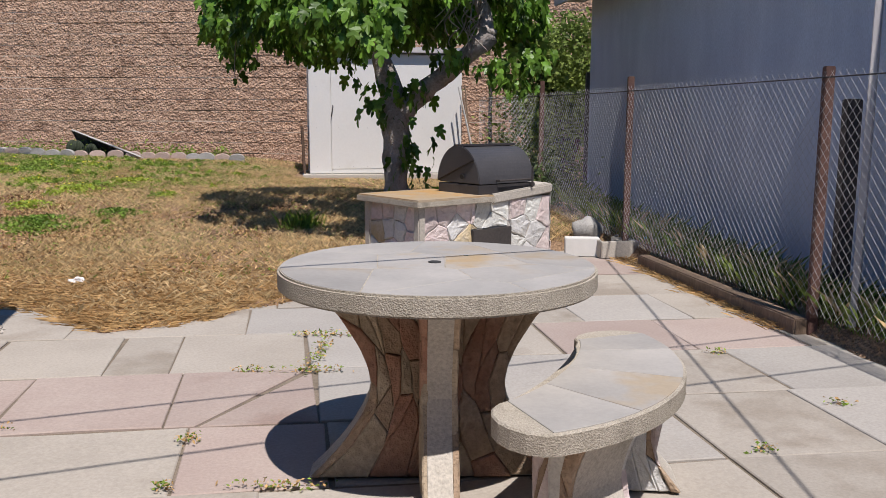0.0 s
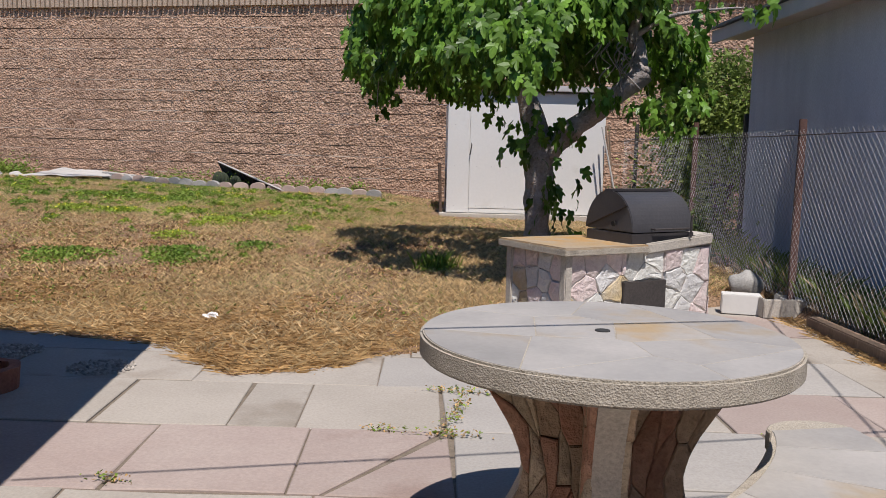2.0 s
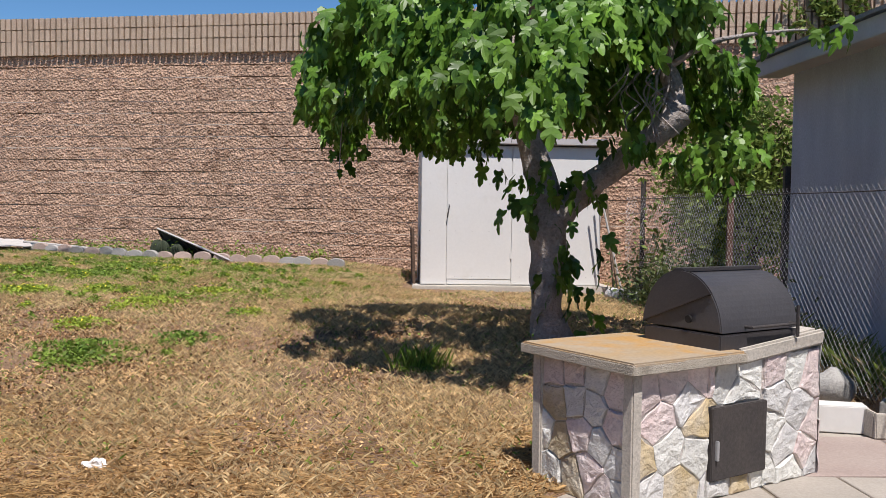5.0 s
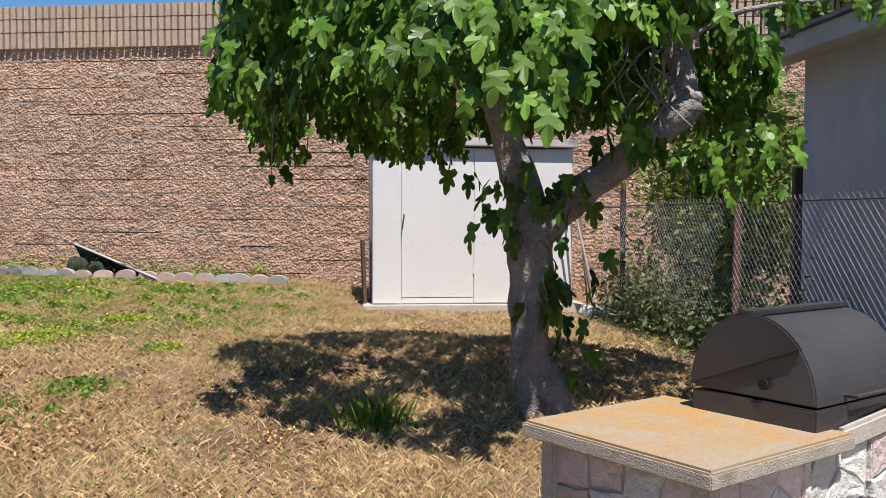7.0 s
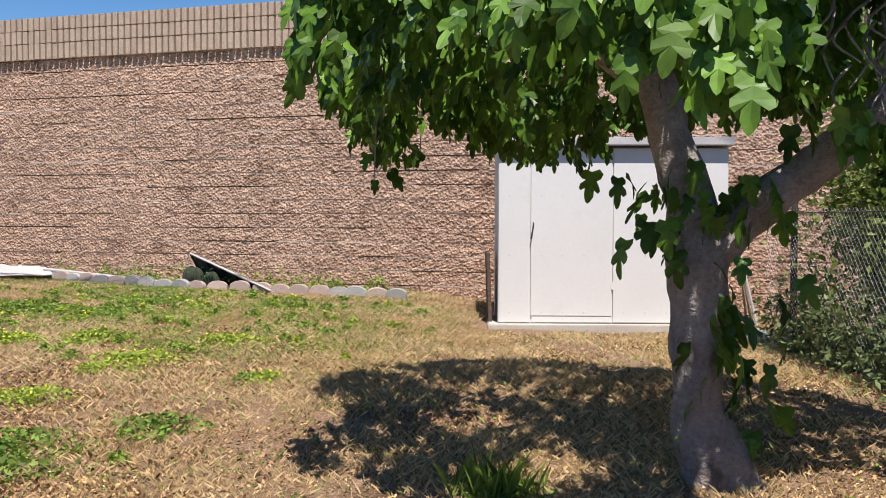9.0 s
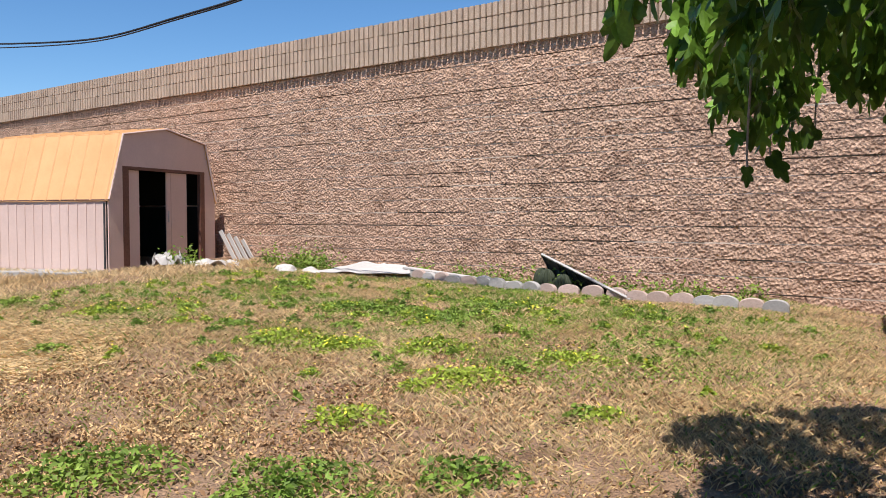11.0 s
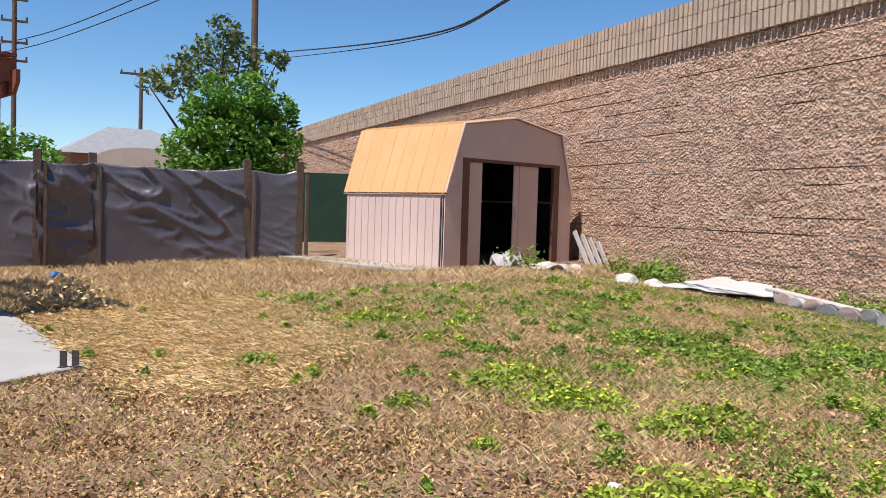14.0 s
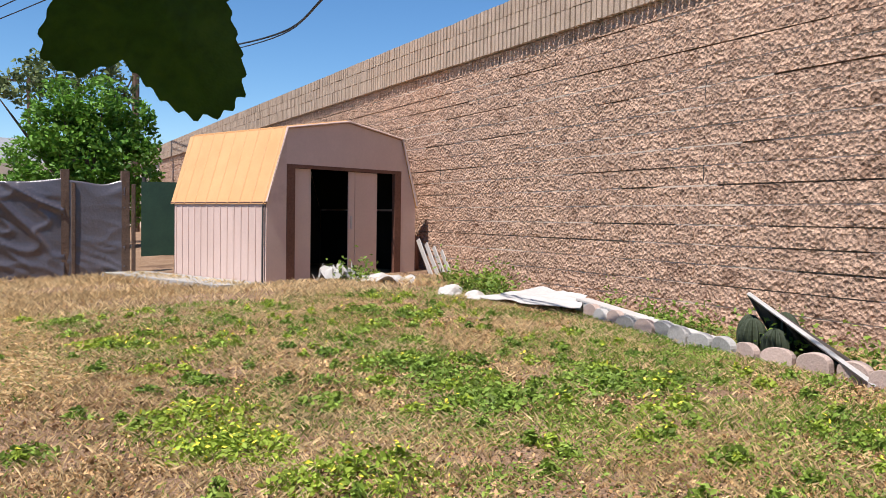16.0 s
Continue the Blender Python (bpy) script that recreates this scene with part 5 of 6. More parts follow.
limb("branch", [(0.84, -0.1, 2.5), (1.2, -0.2, 2.7), (1.55, -0.3, 2.75), (1.9, -0.3, 2.78)], [0.035, 0.022, 0.014, 0.008], trunk, sides=7, bumpy=0.01)
limb("branch", [(-0.3, 0, 2.1), (-0.9, 0.1, 2.5), (-1.5, 0.3, 2.7), (-2.0, 0.5, 2.6)], [0.07, 0.05, 0.035, 0.015], trunk, sides=8, bumpy=0.02)
limb("branch", [(-0.36, 0.05, 2.2), (-0.3, -0.6, 2.7), (-0.2, -1.2, 3.0)], [0.06, 0.045, 0.02], trunk, sides=8, bumpy=0.02)
limb("branch", [(-0.36, 0.05, 2.3), (-0.1, 0.7, 2.8), (0.1, 1.3, 3.0)], [0.06, 0.045, 0.02], trunk, sides=8, bumpy=0.02)
limb("branch", [(-2.0, 0.5, 2.6), (-2.1, 0.8, 2.35), (-2.08, 1.15, 2.0)], [0.016, 0.012, 0.006], trunk, sides=6, bumpy=0.006)
twig_rng = random.Random(17)
for k in range(16):
    px, pz = 0.62 + twig_rng.uniform(-0.1, 0.25), 2.3 + twig_rng.uniform(-0.1, 0.3)
    limb("twig", [(px, -0.12, pz), (px - twig_rng.uniform(0.0, 0.15), -0.25, pz - 0.15), (px - twig_rng.uniform(-0.1, 0.2), -0.3, pz - twig_rng.uniform(0.25, 0.45))], [0.010, 0.008, 0.004], trunk, sides=5, bumpy=0.005)


def fig_leaf(seed):
    """A five-lobed leaf in its own frame: stalk at the origin, tip along +y, length 1."""
    rr = random.Random(seed)
    pts = []
    half = [(0.05, 0.02), (0.30, -0.06), (0.46, 0.10), (0.40, 0.26), (0.24, 0.34), (0.44, 0.50), (0.47, 0.66), (0.34, 0.72), (0.19, 0.62), (0.20, 0.82), (0.10, 0.97)]
    wide = rr.uniform(0.55, 0.85)
    right = [(x * wide * rr.uniform(0.88, 1.08), y) for x, y in half]
    left = [(-x * wide * rr.uniform(0.88, 1.08), y) for x, y in half]
    outline = right + [(0, 1.02)] + left[::-1]
    sag = rr.uniform(0.15, 0.45)
    fold = rr.uniform(0.05, 0.35)
    shape = lambda x, y: (x, y, fold * abs(x) - sag * y * y + 0.05 * math.sin(7 * x + 5 * y))
    verts = [shape(0, t) for t in (0.0, 0.25, 0.5, 0.75)]
    verts += [shape(x, y) for x, y in outline]
    n = len(outline)
    faces = []
    spine = [min(3, max(0, int(y * 4))) for x, y in outline]
    for k in range(n - 1):
        a, b = 4 + k, 4 + k + 1
        sa, sb = spine[k], spine[k + 1]
        faces.append((sa, a, b))
        if sa != sb:
            faces.append((sa, b, sb))
    return np.array(verts), faces


LEAFS = [fig_leaf(k) for k in range(8)]


def leaf_matrix(p, out, size, rr):
    """A leaf that hangs outwards and down from p."""
    a = math.atan2(out[1], out[0]) + rr.gauss(0, 0.7)
    droop = rr.uniform(0.6, 1.5)
    d = Vector((math.cos(a) * math.cos(droop), math.sin(a) * math.cos(droop), -math.sin(droop)))
    nrm = Vector((rr.gauss(0, 0.35) + 0.3 * math.cos(a), rr.gauss(0, 0.35) + 0.3 * math.sin(a), 1))
    s = d.cross(nrm).normalized()
    nrm = s.cross(d)
    m = Matrix(((s.x, d.x, nrm.x, p[0]), (s.y, d.y, nrm.y, p[1]), (s.z, d.z, nrm.z, p[2]), (0, 0, 0, 1)))
    return m @ Matrix.Scale(size, 4)


leaf_rng = random.Random(23)
spots = []


def crown_point(u, v, w):
    """A place in the crown, as an umbrella of uneven depth round the tree's axis."""
    a = 2 * math.pi * u
    rim = 1.95 + 0.22 * math.sin(3 * a + 1) + 0.15 * math.sin(7 * a)
    r = rim * math.sqrt(v)
    cx, cy = -0.15, 0.05
    topz = 3.45 - 0.85 * (r / 2.1) ** 2.2 + 0.14 * math.sin(5 * a + r * 3)
    low = 2.26 - 0.25 * (r / 2.1) ** 3 + 0.14 * math.sin(4 * a + 2 * r)
    low += 0.55 * max(0.0, math.cos(a + 0.6)) ** 1.5 * max(0.0, 1 - (r / 2.2) ** 4)
    return Vector((cx + r * math.cos(a) * (1.12 if math.cos(a) < 0 else 0.8), cy + r * math.sin(a) * (0.98 if math.sin(a) > 0 else 0.91), low + (topz - low) * w)), a, r


LIMB = [Vector(q) for q in ((-0.08, 0, 1.3), (0.12, 0, 1.45), (0.36, 0, 1.64), (0.66, 0, 1.87), (0.9, 0, 2.06), (0.94, 0, 2.3), (0.88, 0, 2.5))]


def clear_of_limb(p):
    """The bare limb keeps its side towards the patio free of leaves."""
    if p.y > 0.1:
        return True
    flat = Vector((p.x, 0, p.z - 0.05))
    return min((flat - (a + (b - a) * t)).length for a, b in zip(LIMB, LIMB[1:]) for t in (0, 0.5, 1)) > 0.24


while len(spots) < 5500:
    u, v, w = leaf_rng.random(), leaf_rng.random(), leaf_rng.random()
    p, a, r = crown_point(u, v, w)
    shell = max(w, (r / 2.0) ** 2)
    if leaf_rng.random() < 0.44 + 0.56 * shell ** 2 and noise.noise(p * 1.6) > -0.14 and clear_of_limb(p):
        spots.append((p, (math.cos(a), math.sin(a)), leaf_rng.uniform(0.11, 0.205)))
# hanging sprays and shoots on the trunk
SPRAYS = [(-2.02, 1.2, 2.45, 1.85, 20), (-2.02, 0.37, 2.4, 1.85, 18), (-2.08, 0.75, 2.25, 1.68, 30), (-2.15, 0.45, 2.3, 1.9, 20), (-1.95, 1.0, 2.2, 1.75, 26), (-1.8, 0.1, 2.4, 2.05, 20), (1.3, -0.35, 2.0, 1.40, 34), (1.1, -0.1, 1.9, 1.5, 26),
          (1.45, 0.1, 2.1, 1.6, 20), (-0.3, -0.12, 1.75, 1.25, 20), (0.08, -0.12, 1.0, 0.45, 8), (-0.1, -0.16, 1.5, 1.1, 10), (0.15, -0.1, 1.7, 1.3, 14), (-1.2, -0.3, 2.1, 1.85, 20), (0.55, -0.4, 2.0, 1.7, 18),
          (-0.28, -0.1, 1.5, 1.15, 12), (0.14, -0.06, 1.25, 0.75, 11), (0.16, -0.02, 0.8, 0.3, 9), (0.12, -0.1, 0.5, 0.1, 7), (1.95, -0.3, 2.85, 2.6, 9), (1.6, -0.3, 2.85, 2.6, 10), (0.0, -0.12, 0.9, 0.3, 6)]
for sx, sy, z1, z0, n in SPRAYS:
    for k in range(n):
        p = Vector((sx + leaf_rng.gauss(0, 0.13), sy + leaf_rng.gauss(0, 0.12), leaf_rng.uniform(z0 + 0.1, z1)))
        spots.append((p, (leaf_rng.gauss(0, 1), leaf_rng.gauss(-0.6, 1)), leaf_rng.uniform(0.11, 0.20)))
# the low leaves over the walk, on the far west side
LOW = []
for tip, back, size in (((-2.025, 1.20, 1.628), (-0.10, -0.06, 0.16), 0.17), ((-2.02, 1.30, 1.80), (0.09, 0.05, 0.12), 0.15), ((-1.995, 0.345, 1.575), (-0.01, 0.01, 0.2), 0.09)):
    d = -Vector(back).normalized()
    base = Vector(tip) - d * size
    nrm = Vector((0.86, -0.5, 0.25))
    s_ = d.cross(nrm).normalized()
    nrm = s_.cross(d)
    LOW.append(Matrix(((s_.x, d.x, nrm.x, base.x), (s_.y, d.y, nrm.y, base.y), (s_.z, d.z, nrm.z, base.z), (0, 0, 0, 1))) @ Matrix.Diagonal((size * 0.9, size, size * 0.5, 1)))
    limb("twig", [base, base + Vector((0, 0, 0.12)), base + Vector((0.05, -0.1, 0.5))], [0.004, 0.005, 0.007], trunk, sides=5, bumpy=0.004)


def fine_leaf():
    """A lobed leaf with a wavy, toothed margin, for the leaves seen close by."""
    bm = bmesh.new()
    half = [(0.05, 0.0), (0.22, -0.07), (0.40, 0.0), (0.47, 0.14), (0.42, 0.27), (0.30, 0.35), (0.42, 0.48), (0.46, 0.60), (0.38, 0.70), (0.22, 0.70), (0.19, 0.80), (0.16, 0.90), (0.10, 0.99), (0.0, 1.02)]
    ring_ = []
    path_ = half + [(-x_, y_) for x_, y_ in half[-2::-1]]
    for q in range(len(path_) - 1):
        for s_ in range(8):
            t = s_ / 8
            x_, y_ = path_[q][0] + (path_[q + 1][0] - path_[q][0]) * t, path_[q][1] + (path_[q + 1][1] - path_[q][1]) * t
            w_ = 1 + 0.022 * math.sin(2 * math.pi * (q * 8 + s_) / 5.3)
            ring_.append(((x_) * w_, 0.4 + (y_ - 0.4) * w_))
    bend = lambda x_, y_: (x_, y_, 0.18 * abs(x_) - 0.12 * y_ * y_ + 0.03 * math.sin(9 * x_ + 6 * y_))
    rows_ = [[bm.verts.new(bend(x_ * k, 0.4 + (y_ - 0.4) * k)) for x_, y_ in ring_] for k in (0.33, 0.66, 1.0)]
    mid_ = bm.verts.new(bend(0, 0.4))
    n_ = len(ring_)
    for q in range(n_):
        q2 = (q + 1) % n_
        bm.faces.new((mid_, rows_[0][q], rows_[0][q2]))
        for a_, b_ in ((0, 1), (1, 2)):
            bm.faces.new((rows_[a_][q], rows_[b_][q], rows_[b_][q2], rows_[a_][q2]))
    me = bpy.data.meshes.new("leaf")
    bm.transform(Matrix.Scale(U, 4))
    bm.to_mesh(me)
    bm.free()
    me.polygons.foreach_set("use_smooth", [True] * len(me.polygons))
    me.materials.append(M_LEAF)
    return me


big_v, big_f, offset = [], [], 0
leaf_meshes = []
for v, f in LEAFS:
    me = bpy.data.meshes.new("leaf")
    me.from_pydata((v * U).tolist(), [], f)
    me.materials.append(M_LEAF)
    leaf_meshes.append(me)
singles = 0
for k, (p, out, size) in enumerate(spots):
    # keep the head-high lane on the west side clear
    wx, wy = p.x - 0.45, p.y + 10.1
    if -2.38 < wx < -1.6 and wy < 11.7 and p.z + 0.12 < 2.2 or -3.1 < wx < -2.66 and 9.9 < wy < 11.8 and p.z + 0.12 < 2.3 or -2.67 < wx < -1.6 and 9.9 < wy < 11.8 and p.z + 0.12 - size < 1.84:
        continue
    m = leaf_matrix(p, out, size, leaf_rng)
    j = leaf_rng.randrange(8)
    if p.y < -1.0 and singles < 290:
        shared("leaf", leaf_meshes[j], tree, Matrix.Scale(U, 4) @ m @ Matrix.Scale(1 / U, 4))
        singles += 1
    else:
        v, f = LEAFS[j]
        mm = np.array(m)
        big_v.append(v @ mm[:3, :3].T + mm[:3, 3])
        big_f.append(np.array(f) + offset)
        offset += len(v)
near_leaf = fine_leaf()
for k, m in enumerate(LOW):
    shared("leaf", near_leaf, tree, Matrix.Scale(U, 4) @ m @ Matrix.Scale(1 / U, 4))
crown = raw_mesh("crown", np.concatenate(big_v), np.concatenate(big_f), M_LEAF, tree)
tagged(crown, kind="stuff")

# ---- chain-link fence and the blue building ----
FANG = 10
FA = Vector((2.5, 4.8))
FD = Vector((-math.sin(radians(FANG)), math.cos(radians(FANG))))


def fence_at(y):
    return 1.82 + 0.1763 * (8.65 - y)


fence = thing("chain_link_fence", "galvanised chain-link fence on rusty steel posts", "fence", at(0, 0, 0))
Y0, Y1 = 3.2, 15.3
for py in (3.4, 5.5, 8.65, 11.65, 14.6):
    px, gz = fence_at(py), float(ground_z(np.array(fence_at(py)), np.array(py)))
    part("post", box(px - 0.03, px + 0.03, py - 0.03, py + 0.03, gz - 0.2, 1.74 + 0.02 * (py - 8), 0.006), M_RUST if py < 14 else M_IRON, fence, "rusty steel post" if py < 14 else "")
pitch, ztop = 0.074, 1.66
verts, faces, offset = [], [], 0
length = (Y1 - Y0) / math.cos(radians(FANG))
r = 0.0012


def thin(p, q, rad):
    global offset
    d = (q - p).normalized()
    s = d.cross(Vector((1, 0.2, 0))).normalized()
    t = d.cross(s)
    for c in (p, q):
        for k in range(3):
            a = 2 * math.pi * k / 3
            verts.append(c + rad * (math.cos(a) * s + math.sin(a) * t))
    faces.extend([(offset, offset + 1, offset + 4, offset + 3), (offset + 1, offset + 2, offset + 5, offset + 4), (offset + 2, offset, offset + 3, offset + 5)])
    offset += 6


def fpoint(s, z, side):
    yy = Y0 + s * math.cos(radians(FANG))
    return Vector((fence_at(yy) - 0.035 + side * 0.004, yy, z))


height = 1.52
n = int(length / pitch)
for k in range(-int(height / pitch) - 1, n):
    for sgn in (1, -1):
        s0 = k * pitch
        a, b = (s0, s0 + height) if sgn > 0 else (s0 + height, s0)
        za, zb = ztop - height, ztop
        # clip to the fence's length
        lo, hi = min(a, b), max(a, b)
        if hi < 0 or lo > length:
            continue
        def zs(s):
            return za + (zb - za) * (s - a) / (b - a)
        lo2, hi2 = max(lo, 0), min(hi, length)
        mid_s = (lo2 + hi2) / 2
        thin(fpoint(lo2, zs(lo2), sgn), fpoint(mid_s, zs(mid_s), -sgn), r)
        thin(fpoint(mid_s, zs(mid_s), -sgn), fpoint(hi2, zs(hi2), sgn), r)
mesh_wire = raw_mesh("wire_mesh", np.array([tuple(v) for v in verts]), np.array(faces), M_WIRE, fence)
tagged(mesh_wire, kind="stuff")
part("top_wire", tube([fpoint(0, ztop - 0.03, 0), fpoint(length / 2, ztop - 0.05, 0), fpoint(length, ztop - 0.03, 0)], 0.005, 5), M_IRON, fence)
beam = part("beam", rough(box(-0.06, 0.06, -1.25, 1.35, -0.06, 0.10, 0.01), 0.006, 6), M_WOOD)
beam.matrix_world = at(2.10, 6.72, 0.0, 0, 0, 10)
tagged(beam, "weathered brown timber beam edging the patio", "beam")

blue = thing("blue_building", "blue-grey stucco building with a pale eave", "building", at(1.98, 12.05, 0, 0, 0, FANG))
part("wall", box(0, 6, -16, 0, -0.3, 2.90), M_BLUE, blue)
part("fascia", box(-0.42, -0.38, -16.2, 0.35, 2.84, 3.00, 0.006), M_FASCIA, blue, "pale painted fascia board")
part("soffit", box(-0.379, 0.0, -16.2, 0.34, 2.90, 2.93), M_FASCIA, blue)
rf = sheet([(-0.47, -16.2, 3.005), (4, -16.2, 4.24), (4, 0.4, 4.24), (-0.47, 0.4, 3.005)], 0.03)
part("roof", rf, M_ROOFING, blue)
part("gable_fascia", sheet([(-0.38, 0.352, 2.86), (4, 0.352, 4.07), (4, 0.352, 4.23), (-0.38, 0.352, 3.02)], 0.03), M_FASCIA, blue)
dark_post = part("dark_post", box(-0.05, 0.05, -0.05, 0.05, -0.1, 1.95, 0.008), M_IRON)
dark_post.matrix_world = at(2.0, 12.2, 0)
tagged(dark_post, "dark wooden post at the corner of the blue building", "post")
dark_post = part("dark_post", box(-0.05, 0.05, -0.05, 0.05, -0.1, 1.5, 0.008), M_IRON)
dark_post.matrix_world = at(2.72, 5.9, 0, 0, 0, 0)
tagged(dark_post, "dark wooden post against the blue building", "post")
board = part("leaning_board", rough(box(-0.15, 0.15, -0.02, 0.02, 0, 2.3, 0.005), 0.004, 5), M_FASCIA)
board.matrix_world = at(2.56, 5.32, 0.1) @ pose(0, 0, 0, 0, 5, 62)
tagged(board, "pale blue weathered board leaning behind the fence", "board")

# creeper hanging over the parapet
creeper = thing("creeper", "yellow-green creeper trailing over the wall parapet", "creeper", at(4.1, 17.72, 4.5))
for k in range(5):
    a = -0.5 + 0.26 * k
    part("stem", tube([(a, 0.06, 0.55), (a + 0.05, -0.04, 0.5), (a + 0.1, -0.06, 0.1), (a + 0.06, -0.05, -0.2)], [0.012, 0.012, 0.009, 0.004], 5), M_BARK2, creeper)
pts = rng.normal(0, 1, (1500, 3)) * np.array([0.36, 0.04, 0.22]) + np.array([0.0, -0.06, 0.32])
leaves("foliage", pts[np.sin(pts[:, 0] * 11 + pts[:, 2] * 8) > -0.5], 0.05, M_BUSH, up=0.3, parent=creeper)

# bush and ivy behind the fence
bush = thing("bush", "wispy yellow-green bush behind the chain-link fence", "bush", at(2.0, 14.2, 0.2))
for k in range(9):
    a, b_ = twig_rng.uniform(-0.8, 0.6), twig_rng.uniform(-0.5, 0.5)
    part("stem", tube([(0, 0, 0), (a * 0.5, b_ * 0.5, 1.2), (a, b_, 2.4)], [0.03, 0.02, 0.006], 6), M_BARK2, bush)
n = 26000
pts = rng.normal(0, 1, (n, 3)) * np.array([0.42, 0.45, 0.62]) + np.array([-0.1, 0, 1.5])
pts = pts[(pts[:, 2] > 0.1) & (pts[:, 2] < 2.75)]
keepn = np.sin(pts[:, 0] * 7 + pts[:, 2] * 5) + np.sin(pts[:, 1] * 8 - pts[:, 2] * 6) > -0.9
leaves("foliage", pts[keepn], 0.042, M_BUSH, up=0.3, parent=bush)
pts = []
for k in range(46):
    cy = twig_rng.uniform(11.0, 15.2)
    cx = fence_at(cy) + twig_rng.uniform(-0.12, 0.3)
    n = 130
    pts.append(np.stack([cx + rng.normal(0, 0.16, n), cy + rng.normal(0, 0.16, n), 0.25 + np.abs(rng.normal(0.1, 0.32, n))], 1))
leaves("ivy", np.concatenate(pts), 0.035, M_LEAF3, "dark green ivy and brush tangled in the fence", "ivy", up=0.3)
for k in range(3):
    pole = part("pole", tube([(0, 0, 0), (0, 0, 1.75)], 0.016, 8), M_WOOD if k else M_SHEET)
    pole.matrix_world = at(0.66 - 0.06 * k, 15.9 + 0.08 * k, 0.16) @ pose(0, 0, 0, -4, -13 + 4 * k, 0)
    tagged(pole, "thin wooden pole leaning on the storage shed", "pole", "poles by the storage shed")
for k, (sx, sy, sr) in enumerate(((0.62, 15.5, 0.16), (0.85, 15.2, 0.2), (0.5, 15.75, 0.13))):
    st = tagged(part("stone", rock(sr, sr * 0.8, sr * 0.7, k + 2), STONES[2]), "rough grey stone by the storage shed", "stone", "stones by the storage shed")
    st.matrix_world = at(sx, sy, float(base_z(sx, sy)) + 0.07)

# blocks at the end of the patio
wb = tagged(part("white_block", rough(box(-0.17, 0.17, -0.08, 0.08, 0, 0.18, 0.006), 0.003, 8), M_WHITE), "white painted block on the paving", "block")
wb.matrix_world = at(1.38, 8.60, 0.0, 0, 0, -4)
st = tagged(part("boulder", rock(0.16, 0.14, 0.15, 7, 3), M_EDGE_GREY, smooth=True), "rounded grey boulder behind the white block", "boulder")
st.matrix_world = at(1.52, 9.2, 0.17)


def half_block(seed):
    bm = merge(box(-0.19, 0.19, -0.09, -0.06, 0, 0.17, 0.006), box(-0.19, -0.16, -0.06, 0.09, 0, 0.17, 0.006), box(0.0, 0.03, -0.06, 0.09, 0, 0.17, 0.006), box(0.16, 0.19, -0.06, 0.07, 0, 0.17, 0.006))
    return rough(bm, 0.008, 9, seed)


for k, (bx, by, rz) in enumerate(((1.71, 8.5, 12), (1.9, 8.72, -28))):
    cb = tagged(part("cinder_block", half_block(k), M_CONCRETE), "broken grey cinder block at the patio edge", "cinder block", "cinder blocks at the patio edge")
    cb.matrix_world = at(bx, by, 0.0, 0, 0, rz)
for (lx, ly, lr, material, label) in ((1.98, 8.35, 0.05, M_TEAL, "crumpled teal plastic scrap on the paving"), (2.06, 7.2, 0.045, M_TRASH, "crumpled pale wrapper beside the beam"), (-2.96, 6.95, 0.06, M_TRASH, "crumpled white paper on the dead grass"), (-17.0, 9.95, 0.12, M_BLUEPLASTIC, "blue plastic scrap near the grey fence"), (-14.2, 9.6, 0.08, M_TRASH, "pale crumpled scrap near the grey fence"), (-5.4, 11.9, 0.04, M_TRASH, "white scrap of paper on the lawn")):
    bm = rock(lr, lr * 0.7, lr * 0.5, lx * 3, 3)
    for v in bm.verts:
        v.co += noise.noise_vector(v.co * 30) * lr * 0.4
    ob = tagged(part("litter", bm, material), label, "litter")
    ob.matrix_world = at(lx, ly, float(ground_z(np.array(lx), np.array(ly))) + lr * 0.25)

# ---- pergola and its slab ----
slab_poly = [(-8.82, 7.9), (-8.97, 8.72), (-9.6, 9.86), (-12.4, 9.36), (-16.5, 8.3), (-18, 7.7), (-18.5, 4.5), (-18, -2), (-9.2, -2), (-8.9, 5)]
slab = prism(slab_poly, -0.12, 0.0, 0.01)
for v in slab.verts:
    v.co.z += float(base_z(v.co.x, v.co.y)) + 0.035
slab = tagged(part("slab", slab, M_SLAB), "pale concrete patio slab under the pergola", "slab", kind="structure")
for a, b_ in (((-9.2, 9.15), (-16.9, 7.4)), ((-11.0, 9.58), (-17.2, 8.0)), ((-9.0, 8.3), (-16.5, 6.5))):
    mid_ = ((a[0] + b_[0]) / 2, (a[1] + b_[1]) / 2)
    part("slab_joint", tube([(q[0], q[1], float(base_z(*q)) + 0.034) for q in (a, mid_, b_)], 0.008, 4), M_DARKGAP, slab)
perg = thing("pergola", "red-brown stained timber pergola over a concrete slab", "pergola", at(-12.45, 9.1, 0.32, 0, 0, 14))
P1, P2 = (0, 0), (-4.2, 0.0)
PH = 2.61
for px in (0, -3.05):
    for py in (0, -4.2):
        post = part("post", box(px - 0.085, px + 0.085, py - 0.085, py + 0.085, -0.05, PH + 0.28 if py == 0 else PH, 0.008), M_REDWOOD, perg)
        for sx, sy in ((0, -1 if py == 0 else 1),):
            br = sheet([(0, 0, 0), (0, 0.75, 0.75), (0, 0.9, 0.75), (0, 0, -0.15)], 0.08)
            part("brace", br, M_REDWOOD, post, m=Matrix.Translation((px - 0.04, py + 0.08 * sy, PH - 0.85)) @ Matrix.Diagonal((1, sy, 1, 1)))
for px in (0.11, -0.16, -2.89, -3.21):
    part("beam", box(px - 0.025, px + 0.025, -5.2, 0.22 if px in (0.11,) else 0.18, PH - 0.12, PH + 0.13, 0.006), M_REDWOOD, perg)
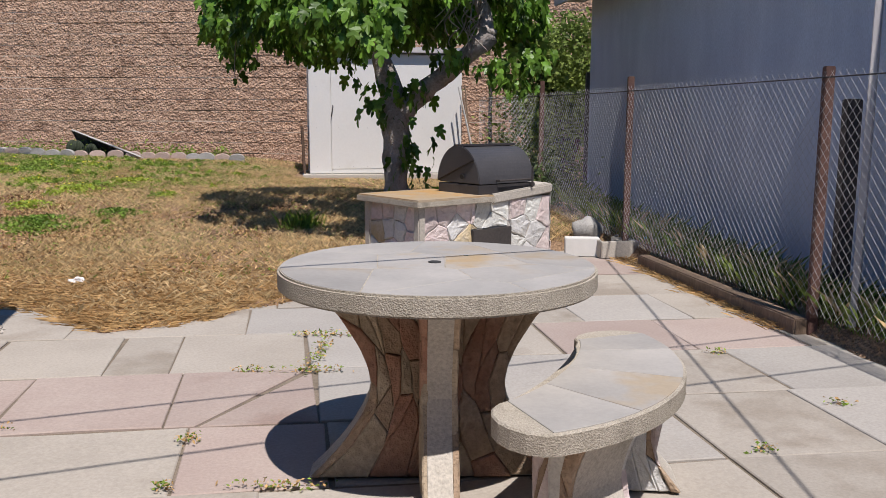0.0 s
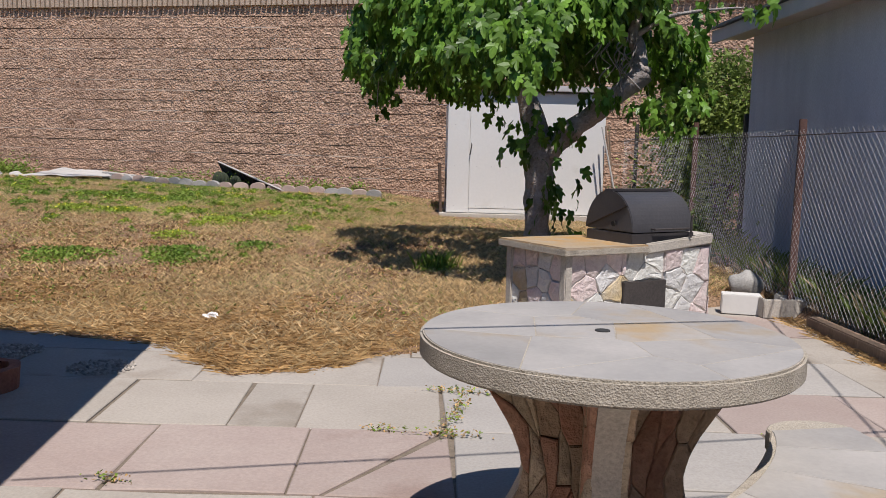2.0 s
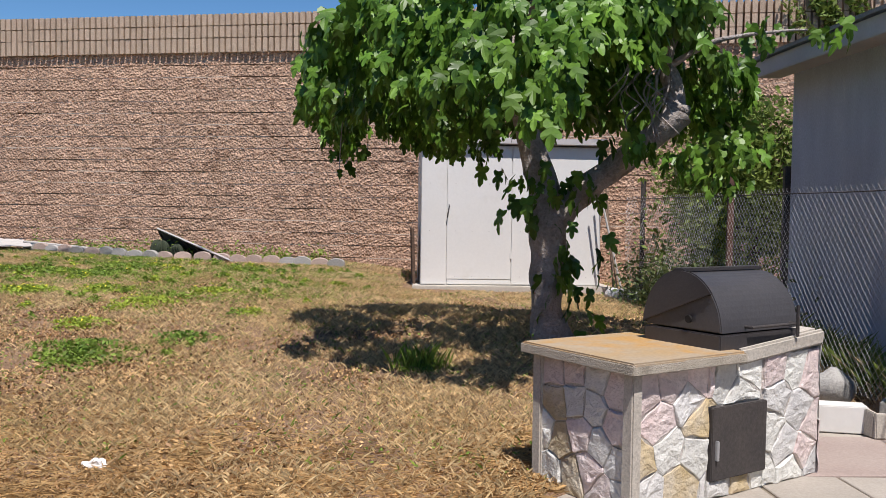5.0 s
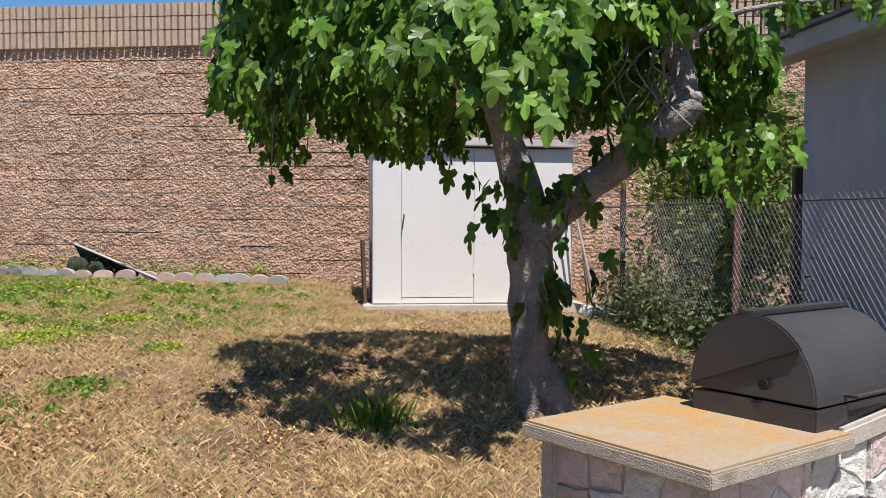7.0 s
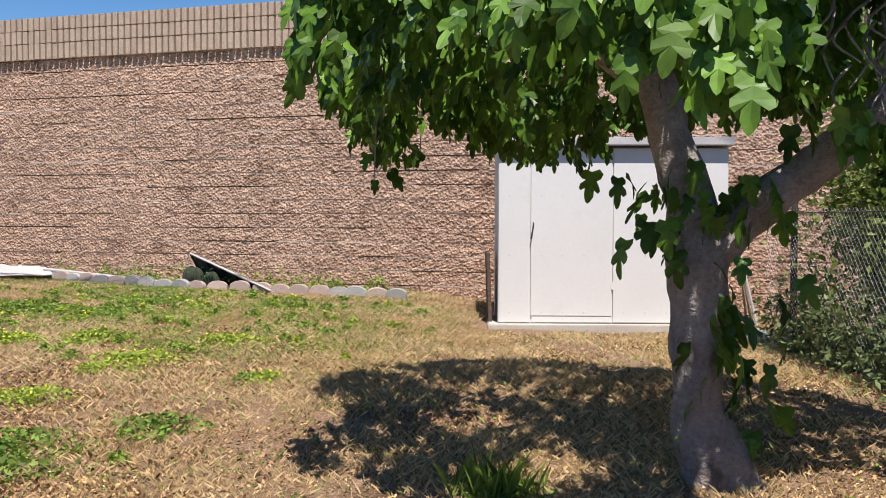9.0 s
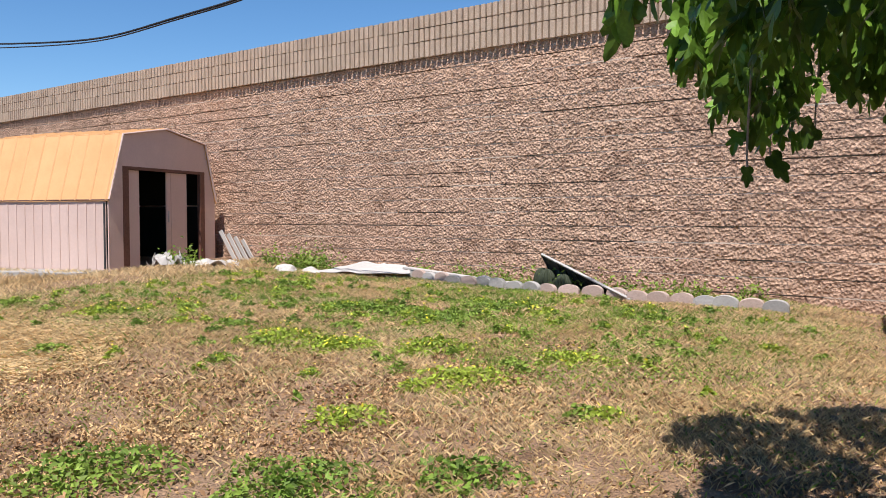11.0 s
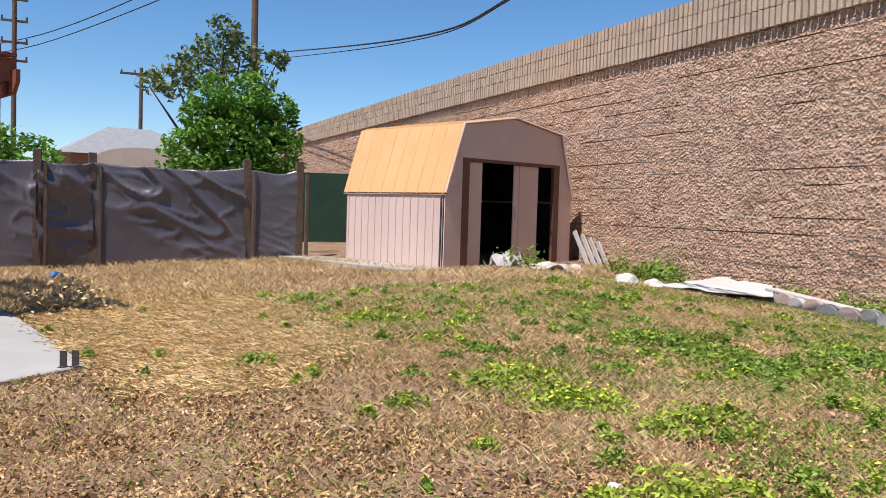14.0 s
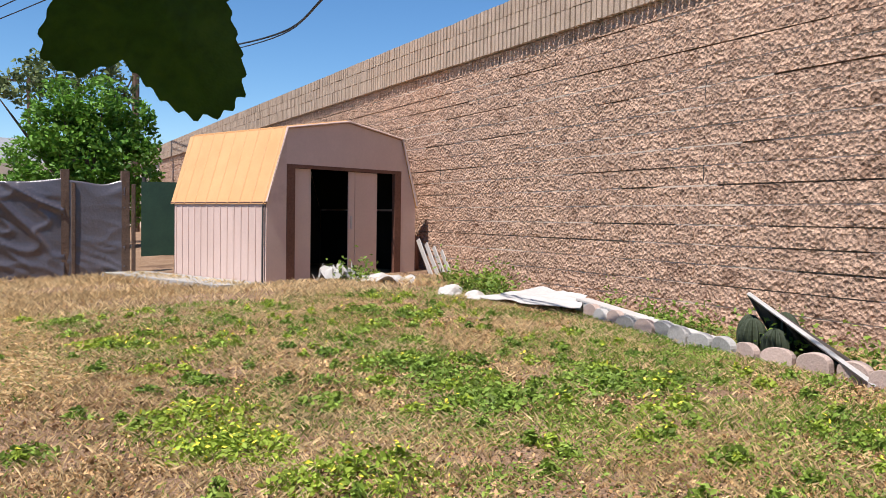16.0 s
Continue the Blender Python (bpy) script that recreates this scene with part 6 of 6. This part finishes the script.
for k in range(12):
    yy = 0.18 - k * 0.42
    bm = prism([(-3.75, 0.0), (0.22, 0.0), (0.36, 0.12), (0.36, 0.24), (-3.9, 0.24), (-3.9, 0.12)], -0.022, 0.022)
    part("rafter", bm, M_REDWOOD, perg, m=Matrix.Translation((0, yy, PH - 0.13 - (0.0 if k else 0.12))) @ Matrix.Rotation(radians(90), 4, "X"))
for k in range(15):
    px = 0.2 - k * 0.27
    part("slat", box(px - 0.045, px + 0.045, -5.3, 0.2, PH + 0.131, PH + 0.17, 0.004), M_REDWOOD, perg)
for px in (3.5, 0.5):
    part("post", box(px - 0.085, px + 0.085, -2.72, -2.55, -0.2, PH, 0.008), M_REDWOOD, perg)
    part("post", box(px - 0.085, px + 0.085, -6.3, -6.13, -0.2, PH, 0.008), M_REDWOOD, perg)
    part("beam", box(px + 0.09, px + 0.14, -6.6, -2.5, PH - 0.12, PH + 0.13, 0.006), M_REDWOOD, perg)
for k in range(19):
    py = -2.5 - 0.21 * k
    part("slat", box(0.3, 3.8, py - 0.045, py + 0.045, PH + 0.131, PH + 0.17, 0.004), M_REDWOOD, perg)
line = part("clothes_line", tube([(-18.9, 7.4, 2.12), (-15.4, 8.38, 2.08), (-12.5, 9.12, 2.15)], 0.008, 5), M_SHEET)
tagged(line, "pale clothes line strung from the pergola", "line")
for k in range(2):
    br = tagged(part("post_bracket", merge(box(-0.03, 0.03, -0.004, 0.004, 0, 0.13, 0.002), box(-0.03, 0.03, -0.04, 0.04, 0, 0.006, 0.002)), M_IRON), "dark steel post bracket bolted to the slab corner", "bracket", "post brackets on the slab")
    br.matrix_world = at(-9.57 - 0.01 * k, 9.68 + 0.09 * k, float(base_z(-9.57, 9.72)) + 0.035, 0, 0, 60)
hose = bmesh.new()
pts = [(0.42 * math.cos(0.5 * k) * (0.6 + 0.008 * k), 0.28 * math.sin(0.5 * k) * (0.6 + 0.008 * k), 0.015 + 0.0015 * k) for k in range(52)]
hose = tagged(part("garden_hose", tube(pts, 0.014, 6), M_HOSE, smooth=True), "coiled green garden hose on the slab", "hose")
hose.matrix_world = at(-14.8, 8.45, float(base_z(-14.8, 8.45)) + 0.035)
pts = []
for k in range(28):
    cx, cy = -13.7 + twig_rng.uniform(-1.0, 1.4), 9.85 + twig_rng.uniform(-0.3, 0.4)
    n = 80
    pts.append(np.stack([cx + rng.normal(0, 0.14, n), cy + rng.normal(0, 0.12, n), base_z(cx, cy) + np.abs(rng.normal(0, 0.1, n))], 1))
leaves("dry_brush", np.concatenate(pts), 0.04, M_STRAW, "grey heap of dry brush beside the pergola slab", "brush", up=0.2)

# ---- grey tarp fence ----
line_pts = [(-19.9, 3.2), (-19.6, 5.4), (-19.25, 7.65), (-18.95, 9.74), (-19.1, 10.65), (-18.7, 13.36), (-18.55, 14.35)]
tarp_fence = thing("tarp_fence", "wooden-post fence hung with wrinkled grey plastic sheeting", "fence", at(0, 0, 0))


def along(t):
    s = t * (len(line_pts) - 1)
    k = min(int(s), len(line_pts) - 2)
    (xa, ya), (xb, yb) = line_pts[k], line_pts[k + 1]
    return xa + (xb - xa) * (s - k), ya + (yb - ya) * (s - k)


for k in range(len(line_pts) - 1):
    (xa, ya), (xb, yb) = line_pts[k], line_pts[k + 1]
    n, h = 110, 44
    L = math.hypot(xb - xa, yb - ya)
    nx, ny = (yb - ya) / L, -(xb - xa) / L
    bm = bmesh.new()
    grid = []
    for j in range(h + 1):
        row = []
        for i in range(n + 1):
            u, v = i / n, j / h
            xx, yy = xa + (xb - xa) * u, ya + (yb - ya) * u
            gz = float(base_z(xx, yy))
            top_z = 2.29 - 0.08 * math.sin(math.pi * u) + 0.015 * math.sin(9 * u + k)
            z = gz + (top_z - gz) * v
            q = u * L
            sway = noise.noise(Vector((q * 0.7 + v * 0.5, v * 1.1, k * 3.0)))
            crease = noise.noise(Vector((q * 0.35 - v * 1.3, v * 3.0 + q * 1.1, k * 5.0 + 2)))
            crease2 = noise.noise(Vector((q * 1.6 + v * 0.4, v * 6.0 + q * 1.2, k * 7.0 + 4)))
            some = max(0.0, min(1.0, 0.35 + 2.6 * noise.noise(Vector((q * 0.55, v * 0.9, k * 4.0 + 8)))))
            fold = 0.02 * sway + 0.095 * (1 - min(1, abs(crease) * 3.0)) ** 3 * (0.15 + v) * some + 0.03 * (1 - min(1, abs(crease2) * 3)) ** 3 * (0.15 + some)
            fold -= 0.10 * max(0.0, (v - 0.87) / 0.13) * max(0.0, 0.3 + sway)
            row.append(bm.verts.new((xx + nx * (fold + 0.06), yy + ny * (fold + 0.06), z)))
        grid.append(row)
    for j in range(h):
        for i in range(n):
            bm.faces.new((grid[j][i], grid[j][i + 1], grid[j + 1][i + 1], grid[j + 1][i]))
    g = bmesh.ops.extrude_face_region(bm, geom=bm.faces[:])
    bmesh.ops.translate(bm, vec=(-nx * 0.01, -ny * 0.01, 0), verts=[v for v in g["geom"] if isinstance(v, bmesh.types.BMVert)])
    bmesh.ops.recalc_face_normals(bm, faces=bm.faces)
    part("tarp", bm, M_TARP, tarp_fence, "wrinkled grey plastic sheet", smooth=True)
for xa, ya in line_pts:
    gz = float(base_z(xa, ya))
    part("post", box(xa - 0.07, xa + 0.07, ya - 0.07, ya + 0.07, gz - 0.2, 2.45, 0.008), M_BARK2, tarp_fence, "rough brown wooden post", m=None)
    part("post", box(xa + 0.05, xa + 0.13, ya + 0.10, ya + 0.16, gz - 0.2, 2.22, 0.008), M_BARK2, tarp_fence, "rough brown wooden post", m=None)
gate = thing("green_screen_fence", "dark green shade-cloth fence behind the barn shed", "fence", at(-22.2, 15.4, 0.5, 0, 0, 70))
part("screen", box(0, 5.5, -0.02, 0.02, 0.1, 1.9), M_GREENTARP, gate)
for k in range(4):
    part("post", tube([(1.7 * k + 0.05, 0.05, 0), (1.7 * k + 0.05, 0.05, 2.0)], 0.04, 8), M_IRON, gate)
part("kickboard", box(0, 5.5, -0.06, -0.025, -0.25, 0.2, 0.01), M_SLAB, gate, "pale concrete footing")

# ---- beyond the fence ----


def leafy_tree(name, label, m, trunk_r, height, blobs, size, material, seed, count):
    t = thing(name, label, "tree", m)
    rr = random.Random(seed)
    part("trunk", rough(tube([(0, 0, -0.3), (0.05, 0, height * 0.4), (0, 0.1, height * 0.8)], [trunk_r, trunk_r * 0.7, trunk_r * 0.25], 10), 0.04, 2), M_BARK2, t)
    for bx, by, bz, br in blobs:
        part("limb", tube([(0, 0, height * 0.25), (bx * 0.5, by * 0.5, (height * 0.25 + bz) / 2), (bx, by, bz)], [trunk_r * 0.5, trunk_r * 0.3, trunk_r * 0.08], 7), M_BARK2, t)
    pts = []
    for bx, by, bz, br in blobs:
        n = int(count * br * br)
        d = rng.normal(size=(n, 3))
        d /= np.linalg.norm(d, axis=1)[:, None]
        p = np.array([bx, by, bz]) + d * (br * rng.uniform(0.35, 1.08, n) ** 0.6)[:, None]
        lump = np.sin(p[:, 0] * 5 + seed) + np.sin(p[:, 1] * 6 + p[:, 2] * 4) + np.sin(p[:, 2] * 7 - p[:, 0] * 3)
        pts.append(p[lump > -0.7])
    leaves("crown", np.concatenate(pts), size, material, up=0.35, parent=t)
    return t


leafy_tree("citrus_tree", "dense bright green tree behind the grey fence", at(-26, 14.75, 0.4), 0.14, 3.6,
           [(0, 0, 2.7, 1.15), (-0.2, -1.0, 2.4, 0.95), (0.1, 1.0, 2.6, 1.0), (0, 0.2, 3.5, 0.85), (-0.3, 1.4, 3.3, 0.6), (0, -0.7, 3.3, 0.8), (0, 0.5, 1.7, 1.1), (0, -1.0, 1.6, 1.0), (0, -0.5, 4.0, 0.7), (0, 0.5, 4.1, 0.7), (-0.1, 1.2, 3.8, 0.6)], 0.075, M_LEAF2, 3, 3000)
leafy_tree("olive_tree", "tall sparse olive-green tree behind the grey fence", at(-28.5, 14.9, 0.4), 0.16, 6.6,
           [(0, -0.3, 5.3, 0.9), (0, 0.6, 5.6, 0.75), (0, -1.3, 4.8, 0.7), (0, -2.0, 4.5, 0.45), (0, 1.2, 5.0, 0.6), (0, 0.1, 6.2, 0.6), (0.2, 1.7, 5.6, 0.35)], 0.09, M_LEAF3, 5, 1300)
leafy_tree("garden_tree", "green garden tree beyond the pergola", at(-29, 8.6, 0.3), 0.16, 4.0,
           [(0, 0, 2.5, 1.2), (0, 1.2, 2.1, 0.95), (0, -1.3, 2.6, 1.3), (0, -2.8, 2.7, 1.3)], 0.10, M_LEAF2, 8, 1500)
house = thing("neighbour_house", "low red-brown house with a grey hipped roof", "house", at(-48, 15.3, 0, 0, 0, 5))
part("wall", box(-5, 0, -3.3, 3.3, -0.2, 3.85), M_BROWNWALL, house, "red-brown stucco wall")
bm = bmesh.new()
lo = [bm.verts.new(p) for p in ((0.6, -3.9, 3.8), (0.6, 3.9, 3.8), (-5.6, 3.9, 3.8), (-5.6, -3.9, 3.8))]
hi = [bm.verts.new(p) for p in ((-2.5, -1.2, 5.35), (-2.5, 1.0, 5.35))]
for f in ((lo[0], lo[1], hi[1], hi[0]), (lo[1], lo[2], hi[1]), (lo[2], lo[3], hi[0], hi[1]), (lo[3], lo[0], hi[0]), (lo[3], lo[2], lo[1], lo[0])):
    bm.faces.new(f)
part("roof", bm, M_ROOFING, house, "grey shingled hipped roof")
arch = prism([(-1.6, 0), (1.6, 0)] + [(1.6 * math.cos(radians(a)), 2.7 + 0.42 * math.sin(radians(a))) for a in range(0, 181, 15)], -1.5, 1.5)
outb = tagged(part("outbuilding", arch, M_STUCCO, m=Matrix.Rotation(radians(90), 4, "Z") @ Matrix.Rotation(radians(90), 4, "X")), "pale round-topped outbuilding behind the fence", "outbuilding")
outb.matrix_world = at(-36, 13.6, 0.35)


def utility_pole(x, y, top, arm, r=0.15, low_arms=()):
    p = thing("utility_pole", "brown wooden utility pole with crossarm and cables", "utility pole", at(x, y, 0), "utility poles")
    part("shaft", tube([(0, 0, -0.3), (0, 0, top)], [r, r * 0.75], 10), M_BARK2, p)
    if arm:
        part("crossarm", box(-0.06, 0.06, -1.3, 1.3, top - 0.5, top - 0.36, 0.01), M_BARK2, p)
        for k in range(4):
            part("insulator", tube([(0, -1.2 + 0.8 * k, top - 0.36), (0, -1.2 + 0.8 * k, top - 0.2)], 0.05, 8), M_IRON, p)
    for z in low_arms:
        part("crossarm", box(-0.06, 0.06, -0.75, 0.75, z - 0.07, z + 0.07, 0.01), M_BARK2, p)
        for s in (-0.68, 0.68):
            part("insulator", tube([(0, s, z + 0.07), (0, s, z + 0.28)], 0.06, 8), M_IRON, p)
    return p


utility_pole(-42, 19.3, 13.5, True, 0.19)
utility_pole(-62, 17.0, 10.2, True)
utility_pole(-62, 9.6, 17, True, 0.17, (13.6, 12.3, 11.0, 9.9))


def cable(pts, r, label="black overhead cable sagging between utility poles"):
    fine = []
    for k in range(len(pts) - 1):
        for s in range(10):
            t = s / 10
            p0, p1, p2, p3 = (Vector(pts[max(0, min(len(pts) - 1, k + o))]) for o in (-1, 0, 1, 2))
            fine.append(0.5 * (2 * p1 + (p2 - p0) * t + (2 * p0 - 5 * p1 + 4 * p2 - p3) * t * t + (3 * p1 - p0 - 3 * p2 + p3) * t ** 3))
    fine.append(Vector(pts[-1]))
    tagged(part("cable", tube(fine, r, 5), M_CABLE), label, "cable", "overhead cables")


cable([(-42, 19.4, 8.45), (-22, 17.86, 5.75), (-14.1, 16.4, 5.03), (-8, 15.3, 5.5), (4, 13.2, 9)], 0.022)
cable([(-42, 19.4, 8.15), (-22, 17.80, 5.65), (-14.1, 16.35, 4.97), (-8, 15.25, 5.45), (4, 13.15, 9)], 0.014)
cable([(-42, 18.6, 13.0), (-60, 11, 11.3), (-80, 2, 12)], 0.03)
cable([(-42, 19.9, 13.0), (-62, 10.9, 11.0), (-80, 4, 12)], 0.03)
utility_pole(4, 13.2, 9.3, False)

# ---- the house beside and behind the patio ----
home = thing("house", "beige stucco house with a flat porch roof beside the patio", "house", at(0, 0, 0))
roof_poly = [(-2.6, 4.95), (-1.85, 1.95), (-0.9, -1.8), (3.6, -1.2), (4.0, -4.5), (-8.5, -6), (-8.6, 5.6)]
part("porch_roof", prism(roof_poly, 2.45, 2.60), M_FASCIA, home)
part("pillar", box(-0.13, 0.13, -0.13, 0.13, -0.1, 2.45, 0.01), M_STUCCO, home, "square stucco porch pillar", m=Matrix.Translation((-3.5, 4.4, 0)) @ Matrix.Rotation(radians(10), 4, "Z"))
part("wall", prism([(-6.2, 5.0), (-6.0, -3.0), (3.5, -1.9), (3.7, -4.4), (-8.3, -5.8), (-8.4, 5.3)], -0.1, 2.44), M_STUCCO, home, "beige stucco wall")
# low terracotta ring of a planter, and round pebble insets in the shaded paving
ring_bm = bmesh.new()
rows_ = []
for r_, z_ in ((0.20, 0.0), (0.21, 0.13), (0.15, 0.13), (0.14, 0.02)):
    rows_.append([ring_bm.verts.new((r_ * math.cos(2 * math.pi * k / 28), r_ * math.sin(2 * math.pi * k / 28), z_ + 0.006 * math.sin(5 * k))) for k in range(28)])
for a_, b_ in zip(rows_, rows_[1:]):
    for k in range(28):
        ring_bm.faces.new((a_[k], a_[(k + 1) % 28], b_[(k + 1) % 28], b_[k]))
ring_bm.faces.new(rows_[-1])
planter = tagged(part("planter_ring", ring_bm, M_TERRACOTTA), "low red terracotta planter ring on the shaded paving", "planter")
planter.matrix_world = at(-3.41, 4.83, 0.0)
for cx, cy in ((-3.02, 5.43), (-3.81, 5.68)):
    verts_, faces_ = [], []
    for k in range(150):
        a_, r_ = 2.39996 * k, 0.205 * math.sqrt((k + 0.5) / 150)
        px, py, w_ = cx + r_ * math.cos(a_), cy + r_ * math.sin(a_), pave_rng.uniform(0.009, 0.014)
        o_ = len(verts_)
        verts_ += [(px - w_, py - w_ * 0.7, 0.0), (px + w_, py - w_ * 0.6, 0.0), (px + w_, py + w_ * 0.7, 0.0), (px - w_, py + w_, 0.0), (px, py, pave_rng.uniform(0.008, 0.016))]
        faces_ += [(o_, o_ + 1, o_ + 4), (o_ + 1, o_ + 2, o_ + 4), (o_ + 2, o_ + 3, o_ + 4), (o_ + 3, o_, o_ + 4)]
    tagged(raw_mesh("pebble_inset", np.array(verts_), np.array(faces_), M_PEBBLE), "round inset of pale pebbles in the paving", "pebbles", kind="stuff")

# thin service wires over the patio
for pts in ([(-1.95, 2.44, 2.6), (0.6, 3.3, 2.85), (3.3, 4.3, 3.0)], [(-1.8, 1.75, 2.6), (0.7, 2.65, 2.85), (3.4, 3.6, 3.0)], [(2.2, 9.4, 3.0), (2.02, 5.2, 2.85), (1.7, -1.2, 2.6)]):
    tagged(part("service_wire", tube(pts, 0.008, 5), M_CABLE), "thin dark wire strung over the patio", "wire", "wires over the patio")
